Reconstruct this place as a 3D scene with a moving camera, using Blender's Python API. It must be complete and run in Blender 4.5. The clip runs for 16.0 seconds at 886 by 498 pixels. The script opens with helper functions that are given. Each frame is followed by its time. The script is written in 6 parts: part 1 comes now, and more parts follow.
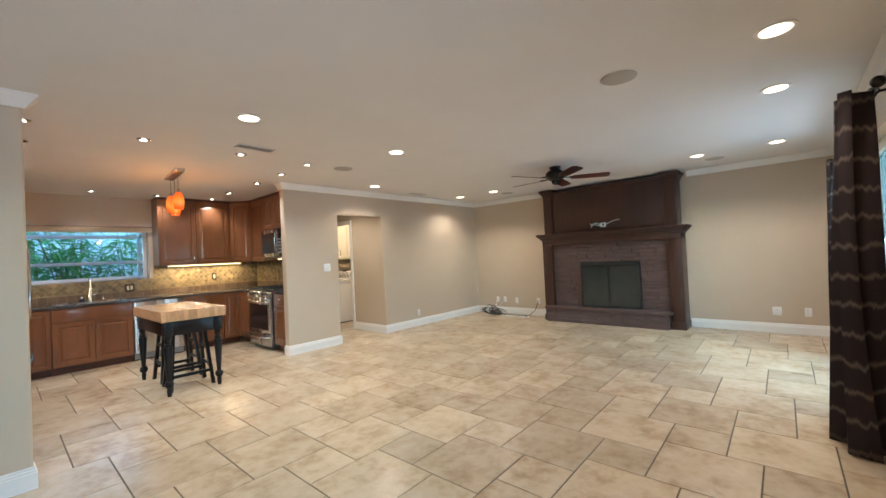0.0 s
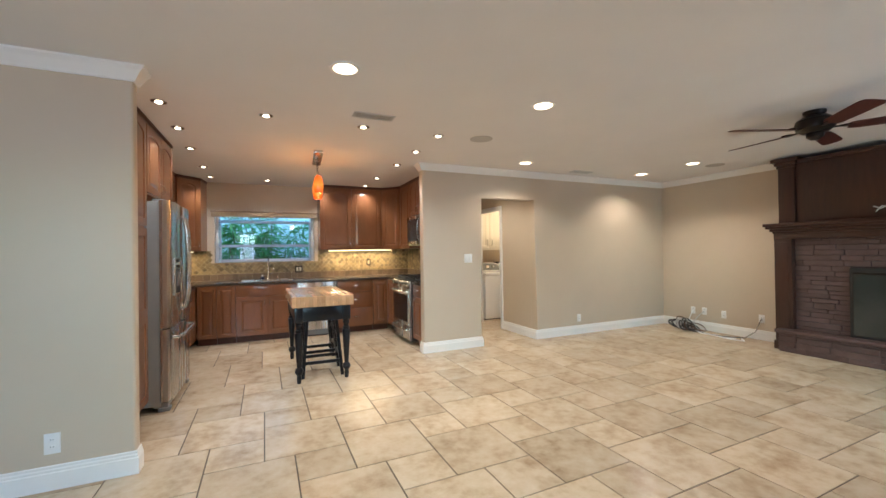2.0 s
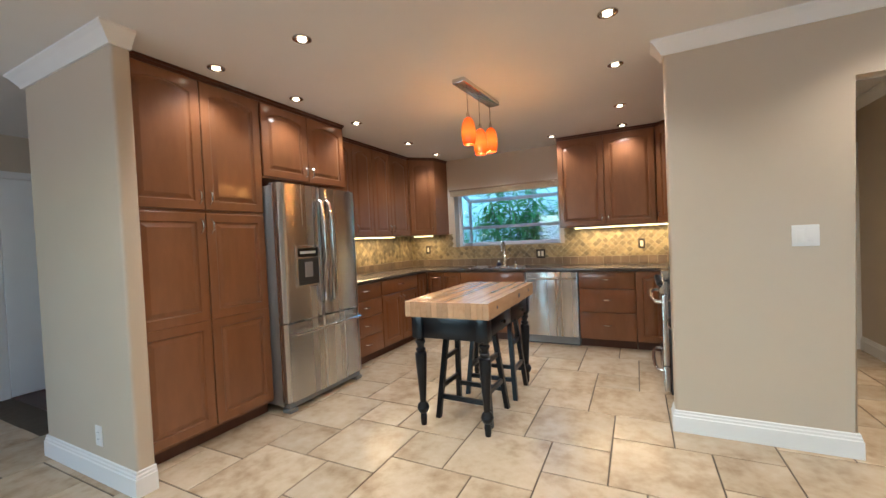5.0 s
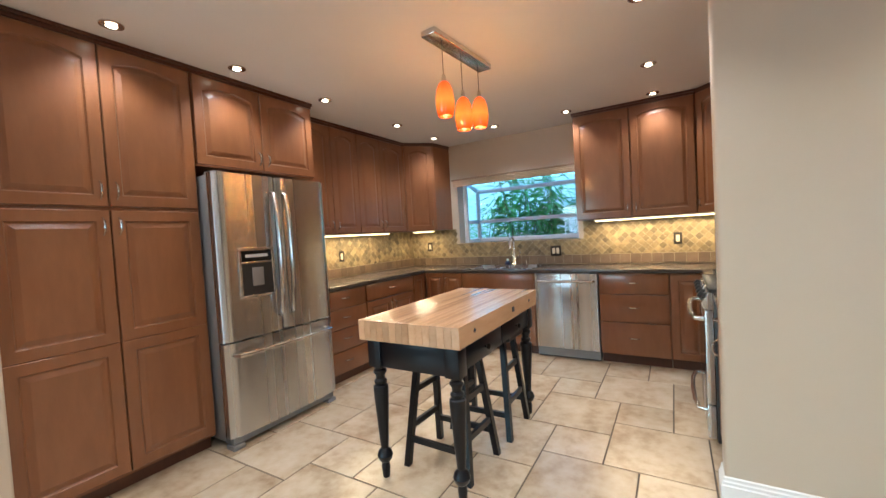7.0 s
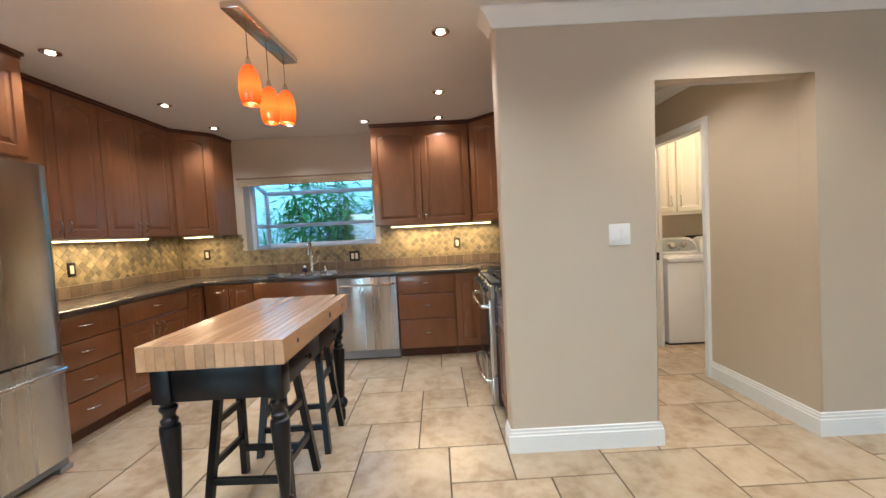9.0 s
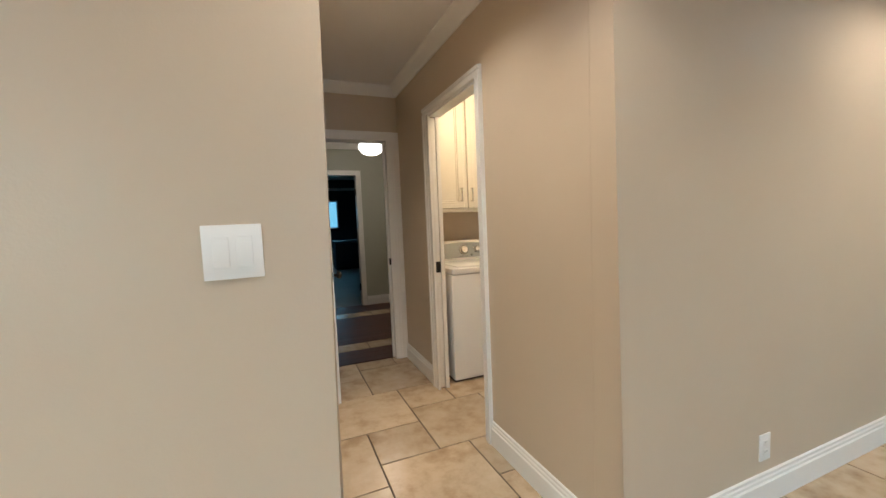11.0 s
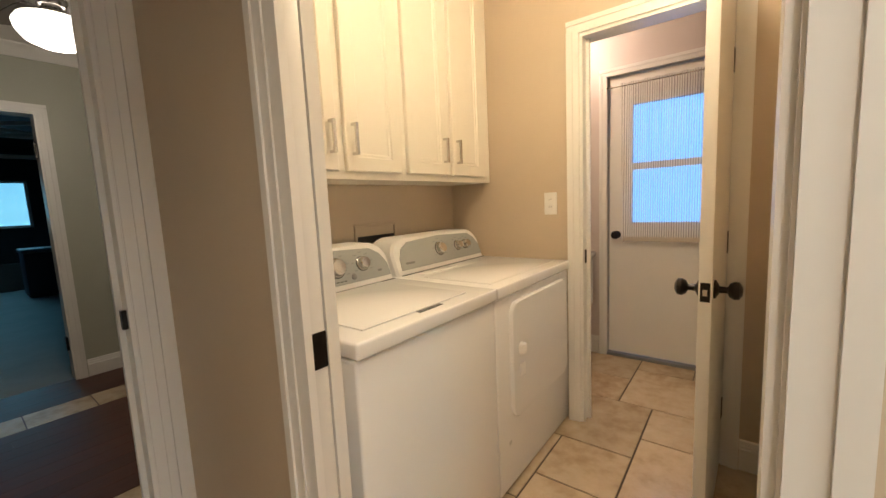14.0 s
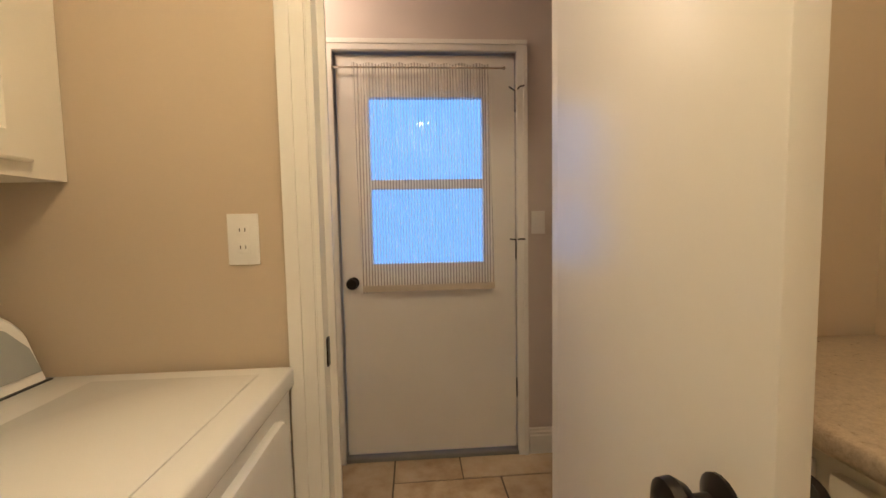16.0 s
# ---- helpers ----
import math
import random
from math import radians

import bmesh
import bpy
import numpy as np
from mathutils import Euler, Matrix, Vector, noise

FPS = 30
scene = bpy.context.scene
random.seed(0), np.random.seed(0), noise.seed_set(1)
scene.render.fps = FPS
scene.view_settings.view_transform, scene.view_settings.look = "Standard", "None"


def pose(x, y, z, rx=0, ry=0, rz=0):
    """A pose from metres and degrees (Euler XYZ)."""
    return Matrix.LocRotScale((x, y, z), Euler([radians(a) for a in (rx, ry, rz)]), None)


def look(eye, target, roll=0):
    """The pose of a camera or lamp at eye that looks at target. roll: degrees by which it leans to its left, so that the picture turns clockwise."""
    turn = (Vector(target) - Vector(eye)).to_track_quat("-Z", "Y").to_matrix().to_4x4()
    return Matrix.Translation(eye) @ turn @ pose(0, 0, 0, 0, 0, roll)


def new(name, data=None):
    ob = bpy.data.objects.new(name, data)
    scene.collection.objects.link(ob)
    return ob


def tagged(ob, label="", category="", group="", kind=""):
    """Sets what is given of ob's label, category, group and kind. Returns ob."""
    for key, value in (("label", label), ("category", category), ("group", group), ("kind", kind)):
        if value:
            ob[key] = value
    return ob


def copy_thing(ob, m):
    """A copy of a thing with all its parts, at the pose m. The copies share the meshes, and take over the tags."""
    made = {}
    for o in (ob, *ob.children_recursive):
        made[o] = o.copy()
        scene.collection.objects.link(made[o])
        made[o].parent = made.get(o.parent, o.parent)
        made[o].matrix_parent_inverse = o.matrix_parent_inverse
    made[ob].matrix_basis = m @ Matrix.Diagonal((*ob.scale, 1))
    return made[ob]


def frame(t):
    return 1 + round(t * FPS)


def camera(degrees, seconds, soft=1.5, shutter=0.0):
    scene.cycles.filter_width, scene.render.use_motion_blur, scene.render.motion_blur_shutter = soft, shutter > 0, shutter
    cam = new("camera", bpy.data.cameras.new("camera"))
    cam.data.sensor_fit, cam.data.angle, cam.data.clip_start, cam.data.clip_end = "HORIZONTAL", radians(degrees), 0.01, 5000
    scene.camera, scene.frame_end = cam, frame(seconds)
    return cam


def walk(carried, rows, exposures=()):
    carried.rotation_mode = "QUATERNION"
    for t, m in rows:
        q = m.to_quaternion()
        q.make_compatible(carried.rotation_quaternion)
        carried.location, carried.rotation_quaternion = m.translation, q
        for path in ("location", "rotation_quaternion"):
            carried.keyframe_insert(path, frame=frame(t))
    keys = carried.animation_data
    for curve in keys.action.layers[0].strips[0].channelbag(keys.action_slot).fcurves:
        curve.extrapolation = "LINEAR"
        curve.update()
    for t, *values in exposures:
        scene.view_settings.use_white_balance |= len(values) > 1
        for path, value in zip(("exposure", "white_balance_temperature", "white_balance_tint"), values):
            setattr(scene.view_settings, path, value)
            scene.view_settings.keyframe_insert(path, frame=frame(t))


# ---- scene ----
cam = camera(97.2, 16.0)
PATH = [
    (0, (0.099, 0.097, 1.311), (1.596, 1.424, 1.342), -2.8),
    (0.5, (0.147, 0.045, 1.303), (1.596, 1.424, 1.316), -3.0),
    (1, (0.329, 0.172, 1.282), (1.682, 1.644, 1.294), -2.5),
    (1.5, (0.616, 0.435, 1.287), (1.762, 2.074, 1.311), -1.6),
    (2, (0.941, 0.732, 1.303), (1.755, 2.559, 1.316), -0.8),
    (2.5, (1.255, 1.061, 1.28), (1.71, 3.009, 1.279), -0.7),
    (3, (1.54, 1.433, 1.274), (1.691, 3.427, 1.273), -0.6),
    (3.5, (1.839, 1.751, 1.289), (1.725, 3.747, 1.302), -1.1),
    (4, (2.136, 2.083, 1.288), (1.735, 4.043, 1.297), -1.6),
    (4.5, (2.469, 2.335, 1.275), (1.783, 4.214, 1.262), -2.3),
    (4.7, (2.561, 2.431, 1.27), (1.766, 4.266, 1.243), -2.3),
    (6.8, (2.641, 3.314, 1.287), (1.554, 4.992, 1.221), -3.3),
    (7, (2.607, 3.318, 1.292), (1.571, 5.027, 1.221), -3.3),
    (7.5, (2.42, 3.263, 1.287), (1.578, 5.075, 1.214), -3.8),
    (8, (2.257, 3.172, 1.296), (1.625, 5.068, 1.212), -3.9),
    (8.5, (2.241, 3.142, 1.295), (1.859, 5.103, 1.203), -3.6),
    (9, (2.409, 3.256, 1.278), (2.417, 5.253, 1.185), -3.0),
    (9.5, (2.728, 3.415, 1.282), (3.194, 5.356, 1.173), -2.2),
    (10, (2.974, 3.619, 1.269), (3.67, 5.489, 1.143), -2.1),
    (10.2, (3.085, 3.773, 1.277), (3.817, 5.63, 1.147), -2.1),
    (12.5, (3.933, 5.736, 1.206), (4.716, 7.565, 1.003), -2.5),
    (13, (3.97, 6.09, 1.212), (5.108, 7.721, 1.0), -3.1),
    (13.5, (4.061, 6.299, 1.212), (5.467, 7.702, 0.971), -3.1),
    (14, (4.077, 6.39, 1.214), (5.64, 7.615, 0.982), -2.7),
    (14.5, (4.187, 6.482, 1.217), (5.929, 7.447, 1.033), -1.3),
    (15, (4.409, 6.653, 1.227), (6.353, 7.097, 1.076), -0.9),
    (15.5, (4.761, 6.755, 1.202), (6.754, 6.845, 1.052), -1.0),
    (16, (5.165, 6.825, 1.214), (7.157, 6.695, 1.083), -1.1),
]
# exposure rows: seconds, stops, white balance
walk(cam, [(t, look(eye, target, roll)) for t, eye, target, roll in PATH],
     exposures=[(0.0, 0.03, 6400, 10), (2.0, 0.05, 6400, 10), (3.0, -0.12, 6350, 10), (4.7, -0.06, 6350, 10), (6.8, 0.12, 6150, 10), (8.5, 0.10, 6150, 10), (9.2, 0.0, 6150, 10), (10.2, 0.0, 6250, 10),
                (12.3, 0.08, 6450, 10), (12.8, 0.16, 6000, 10), (13.3, 0.20, 5850, 11), (14.0, 0.16, 6550, 10), (14.8, -0.10, 6450, 10), (16.0, -0.13, 6700, 9)])

# ---- world, sun and lamps ----
world = bpy.data.worlds.new("sky")
scene.world = world
world.use_nodes = True
wn = world.node_tree.nodes
sky = wn.new("ShaderNodeTexSky")
sky.sky_type, sky.sun_disc = "NISHITA", False
sky.sun_elevation, sky.sun_rotation = radians(24), radians(215)
tint = wn.new("ShaderNodeVectorMath")
tint.operation = "MULTIPLY"
tint.inputs[1].default_value = (0.30, 0.76, 1.0)
world.node_tree.links.new(sky.outputs[0], tint.inputs[0])
world.node_tree.links.new(tint.outputs[0], wn["Background"].inputs[0])
wn["Background"].inputs[1].default_value = SKY = 0.85

sun = new("sun", bpy.data.lights.new("sun", "SUN"))
sun.data.energy, sun.data.angle, sun.data.color = 0.3, radians(12), (1.0, 0.93, 0.84)
sun.matrix_world = look((0, 0, 0), (math.sin(radians(35)) * 0.9, -0.4, -0.5))

WARM = (1.0, 0.76, 0.44)
SOFT_WARM = (1.0, 0.90, 0.78)


def spot(x, y, z, watts, colour, cone=110, blend=0.8, size=0.05):
    ob = new("spot_lamp", bpy.data.lights.new("spot_lamp", "SPOT"))
    d = ob.data
    d.energy, d.color, d.spot_size, d.spot_blend, d.shadow_soft_size = watts, colour, radians(cone), blend, size
    ob.matrix_world = look((x, y, z), (x, y + 0.0001, z - 1))
    return ob


def area(eye, target, sx, sy, watts, colour):
    ob = new("area_lamp", bpy.data.lights.new("area_lamp", "AREA"))
    d = ob.data
    d.shape, d.size, d.size_y, d.energy, d.color = "RECTANGLE", sx, sy, watts, colour
    ob.matrix_world = look(eye, target)
    return ob


def point(x, y, z, watts, colour, size=0.04):
    ob = new("bulb_lamp", bpy.data.lights.new("bulb_lamp", "POINT"))
    ob.data.energy, ob.data.color, ob.data.shadow_soft_size = watts, colour, size
    ob.location = (x, y, z)
    return ob


CEIL = 2.44
KITCHEN_CANS = [(0.21, 4.20), (0.21, 4.85), (0.19, 5.60), (0.18, 6.56), (0.17, 7.28), (0.93, 4.23), (1.73, 4.23), (2.47, 4.24),
                (2.47, 4.88), (2.47, 5.59), (2.455, 6.57), (2.445, 7.30), (0.93, 7.30), (1.69, 7.31)]
LIVING_CANS = [(1.38, 3.16), (2.92, 3.20), (3.99, 4.91), (6.13, 4.92), (6.14, 4.14), (6.10, 0.94), (6.08, 0.15), (3.97, 0.12), (2.89, 0.10)]
for x, y in KITCHEN_CANS:
    spot(x, y, CEIL - 0.03, 25, (0.93, 0.97, 1.0), 122, 0.75)
for x, y in LIVING_CANS:
    spot(x, y, CEIL - 0.03, 50, (1.0, 0.89, 0.77), 140, 0.6, 0.07)
spot(3.94, 6.10, CEIL - 0.03, 50, SOFT_WARM, 135, 0.8, 0.07)
# the laundry room's ceiling lamp, the bedroom fan's lamp, lamps under the wall cabinets, and the daylight in the two openings
point(5.20, 6.75, CEIL - 0.16, 28.5, (1.0, 0.78, 0.49), 0.10)
# unseen lamp added to brighten the vestibule
point(6.75, 7.45, CEIL - 0.14, 12, (1.0, 0.76, 0.58), 0.08)
point(4.54, 9.10, 2.02, 13, (1.0, 0.86, 0.70), 0.07)
area((2.42, 7.60, 1.325), (2.42, 7.60, 0.9), 1.15, 0.04, 15, WARM)
area((-0.42, 6.35, 1.325), (-0.42, 6.35, 0.9), 0.04, 1.3, 13, WARM)
area((3.20, 6.31, 1.385), (3.20, 6.31, 0.9), 0.05, 0.5, 6, WARM)
area((-0.28, 7.55, 1.325), (-0.28, 7.55, 0.9), 0.25, 0.04, 4, WARM)
area((5.2, -0.52, 1.1), (5.2, 1.0, 0.9), 2.3, 1.9, 34, (0.66, 0.80, 1.0))
area((-0.7, -0.55, 1.5), (-0.7, 2.0, 1.2), 2.3, 1.1, 46, (0.72, 0.81, 1.0))

# ---- materials ----


def mat(name, c1, c2=None, scale=6.0, rough=0.5, metal=0.0, bump=0.0, bscale=90.0, stretch=(1, 1, 1), coat=0.0, spread=0.0,
        c3=None, big=1.2, rvar=0.06, emit=None, glow=0.0, spec=0.5, lo=0.33, hi=0.67, fine_part=0.5, aniso=0.0):
    m = bpy.data.materials.new(name)
    m.use_nodes = True
    nt = m.node_tree
    n, l = nt.nodes, nt.links
    b = n["Principled BSDF"]
    b.inputs["Metallic"].default_value = metal
    b.inputs["Roughness"].default_value = rough
    b.inputs["Coat Weight"].default_value = coat
    b.inputs["Coat Roughness"].default_value = 0.12
    b.inputs["Specular IOR Level"].default_value = spec
    b.inputs["Anisotropic"].default_value = aniso
    b.inputs["Anisotropic Rotation"].default_value = 0.25
    tc = n.new("ShaderNodeTexCoord")
    info = n.new("ShaderNodeObjectInfo")
    geo = n.new("ShaderNodeNewGeometry")
    both, chance = n.new("ShaderNodeMath"), n.new("ShaderNodeMath")
    chance.operation = "FRACT"
    l.new(info.outputs["Random"], both.inputs[0])
    l.new(geo.outputs["Random Per Island"], both.inputs[1])
    l.new(both.outputs[0], chance.inputs[0])
    mul = n.new("ShaderNodeVectorMath")
    mul.operation = "MULTIPLY_ADD"
    l.new(chance.outputs[0], mul.inputs[0])
    mul.inputs[1].default_value = (37.0, 53.0, 71.0) if spread else (0, 0, 0)
    l.new(tc.outputs["Object"], mul.inputs[2])
    mp = n.new("ShaderNodeMapping")
    mp.inputs["Scale"].default_value = stretch
    l.new(mul.outputs[0], mp.inputs[0])
    fine = n.new("ShaderNodeTexNoise")
    fine.inputs["Scale"].default_value, fine.inputs["Detail"].default_value = scale, 6
    fine.inputs["Roughness"].default_value = 0.6
    l.new(mp.outputs[0], fine.inputs["Vector"])
    coarse = n.new("ShaderNodeTexNoise")
    coarse.inputs["Scale"].default_value, coarse.inputs["Detail"].default_value = big, 3
    l.new(mp.outputs[0], coarse.inputs["Vector"])
    ramp = n.new("ShaderNodeValToRGB")
    c2 = c2 or tuple(v * 0.93 for v in c1)
    els = ramp.color_ramp.elements
    els[0].position, els[1].position = lo, hi
    els[0].color, els[1].color = (*c1, 1), (*c2, 1)
    if c3:
        e = els.new(0.5)
        e.color = (*c3, 1)
    mixf = n.new("ShaderNodeMath")
    mixf.operation = "MULTIPLY_ADD"
    l.new(coarse.outputs["Fac"], mixf.inputs[0])
    mixf.inputs[1].default_value = 1 - fine_part
    half = n.new("ShaderNodeMath")
    half.operation = "MULTIPLY"
    half.inputs[1].default_value = fine_part
    l.new(fine.outputs["Fac"], half.inputs[0])
    l.new(half.outputs[0], mixf.inputs[2])
    l.new(mixf.outputs[0], ramp.inputs[0])
    col = ramp.outputs[0]
    if spread:
        hsv = n.new("ShaderNodeHueSaturation")
        rng = n.new("ShaderNodeMapRange")
        rng.inputs["To Min"].default_value, rng.inputs["To Max"].default_value = 1 - spread, 1 + spread
        l.new(chance.outputs[0], rng.inputs["Value"])
        l.new(rng.outputs[0], hsv.inputs["Value"])
        l.new(col, hsv.inputs["Color"])
        col = hsv.outputs[0]
    l.new(col, b.inputs["Base Color"])
    rr = n.new("ShaderNodeMapRange")
    rr.inputs["To Min"].default_value, rr.inputs["To Max"].default_value = max(0.02, rough - rvar), min(1, rough + rvar)
    l.new(coarse.outputs["Fac"], rr.inputs["Value"])
    l.new(rr.outputs[0], b.inputs["Roughness"])
    if bump:
        bt = n.new("ShaderNodeTexNoise")
        bt.inputs["Scale"].default_value, bt.inputs["Detail"].default_value = bscale, 3
        l.new(mp.outputs[0], bt.inputs["Vector"])
        bn = n.new("ShaderNodeBump")
        bn.inputs["Strength"].default_value, bn.inputs["Distance"].default_value = bump, 0.004
        l.new(bt.outputs["Fac"], bn.inputs["Height"])
        l.new(bn.outputs[0], b.inputs["Normal"])
    if emit:
        b.inputs["Emission Color"].default_value = (*emit, 1)
        b.inputs["Emission Strength"].default_value = glow
    return m


def hot_middle(m, rim, core):
    """Lets a lit glass shade glow palest beside its bulb."""
    n, l = m.node_tree.nodes, m.node_tree.links
    tc, sp, rp = n.new("ShaderNodeTexCoord"), n.new("ShaderNodeSeparateXYZ"), n.new("ShaderNodeValToRGB")
    l.new(tc.outputs["Generated"], sp.inputs[0])
    l.new(sp.outputs[2], rp.inputs[0])
    els = rp.color_ramp.elements
    els[0].color = els[1].color = (*rim, 1)
    els.new(0.42).color = (*core, 1)
    l.new(rp.outputs[0], n["Principled BSDF"].inputs["Emission Color"])


def glass_mat(name, tint=(1, 1, 1), rough=0.0):
    m = bpy.data.materials.new(name)
    m.use_nodes = True
    b = m.node_tree.nodes["Principled BSDF"]
    b.inputs["Base Color"].default_value = (*tint, 1)
    b.inputs["Transmission Weight"].default_value = 1.0
    b.inputs["Roughness"].default_value = rough
    b.inputs["IOR"].default_value = 1.45
    return m


WALL = mat("wall_paint", (0.55, 0.455, 0.345), (0.58, 0.48, 0.365), 3, 0.42, bump=0.10, bscale=140, rvar=0.05)
WALL2 = mat("grey_green_paint", (0.42, 0.43, 0.36), (0.45, 0.46, 0.39), 3, 0.5, bump=0.1, bscale=140)
WALL3 = mat("vestibule_paint", (0.62, 0.55, 0.52), (0.66, 0.59, 0.56), 3, 0.5, bump=0.1, bscale=140)
CEILM = mat("ceiling_paint", (0.73, 0.715, 0.70), (0.77, 0.755, 0.74), 2, 0.75, bump=0.14, bscale=170)
TRIM = mat("white_trim_paint", (0.80, 0.79, 0.76), (0.83, 0.82, 0.79), 5, 0.33, bump=0.03)
CREAM = mat("cream_cabinet_paint", (0.78, 0.74, 0.65), (0.82, 0.78, 0.69), 6, 0.35, bump=0.05, bscale=60)
TILE = mat("floor_tile", (0.355, 0.245, 0.148), (0.62, 0.508, 0.375), 14, 0.24, bump=0.08, bscale=30, spread=0.13, c3=(0.54, 0.422, 0.288), big=3.4, rvar=0.03, lo=0.31, hi=0.69, fine_part=0.45)
GROUT = mat("grout", (0.085, 0.062, 0.044), (0.13, 0.10, 0.07), 20, 0.9, bump=0.2)
WOODF = mat("dark_wood_floor", (0.060, 0.018, 0.012), (0.10, 0.032, 0.020), 5, 0.40, stretch=(1, 12, 12), spread=0.15)
CHERRY = mat("cherry_wood", (0.178, 0.062, 0.022), (0.250, 0.096, 0.037), 6, 0.33, bump=0.03, bscale=60, stretch=(3, 3, 0.8), coat=0.45, c3=(0.208, 0.078, 0.029), spread=0.07, big=1.6, lo=0.28, hi=0.72)
CHERRY_DARK = mat("dark_cherry_edge", (0.07, 0.022, 0.010), (0.10, 0.032, 0.014), 8, 0.4, stretch=(5, 5, 0.8))
COUNTER = mat("dark_stone_counter", (0.036, 0.028, 0.023), (0.075, 0.060, 0.048), 60, 0.17, c3=(0.07, 0.055, 0.046), big=14)
SLATE = mat("slate_tile", (0.115, 0.085, 0.045), (0.34, 0.26, 0.135), 14, 0.5, bump=0.35, bscale=45, spread=0.42, c3=(0.22, 0.165, 0.085), big=6)
SLATE2 = mat("brown_slate_tile", (0.115, 0.076, 0.047), (0.19, 0.13, 0.082), 14, 0.55, bump=0.3, bscale=45, spread=0.2, big=6)
MORTAR = mat("backsplash_grout", (0.34, 0.28, 0.19), (0.42, 0.35, 0.25), 20, 0.9)
STEEL = mat("stainless_steel", (0.48, 0.475, 0.465), (0.60, 0.595, 0.585), 4, 0.27, metal=1.0, bump=0.16, bscale=1.5, stretch=(9, 9, 0.03), big=0.9, rvar=0.05, aniso=0.85)
STEEL_DARK = mat("grey_appliance_side", (0.22, 0.22, 0.22), (0.26, 0.26, 0.26), 6, 0.4, metal=0.3)
CHROME = mat("brushed_nickel", (0.62, 0.60, 0.57), (0.66, 0.64, 0.61), 6, 0.22, metal=1.0)
BLACK = mat("black_paint", (0.0035, 0.0042, 0.006), (0.006, 0.007, 0.010), 6, 0.30, bump=0.04, coat=0.08, spec=0.32)
BLACKGLASS = mat("black_glass", (0.012, 0.012, 0.014), (0.016, 0.016, 0.018), 4, 0.06)
IRON = mat("cast_iron", (0.014, 0.014, 0.014), (0.024, 0.024, 0.024), 30, 0.55, bump=0.2)
BRONZE = mat("oil_rubbed_bronze", (0.016, 0.013, 0.012), (0.030, 0.024, 0.020), 12, 0.30, metal=0.7)
MAPLE = mat("maple_block", (0.43, 0.240, 0.122), (0.58, 0.355, 0.198), 9, 0.24, stretch=(3, 0.5, 3), spread=0.16, coat=0.35, bump=0.03, big=2)
DARKWOOD = mat("dark_stained_wood", (0.030, 0.0105, 0.007), (0.058, 0.021, 0.013), 7, 0.36, stretch=(5, 5, 0.6), coat=0.15)
STONE = mat("painted_ledge_stone", (0.080, 0.043, 0.038), (0.135, 0.078, 0.068), 12, 0.55, bump=0.5, bscale=26, spread=0.10, big=5)
STONEGAP = mat("stone_joint", (0.045, 0.026, 0.023), (0.06, 0.035, 0.03), 20, 0.9)
WHITE_ENAMEL = mat("white_enamel", (0.85, 0.85, 0.845), (0.87, 0.87, 0.865), 3, 0.18, coat=0.3)
GREY_PLASTIC = mat("silver_grey_plastic", (0.52, 0.53, 0.52), (0.55, 0.56, 0.55), 6, 0.35)
DARK_PLASTIC = mat("dark_plastic", (0.02, 0.02, 0.02), (0.03, 0.03, 0.03), 6, 0.4)
WHITE_PLASTIC = mat("white_plastic", (0.80, 0.79, 0.77), (0.82, 0.81, 0.79), 6, 0.3)
LAMINATE = mat("speckled_laminate", (0.36, 0.285, 0.205), (0.58, 0.48, 0.37), 260, 0.3, big=90)
FABRIC = mat("striped_dark_curtain", (0.012, 0.007, 0.008), (0.024, 0.014, 0.014), 60, 0.85, bump=0.3, bscale=300)
SHEER = mat("beige_sheer_fabric", (0.50, 0.44, 0.36), (0.60, 0.53, 0.44), 80, 0.85, bump=0.3, bscale=300, stretch=(1, 20, 1))
BAMBOO_SHADE = mat("woven_shade", (0.36, 0.26, 0.16), (0.48, 0.36, 0.23), 30, 0.7, stretch=(0.5, 1, 40))
VINYL = mat("white_vinyl_frame", (0.78, 0.79, 0.80), (0.80, 0.81, 0.82), 6, 0.35)
LEAF = mat("leaf_green", (0.06, 0.27, 0.06), (0.14, 0.45, 0.11), 3, 0.45, spread=0.3)
STEM = mat("stem_green", (0.10, 0.12, 0.045), (0.16, 0.17, 0.07), 8, 0.6)
STUCCO = mat("pale_stucco", (0.60, 0.66, 0.68), (0.68, 0.73, 0.75), 4, 0.9, bump=0.3, bscale=60)
EARTH = mat("garden_earth", (0.10, 0.085, 0.06), (0.17, 0.15, 0.11), 4, 0.95, bump=0.4, bscale=20)
CONCRETE = mat("concrete_floor", (0.26, 0.27, 0.27), (0.36, 0.37, 0.37), 4, 0.55, bump=0.1)
# near-black colour stands in for the darkness of the unlit garage
GARAGE = mat("garage_wall_in_shade", (0.035, 0.035, 0.040), (0.05, 0.05, 0.055), 4, 0.8)
AMBER = mat("amber_glass", (0.72, 0.08, 0.006), (0.50, 0.035, 0.003), 22, 0.12, emit=(1.0, 0.12, 0.006), glow=0.95, coat=0.6)
hot_middle(AMBER, (0.95, 0.075, 0.004), (1.0, 0.36, 0.05))
LAMPGLOW = mat("lamp_glow", (1, 0.9, 0.75), None, 5, 0.4, emit=(1.0, 0.86, 0.66), glow=9.0)
LAMPGLOW_BIG = mat("frosted_lamp_glow", (1, 0.9, 0.75), None, 5, 0.4, emit=(1.0, 0.84, 0.62), glow=5.0)
STRIPGLOW = mat("strip_glow", (1, 0.9, 0.7), None, 5, 0.4, emit=(1.0, 0.80, 0.42), glow=5.0)
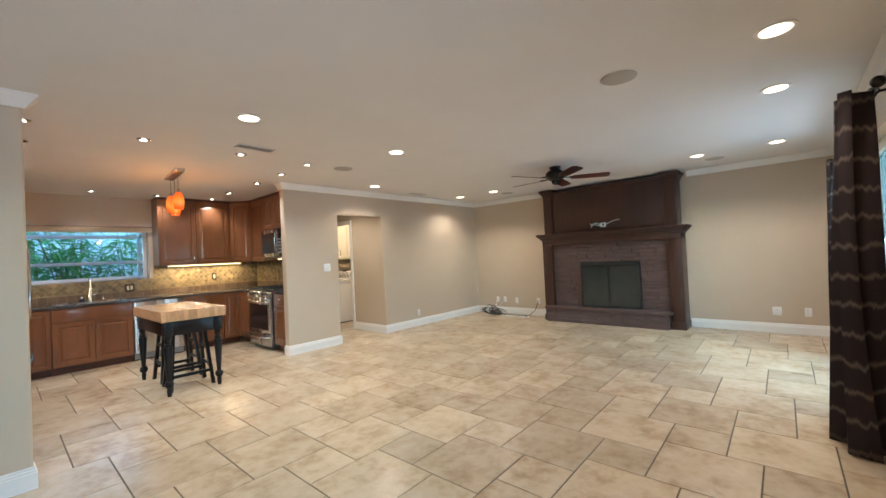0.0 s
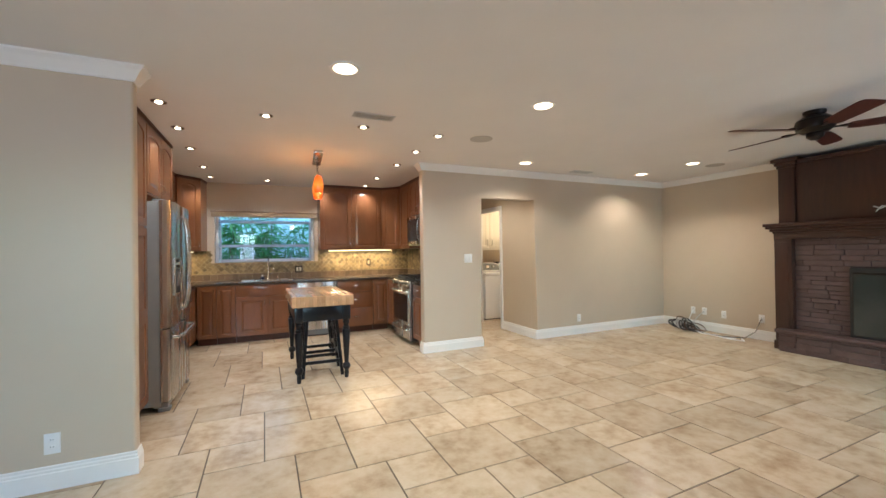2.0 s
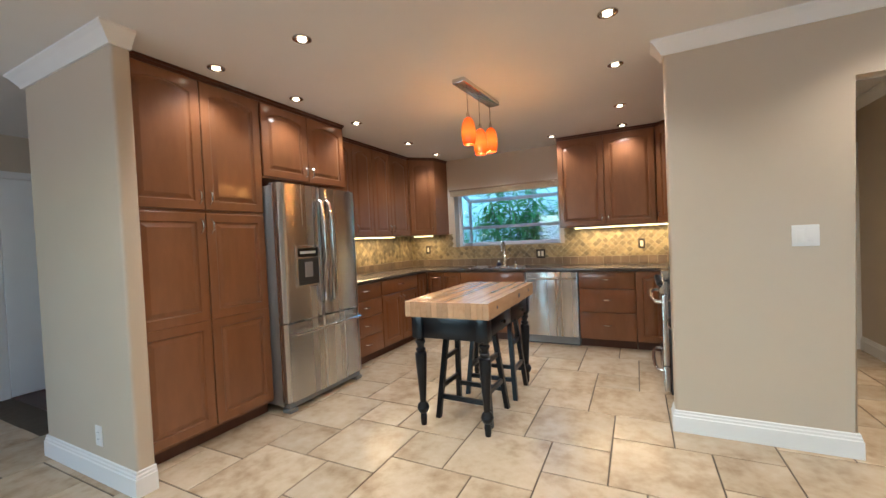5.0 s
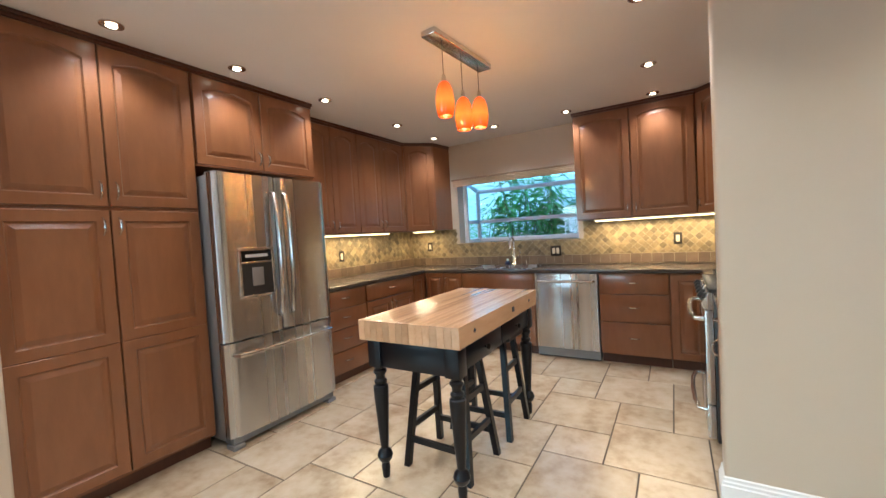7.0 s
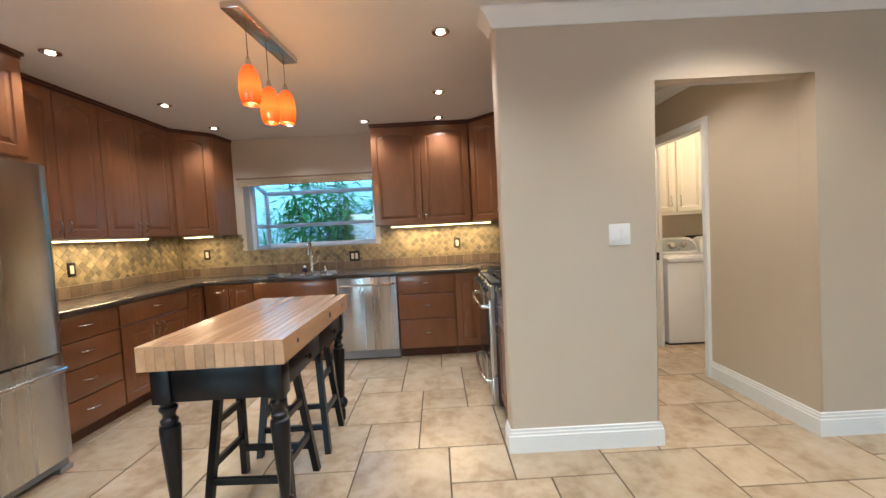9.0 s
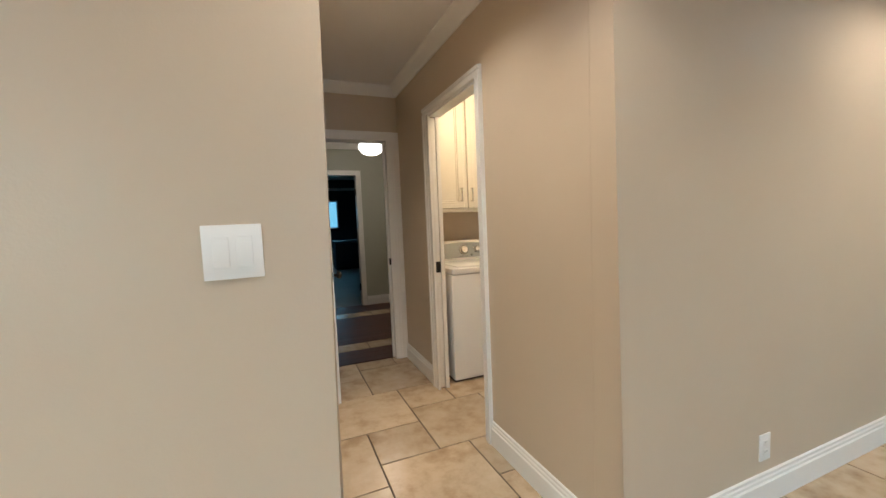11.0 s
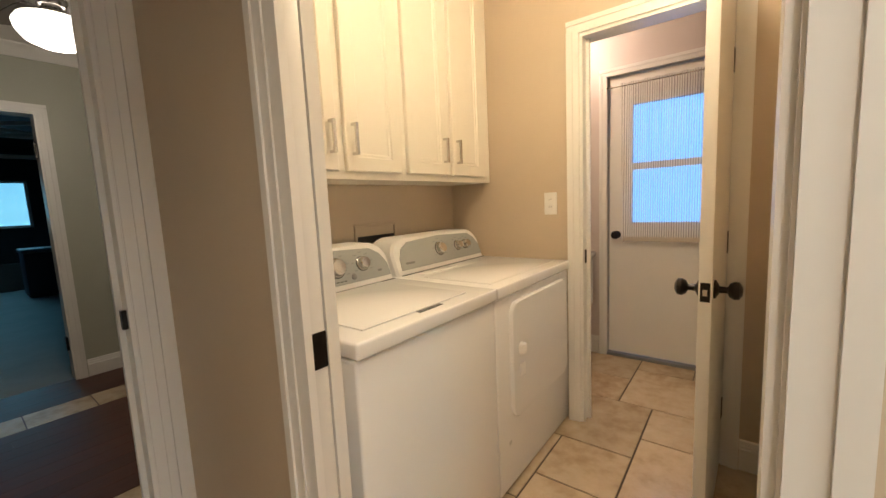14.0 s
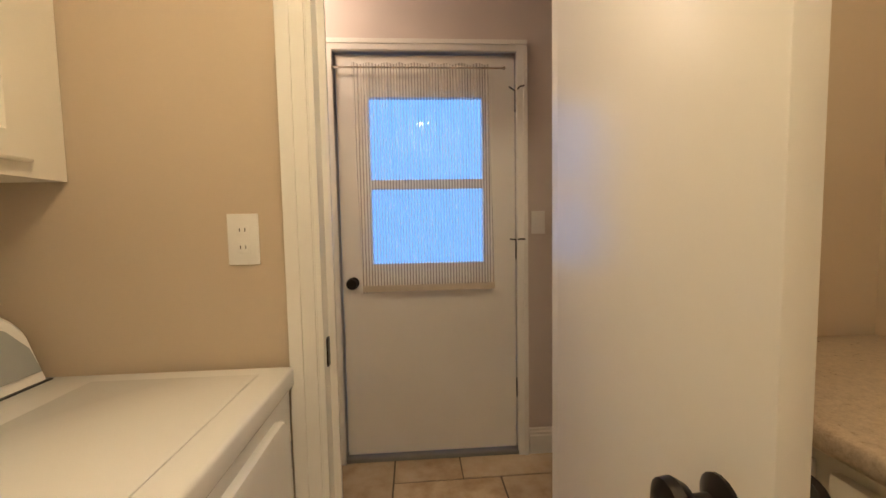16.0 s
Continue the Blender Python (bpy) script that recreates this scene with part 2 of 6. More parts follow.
DOMEGLOW = mat("frosted_dome_glow", (1, 0.95, 0.9), None, 5, 0.4, emit=(1.0, 0.93, 0.82), glow=3.5)
GLASS = glass_mat("clear_glass")
# grey-green base colour stands in for the room mirrored in the fire doors
FIREGLASS = mat("fire_glass_reflection", (0.030, 0.032, 0.029), (0.046, 0.048, 0.043), 5, 0.10, big=3)
SKYGLOW = mat("pale_blue_sky", (0.02, 0.03, 0.05), None, 1, 0.9, emit=(0.17, 0.41, 1.0), glow=1.7)
WASHER_PANEL = mat("silver_grey_panel", (0.33, 0.345, 0.34), (0.37, 0.385, 0.38), 6, 0.38)
# slats emit their own glow in place of daylight through the blind
BLINDGLOW = mat("backlit_blind", (0.55, 0.75, 0.80), (0.60, 0.80, 0.86), 5, 0.7, emit=(0.19, 0.58, 0.88), glow=0.85)

# ---- mesh helpers ----


def bx(bm, x0, x1, y0, y1, z0, z1, b=0.0, seg=2, upright=False):
    m = Matrix.Translation(((x0 + x1) / 2, (y0 + y1) / 2, (z0 + z1) / 2)) @ Matrix.Diagonal((abs(x1 - x0), abs(y1 - y0), abs(z1 - z0), 1))
    vs = bmesh.ops.create_cube(bm, size=1, matrix=m)["verts"]
    if b:
        es = {e for v in vs for e in v.link_edges}
        if upright:
            es = {e for e in es if abs(e.verts[0].co.z - e.verts[1].co.z) > 1e-5}
        bmesh.ops.bevel(bm, geom=list(es), offset=b, segments=seg, profile=0.5, affect="EDGES")
    return bm


def rings(bm, loops, cap0=True, cap1=True):
    """Skins a list of equal point loops."""
    made = [[bm.verts.new(p) for p in lp] for lp in loops]
    k = len(made[0])
    for a, b in zip(made, made[1:]):
        for i in range(k):
            bm.faces.new((a[i], a[(i + 1) % k], b[(i + 1) % k], b[i]))
    if cap0:
        bm.faces.new(made[0][::-1])
    if cap1:
        bm.faces.new(made[-1])
    return bm


def lathe(bm, prof, x=0, y=0, z=0, seg=20):
    """prof: rows of (radius, height) from bottom to top."""
    return rings(bm, [[(x + max(r, 0.0005) * math.cos(2 * math.pi * i / seg), y + max(r, 0.0005) * math.sin(2 * math.pi * i / seg), z + h)
                       for i in range(seg)] for r, h in prof])


def tube(bm, pts, r, seg=8):
    """A round bar along a line of points."""
    pts = [Vector(p) for p in pts]
    loops = []
    for i, p in enumerate(pts):
        d = (pts[min(i + 1, len(pts) - 1)] - pts[max(i - 1, 0)]).normalized()
        a = d.cross(Vector((0.31, 0.17, 0.93))).normalized()
        c = d.cross(a)
        rr = r[i] if isinstance(r, (list, tuple)) else r
        loops.append([p + rr * (math.cos(2 * math.pi * k / seg) * a + math.sin(2 * math.pi * k / seg) * c) for k in range(seg)])
    return rings(bm, loops)


def disc_y(bm, x, y, z, prof, seg=16, sx=0, sy=-1, sz=0):
    """A lathe along any axis: rows of (radius, distance) outward from (x, y, z)."""
    w = Vector((sx, sy, sz)).normalized()
    a = w.cross(Vector((0.2, 0.3, 0.93))).normalized()
    c = w.cross(a)
    o = Vector((x, y, z))
    return rings(bm, [[o + w * d + max(r, 0.0005) * (math.cos(2 * math.pi * k / seg) * a + math.sin(2 * math.pi * k / seg) * c) for k in range(seg)] for r, d in prof])


def sweep(bm, p0, p1, nrm, prof, m0=0.0, m1=0.0):
    """A moulding from p0 to p1 (x, y): rows of (distance from the wall, height); m0, m1: 1 for a mitre round an outer corner."""
    u = (Vector(p1) - Vector(p0)).normalized()
    return rings(bm, [[(p[0] + nrm[0] * d + u.x * d * m, p[1] + nrm[1] * d + u.y * d * m, h) for d, h in prof] for p, m in ((p0, -m0), (p1, m1))])


def mesh_of(name, bm, material, smooth=False):
    bmesh.ops.recalc_face_normals(bm, faces=bm.faces)
    me = bpy.data.meshes.new(name)
    bm.to_mesh(me)
    bm.free()
    me.materials.append(material)
    if smooth:
        me.shade_smooth()
        me.set_sharp_from_angle(angle=radians(35))
    return me


def part(name, bm, material, parent, label="", smooth=True):
    ob = new(name, mesh_of(name, bm, material, smooth))
    ob.parent = parent
    return tagged(ob, label)


def thing(name, label, category, loc=(0, 0, 0), group="", turn=0.0):
    ob = new(name)
    ob.empty_display_size = 0.1
    ob.location, ob.rotation_euler = loc, (0, 0, radians(turn))
    return tagged(ob, label, category, group)


def struct(name, bm, material, label, category="", smooth=False):
    return tagged(new(name, mesh_of(name, bm, material, smooth)), label, category or name.split("_")[0], kind="structure")


B = bmesh.new

# ---- floors, walls, ceilings ----
bm = B()
bx(bm, -2.9, 7.55, -0.70, 7.95, -0.20, -0.005)
floor = struct("floor", bm, GROUT, "beige stone-look tile floor with dark joints", "floor")
bm = B()
bx(bm, 2.9, 6.2, 7.95, 10.48, -0.20, -0.004)
floor_bed = struct("floor_bedroom", bm, CHERRY_DARK, "dark wood plank floor with inlaid tile bands", "floor")
bm = B()
bx(bm, 2.9, 7.2, 10.48, 17.2, -0.20, -0.01)
struct("floor_garage", bm, CONCRETE, "bare grey concrete garage floor", "floor")
bm = B()
bx(bm, -2.9, 7.55, -0.70, 8.0, CEIL, CEIL + 0.08)
struct("ceiling", bm, CEILM, "smooth off-white painted ceiling", "ceiling")
bm = B()
bx(bm, 2.8, 7.3, 8.0, 10.46, CEIL, CEIL + 0.08)
struct("ceiling_bedroom", bm, CEILM, "smooth off-white bedroom ceiling", "ceiling")
bm = B()
bx(bm, 2.8, 7.3, 10.46, 17.2, 2.75, 2.83)
struct("ceiling_garage", bm, GARAGE, "garage ceiling coloured near-black for the unlit room", "ceiling")


def wall(name, boxes, material=WALL, label="beige painted plaster wall", bevel=None):
    bm = B()
    for i, q in enumerate(boxes):
        bx(bm, *q, b=0.018 if bevel and i in bevel else 0.0, seg=4, upright=True)
    return struct(name, bm, material, label, "wall", True)


DOOR_H = 2.0
BED_H = 1.99
bm = B()
rings(bm, [[(x, y, z) for x, z in ((2.75, 0), (3.60, 0), (3.60, 2.055), (4.516, 2.055), (4.516, 0), (7.25, 0), (7.25, CEIL), (2.75, CEIL))] for y in (5.42, 5.54)])
es = [q for q in bm.edges if (abs(q.verts[0].co.y - q.verts[1].co.y) < 1e-5 and abs(q.verts[0].co.x - q.verts[1].co.x) < 1e-5 and q.verts[0].co.x < 7 and (q.verts[0].co.y < 5.5 or q.verts[0].co.x < 3))
      or (abs(q.verts[0].co.z - 2.055) < 1e-5 and abs(q.verts[1].co.z - 2.055) < 1e-5 and abs(q.verts[0].co.y - q.verts[1].co.y) < 1e-5)]
bmesh.ops.bevel(bm, geom=es, offset=0.018, segments=4, profile=0.5, affect="EDGES")
struct("wall_middle", bm, WALL, "beige painted plaster wall with rounded corners", "wall", True)
wall("wall_kitchen_right", [(3.36, 3.60, 5.54, 7.90, 0, CEIL)])
wall("wall_hall_east", [(4.515, 4.575, 5.54, 6.335, 0, CEIL), (4.515, 4.575, 6.335, 7.14, DOOR_H, CEIL), (4.515, 4.575, 7.14, 7.90, 0, CEIL)])
wall("wall_hall_end", [(3.60, 3.655, 7.90, 8.02, 0, CEIL), (3.655, 4.415, 7.90, 8.02, BED_H, CEIL), (4.415, 4.515, 7.90, 8.02, 0, CEIL), (4.515, 7.32, 7.88, 8.02, 0, CEIL), (2.8, 3.60, 7.90, 8.02, 0, CEIL)])
wall("wall_east", [(7.25, 7.40, -0.70, 5.54, 0, CEIL)])
wall("wall_stub", [(-0.88, 0.20, 3.64, 3.73, 0, CEIL)], bevel=(0,))
wall("wall_kitchen_left", [(-0.88, -0.60, 3.73, 7.95, 0, CEIL)])
wall("wall_kitchen_back", [(-0.60, 0.16, 7.80, 7.95, 0, CEIL), (0.16, 1.66, 7.80, 7.95, 0, 1.17), (0.16, 1.66, 7.80, 7.95, 2.0, CEIL), (1.66, 3.36, 7.80, 7.95, 0, CEIL)])
wall("wall_south", [(-2.9, -1.9, -0.62, -0.42, 0, CEIL), (-1.9, 0.5, -0.62, -0.42, 0, 0.9), (-1.9, 0.5, -0.62, -0.42, 2.06, CEIL), (0.5, 4.0, -0.62, -0.42, 0, CEIL), (4.0, 6.4, -0.62, -0.42, 2.06, CEIL), (6.4, 7.25, -0.62, -0.42, 0, CEIL)])
wall("wall_west", [(-2.9, -2.65, -0.70, 7.95, 0, CEIL)])
wall("wall_passage_end", [(-2.65, -0.88, 7.0, 7.12, 0, CEIL)])
wall("wall_laundry_east", [(6.10, 6.20, 5.54, 6.445, 0, CEIL), (6.10, 6.20, 6.445, 7.065, DOOR_H, CEIL), (6.10, 6.20, 7.065, 7.88, 0, CEIL)], label="tan painted laundry wall")
wall("wall_outer_door", [(7.12, 7.24, 5.54, 6.313, 0, CEIL), (7.12, 7.24, 6.313, 7.213, 2.06, CEIL), (7.12, 7.24, 7.213, 7.88, 0, CEIL)], WALL3, "pale pinkish painted vestibule wall")
wall("wall_bedroom", [(2.80, 3.86, 10.42, 10.54, 0, 2.75), (3.86, 4.59, 10.42, 10.54, 1.99, 2.75), (4.59, 7.3, 10.42, 10.54, 0, 2.75),
                      (2.80, 2.92, 8.02, 10.42, 0, CEIL), (6.18, 6.30, 8.02, 10.42, 0, CEIL)], WALL2, "grey-green painted bedroom wall")
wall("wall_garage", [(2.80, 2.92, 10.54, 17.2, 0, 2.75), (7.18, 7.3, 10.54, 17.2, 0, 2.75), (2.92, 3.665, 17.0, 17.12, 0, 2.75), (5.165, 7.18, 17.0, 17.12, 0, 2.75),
                     (3.665, 5.165, 17.0, 17.12, 0, 1.13), (3.665, 5.165, 17.0, 17.12, 1.99, 2.75)], GARAGE, "garage wall coloured near-black for the unlit room")

BASE = [(0, 0), (0.016, 0), (0.016, 0.095), (0.011, 0.10), (0.011, 0.112), (0.007, 0.118), (0.007, 0.13), (0, 0.135)]
CROWN = [(0, CEIL - 0.085), (0.012, CEIL - 0.085), (0.02, CEIL - 0.07), (0.05, CEIL - 0.03), (0.07, CEIL - 0.012), (0.07, CEIL), (0, CEIL)]
bm = B()
for p0, p1, nrm, m0, m1 in (((2.75, 5.42), (3.60, 5.42), (0, -1), 1, 1), ((4.516, 5.42), (7.25, 5.42), (0, -1), 1, 0), ((3.60, 5.42), (3.60, 7.90), (1, 0), 1, 0),
                            ((4.515, 5.42), (4.515, 5.543), (-1, 0), 1, 0), ((2.75, 5.42), (2.75, 5.54), (-1, 0), 1, 0),
                            ((-0.88, 3.64), (0.20, 3.64), (0, -1), 1, 1), ((0.20, 3.64), (0.20, 3.73), (1, 0), 1, 0), ((-0.88, 3.64), (-0.88, 7.0), (-1, 0), 1, 0)):
    sweep(bm, p0, p1, nrm, BASE, m0, m1)
for p0, p1, nrm in (((4.515, 5.543), (4.515, 6.303), (-1, 0)), ((4.515, 7.187), (4.515, 7.90), (-1, 0)), ((7.25, 5.42), (7.25, 3.62), (-1, 0)),
                    ((7.25, 1.30), (7.25, -0.42), (-1, 0)), ((6.10, 5.628), (6.10, 6.385), (-1, 0)),
                    ((7.12, 5.54), (7.12, 6.262), (-1, 0)), ((7.12, 7.272), (7.12, 7.88), (-1, 0)), ((2.92, 10.42), (3.795, 10.42), (0, -1)),
                    ((4.655, 10.42), (6.18, 10.42), (0, -1)), ((4.0, -0.42), (-2.65, -0.42), (0, 1)), ((7.25, -0.42), (6.4, -0.42), (0, 1))):
    sweep(bm, p0, p1, nrm, BASE)
struct("baseboard", bm, TRIM, "white moulded wooden baseboard", "baseboard")
bm = B()
for p0, p1, nrm in (((2.75, 5.42), (7.25, 5.42), (0, -1)), ((7.25, 5.42), (7.25, 3.66), (-1, 0)), ((7.25, 1.26), (7.25, -0.42), (-1, 0)),
                    ((-0.88, 3.64), (0.20, 3.64), (0, -1)), ((0.20, 3.64), (0.20, 3.73), (1, 0)), ((2.75, 5.42), (2.75, 5.54), (-1, 0)), ((7.25, -0.42), (-2.65, -0.42), (0, 1)),
                    ((3.60, 5.54), (3.60, 7.90), (1, 0)), ((4.515, 5.54), (4.515, 7.90), (-1, 0)), ((3.60, 7.90), (4.515, 7.90), (0, -1)),
                    ((2.92, 10.42), (6.18, 10.42), (0, -1)), ((7.12, 5.54), (7.12, 7.88), (-1, 0)), ((-0.88, 3.64), (-0.88, 7.0), (-1, 0))):
    outer = {(2.75, 5.42), (0.20, 3.64), (-0.88, 3.64)}
    sweep(bm, p0, p1, nrm, CROWN, float(p0 in outer), float(p1 in outer))
struct("crown_moulding", bm, TRIM, "white painted crown moulding", "trim")


def casing(name, axis, plane, out, a0, a1, top, w=0.068, label="white moulded door casing"):
    """Door trim on a wall plane; out: the side it stands proud of."""
    bm = B()
    t = 0.013 * out
    for o, q in ((0.0, 1.0), (0.012, 1.5), (0.045, 1.9)):
        i = w - o
        j = o / 4
        for u0, u1, z0, z1 in ((a0 - i, a0 - j, 0, top + j), (a1 + j, a1 + i, 0, top + j), (a0 - i, a1 + i, top + j, top + i)):
            if o == 0.045:
                u0, u1 = (u0 - 0.043, u1 - 0.022) if u1 <= a0 else ((u0 + 0.022, u1 + 0.043) if u0 >= a1 else (u0 - 0.043, u1 + 0.043))
                if z0 > 0:
                    z0, z1 = top + w - 0.024, top + w - 0.002
            if axis == "x":
                bx(bm, plane, plane + t * q, u0, u1, z0, z1)
            else:
                bx(bm, u0, u1, plane, plane + t * q, z0, z1)
    return struct(name, bm, TRIM, label, "door trim")


casing("door_trim_laundry", "x", 4.515, -1, 6.362, 7.128, DOOR_H, 0.058)
casing("door_trim_bedroom", "y", 7.90, -1, 3.658, 4.412, BED_H, 0.06)
casing("door_trim_side", "x", 6.10, -1, 6.452, 7.064, DOOR_H, 0.066)
casing("door_trim_outer", "x", 7.12, -1, 6.322, 7.210, 2.045, 0.055)
casing("door_trim_garage", "y", 10.42, -1, 3.862, 4.588, 1.985, 0.062)
bm = B()
for q in ((4.50, 4.518, 7.088, 7.14, 0, DOOR_H), (4.562, 4.592, 7.098, 7.14, 0, DOOR_H), (4.512, 4.577, 6.336, 6.372, 0, DOOR_H), (4.512, 4.592, 6.372, 7.088, DOOR_H - 0.014, DOOR_H),
          (6.09, 6.21, 7.052, 7.0655, 0, DOOR_H), (6.09, 6.21, 6.444, 6.457, 0, DOOR_H), (6.09, 6.21, 6.457, 7.052, DOOR_H - 0.014, DOOR_H), (6.145, 6.16, 7.035, 7.052, 0, DOOR_H - 0.014),
          (4.473, 4.5145, 7.880, 7.8995, 0, BED_H + 0.058), (3.655, 3.669, 7.89, 8.03, 0, BED_H), (4.401, 4.415, 7.89, 8.03, 0, BED_H), (3.669, 4.401, 7.89, 8.03, BED_H - 0.014, BED_H), (4.385, 4.401, 7.95, 7.97, 0, BED_H - 0.014),
          (7.184, 7.235, 6.308, 6.345, 0, 2.06), (7.184, 7.235, 7.183, 7.218, 0, 2.06), (7.184, 7.235, 6.345, 7.183, 2.03, 2.06),
          (3.86, 3.874, 10.41, 10.55, 0, 1.99), (4.576, 4.59, 10.41, 10.55, 0, 1.99), (3.874, 4.576, 10.41, 10.55, 1.976, 1.99)):
    bx(bm, *q)
struct("door_jamb", bm, TRIM, "white painted door jambs", "door trim")

# ground and yard outside
bm = B()
bx(bm, -150, 150, -150, 150, -0.5, -0.21)
struct("ground", bm, EARTH, "bare garden earth around the house", "ground")
bm = B()
bx(bm, -8.0, 2.8, 10.9, 11.05, -0.3, 2.3)
struct("garden_wall", bm, STUCCO, "pale stucco garden wall", "wall")
bm = B()
bx(bm, -9, 12, -7.2, -7.0, -0.3, 1.9)
struct("garden_wall_south", bm, STUCCO, "pale stucco garden wall", "wall")

# ---- kitchen ----


def frame_of(o, u, w):
    """Maps (along, out, up) of a cabinet front to the thing's own axes."""
    u, w = Vector((*u, 0)), Vector((*w, 0))
    return lambda a, d, h: u * a + w * d + Vector((0, 0, h))


def slab(bm, f, a0, a1, d0, d1, h0, h1, b=0.0):
    k = len(bm.verts)
    vs = [bm.verts.new(f(a, d, h)) for a in (a0, a1) for d in (d0, d1) for h in (h0, h1)]
    fs = [bm.faces.new([vs[i] for i in q]) for q in ((0, 1, 3, 2), (4, 6, 7, 5), (0, 4, 5, 1), (2, 3, 7, 6), (0, 2, 6, 4), (1, 5, 7, 3))]
    bmesh.ops.recalc_face_normals(bm, faces=fs)
    if b:
        bmesh.ops.bevel(bm, geom=list({e for q in fs for e in q.edges}), offset=b, segments=2, profile=0.5, affect="EDGES")


def outline(w, h, m, arch, n=12):
    pts = [(m, m), (w - m, m)]
    for i in range(n + 1):
        s = i / n
        pts.append((w - m - s * (w - 2 * m), h - m - arch * (2 * s - 1) ** 2))
    return pts


def panel_door(bm, f, a0, a1, h0, h1, arch=0.0, rail=0.058, thick=0.02, d0=0.0, flat=False):
    """A raised-panel door: frame, groove and raised field, in one closed mesh."""
    w, h = a1 - a0, h1 - h0
    n = 12
    outer = [(0, 0), (w, 0)] + [(w - w * i / n, h) for i in range(n + 1)]

    def ins(q, t):
        return [(min(max(a, t), w - t), min(max(c, t), h - t)) for a, c in q]
    loops = [(outer, 0.0), (outer, thick - 0.004), (ins(outer, 0.004), thick), (outline(w, h, rail, arch), thick), (outline(w, h, rail + 0.007, arch), thick - 0.009),
             (outline(w, h, rail + 0.014, arch), thick - 0.009), (outline(w, h, rail + 0.038, arch), thick - 0.001)]
    if flat:
        loops[4:] = [(outline(w, h, rail + 0.005, arch), thick - 0.006), (outline(w, h, rail + 0.014, arch), thick - 0.006), (outline(w, h, rail + 0.019, arch), thick - 0.010)]
    return rings(bm, [[f(a0 + a, d0 + d, h0 + c) for a, c in lp] for lp, d in loops])


def pull(bm, f, a, h, length, flat, d0=0.02, r=0.0052, rise=0.028):
    """A bowed bar handle; flat: lying, else upright."""
    pts = []
    for i in range(9):
        s = i / 8
        k = (s - 0.5) * length
        d = d0 - 0.002 + rise * min(1.0, math.sin(math.pi * s) * 1.6)
        pts.append(f(a + k, d, h) if flat else f(a, d, h + k))
    return tube(bm, pts, r, 6)


def bar_pull(bm, f, a, h, length, flat, d0=0.02, r=0.006, rise=0.030):
    """A square-edged bar on two posts; flat: lying, else upright."""
    k = length / 2
    for u0, u1, e0, e1 in ((-k, k, rise - 0.009, rise), (-k, -k + 0.010, 0.0, rise - 0.009), (k - 0.010, k, 0.0, rise - 0.009)):
        if flat:
            slab(bm, f, a + u0, a + u1, d0 + e0, d0 + e1, h - r, h + r)
        else:
            slab(bm, f, a - r, a + r, d0 + e0, d0 + e1, h + u0, h + u1)


def cabinet(name, label, o, u, w, width, depth, z0, z1, fronts, material=CHERRY, toe=0.0, crown=0.0, group="kitchen cabinets", category="cabinet",
            handle=CHROME, hl=0.092, arch=0.035, rail=0.058, lift=0.085):
    """fronts: rows of (kind, a0, a1, h0, h1, handle side): D door, A arched door, S slab drawer, P two-panel door."""
    root = thing(name, label, category, (o[0], o[1], 0), group)
    f = frame_of(o, u, w)
    bm = B()
    slab(bm, f, 0, width, -depth, 0, z0 + toe, z1)
    part("body", bm, material, root)
    if toe:
        bm = B()
        slab(bm, f, 0.002, width - 0.002, -depth, -0.06, 0, toe)
        part("toe_kick", bm, CHERRY_DARK if material is CHERRY else material, root)
    if crown:
        bm = B()
        slab(bm, f, -0.004, width + 0.004, -depth, 0.012, z1, z1 + crown * 0.5)
        slab(bm, f, -0.008, width + 0.008, -depth, 0.028, z1 + crown * 0.5, z1 + crown)
        part("crown", bm, CHERRY_DARK, root)
    for kind, a0, a1, h0, h1, side in fronts:
        bm = B()
        if kind == "S":
            slab(bm, f, a0, a1, 0.001, 0.02, h0, h1, 0.004)
            front = part("drawer_front", bm, material, root)
        else:
            if kind == "P":
                panel_door(bm, f, a0, a1, h0, (h0 + h1) / 2, 0.0, rail, d0=0.001)
                h0 = (h0 + h1) / 2
            panel_door(bm, f, a0, a1, h0, h1, arch if kind == "A" else 0.0, rail, d0=0.001, flat=material is CREAM)
            front = part("door", bm, material, root, smooth=False)
        if side:
            bm = B()
            grip = bar_pull if material is CREAM else pull
            if side == "k":
                o, v = f((a0 + a1) / 2, 0.02, (h0 + h1) / 2), f(0, 1, 0) - f(0, 0, 0)
                disc_y(bm, o.x, o.y, o.z, [(0.007, 0), (0.007, 0.012), (0.014, 0.018), (0.015, 0.024), (0.010, 0.029), (0.001, 0.030)], 14, v.x, v.y, v.z)
            elif side == "c":
                grip(bm, f, (a0 + a1) / 2, (h0 + h1) / 2 + 0.01, hl, True)
            else:
                a = a0 + 0.032 if side[0] == "l" else a1 - 0.032
                h = h0 + lift if side[1] == "b" else h1 - lift
                grip(bm, f, a, h, hl, False)
            part("knob" if side == "k" else "handle", bm, handle, front, "small brushed nickel knob" if side == "k" else "small brushed nickel bar handle")
    return root


G = 0.004
NORTH, SOUTH, EAST = (0, 1), (0, -1), (1, 0)
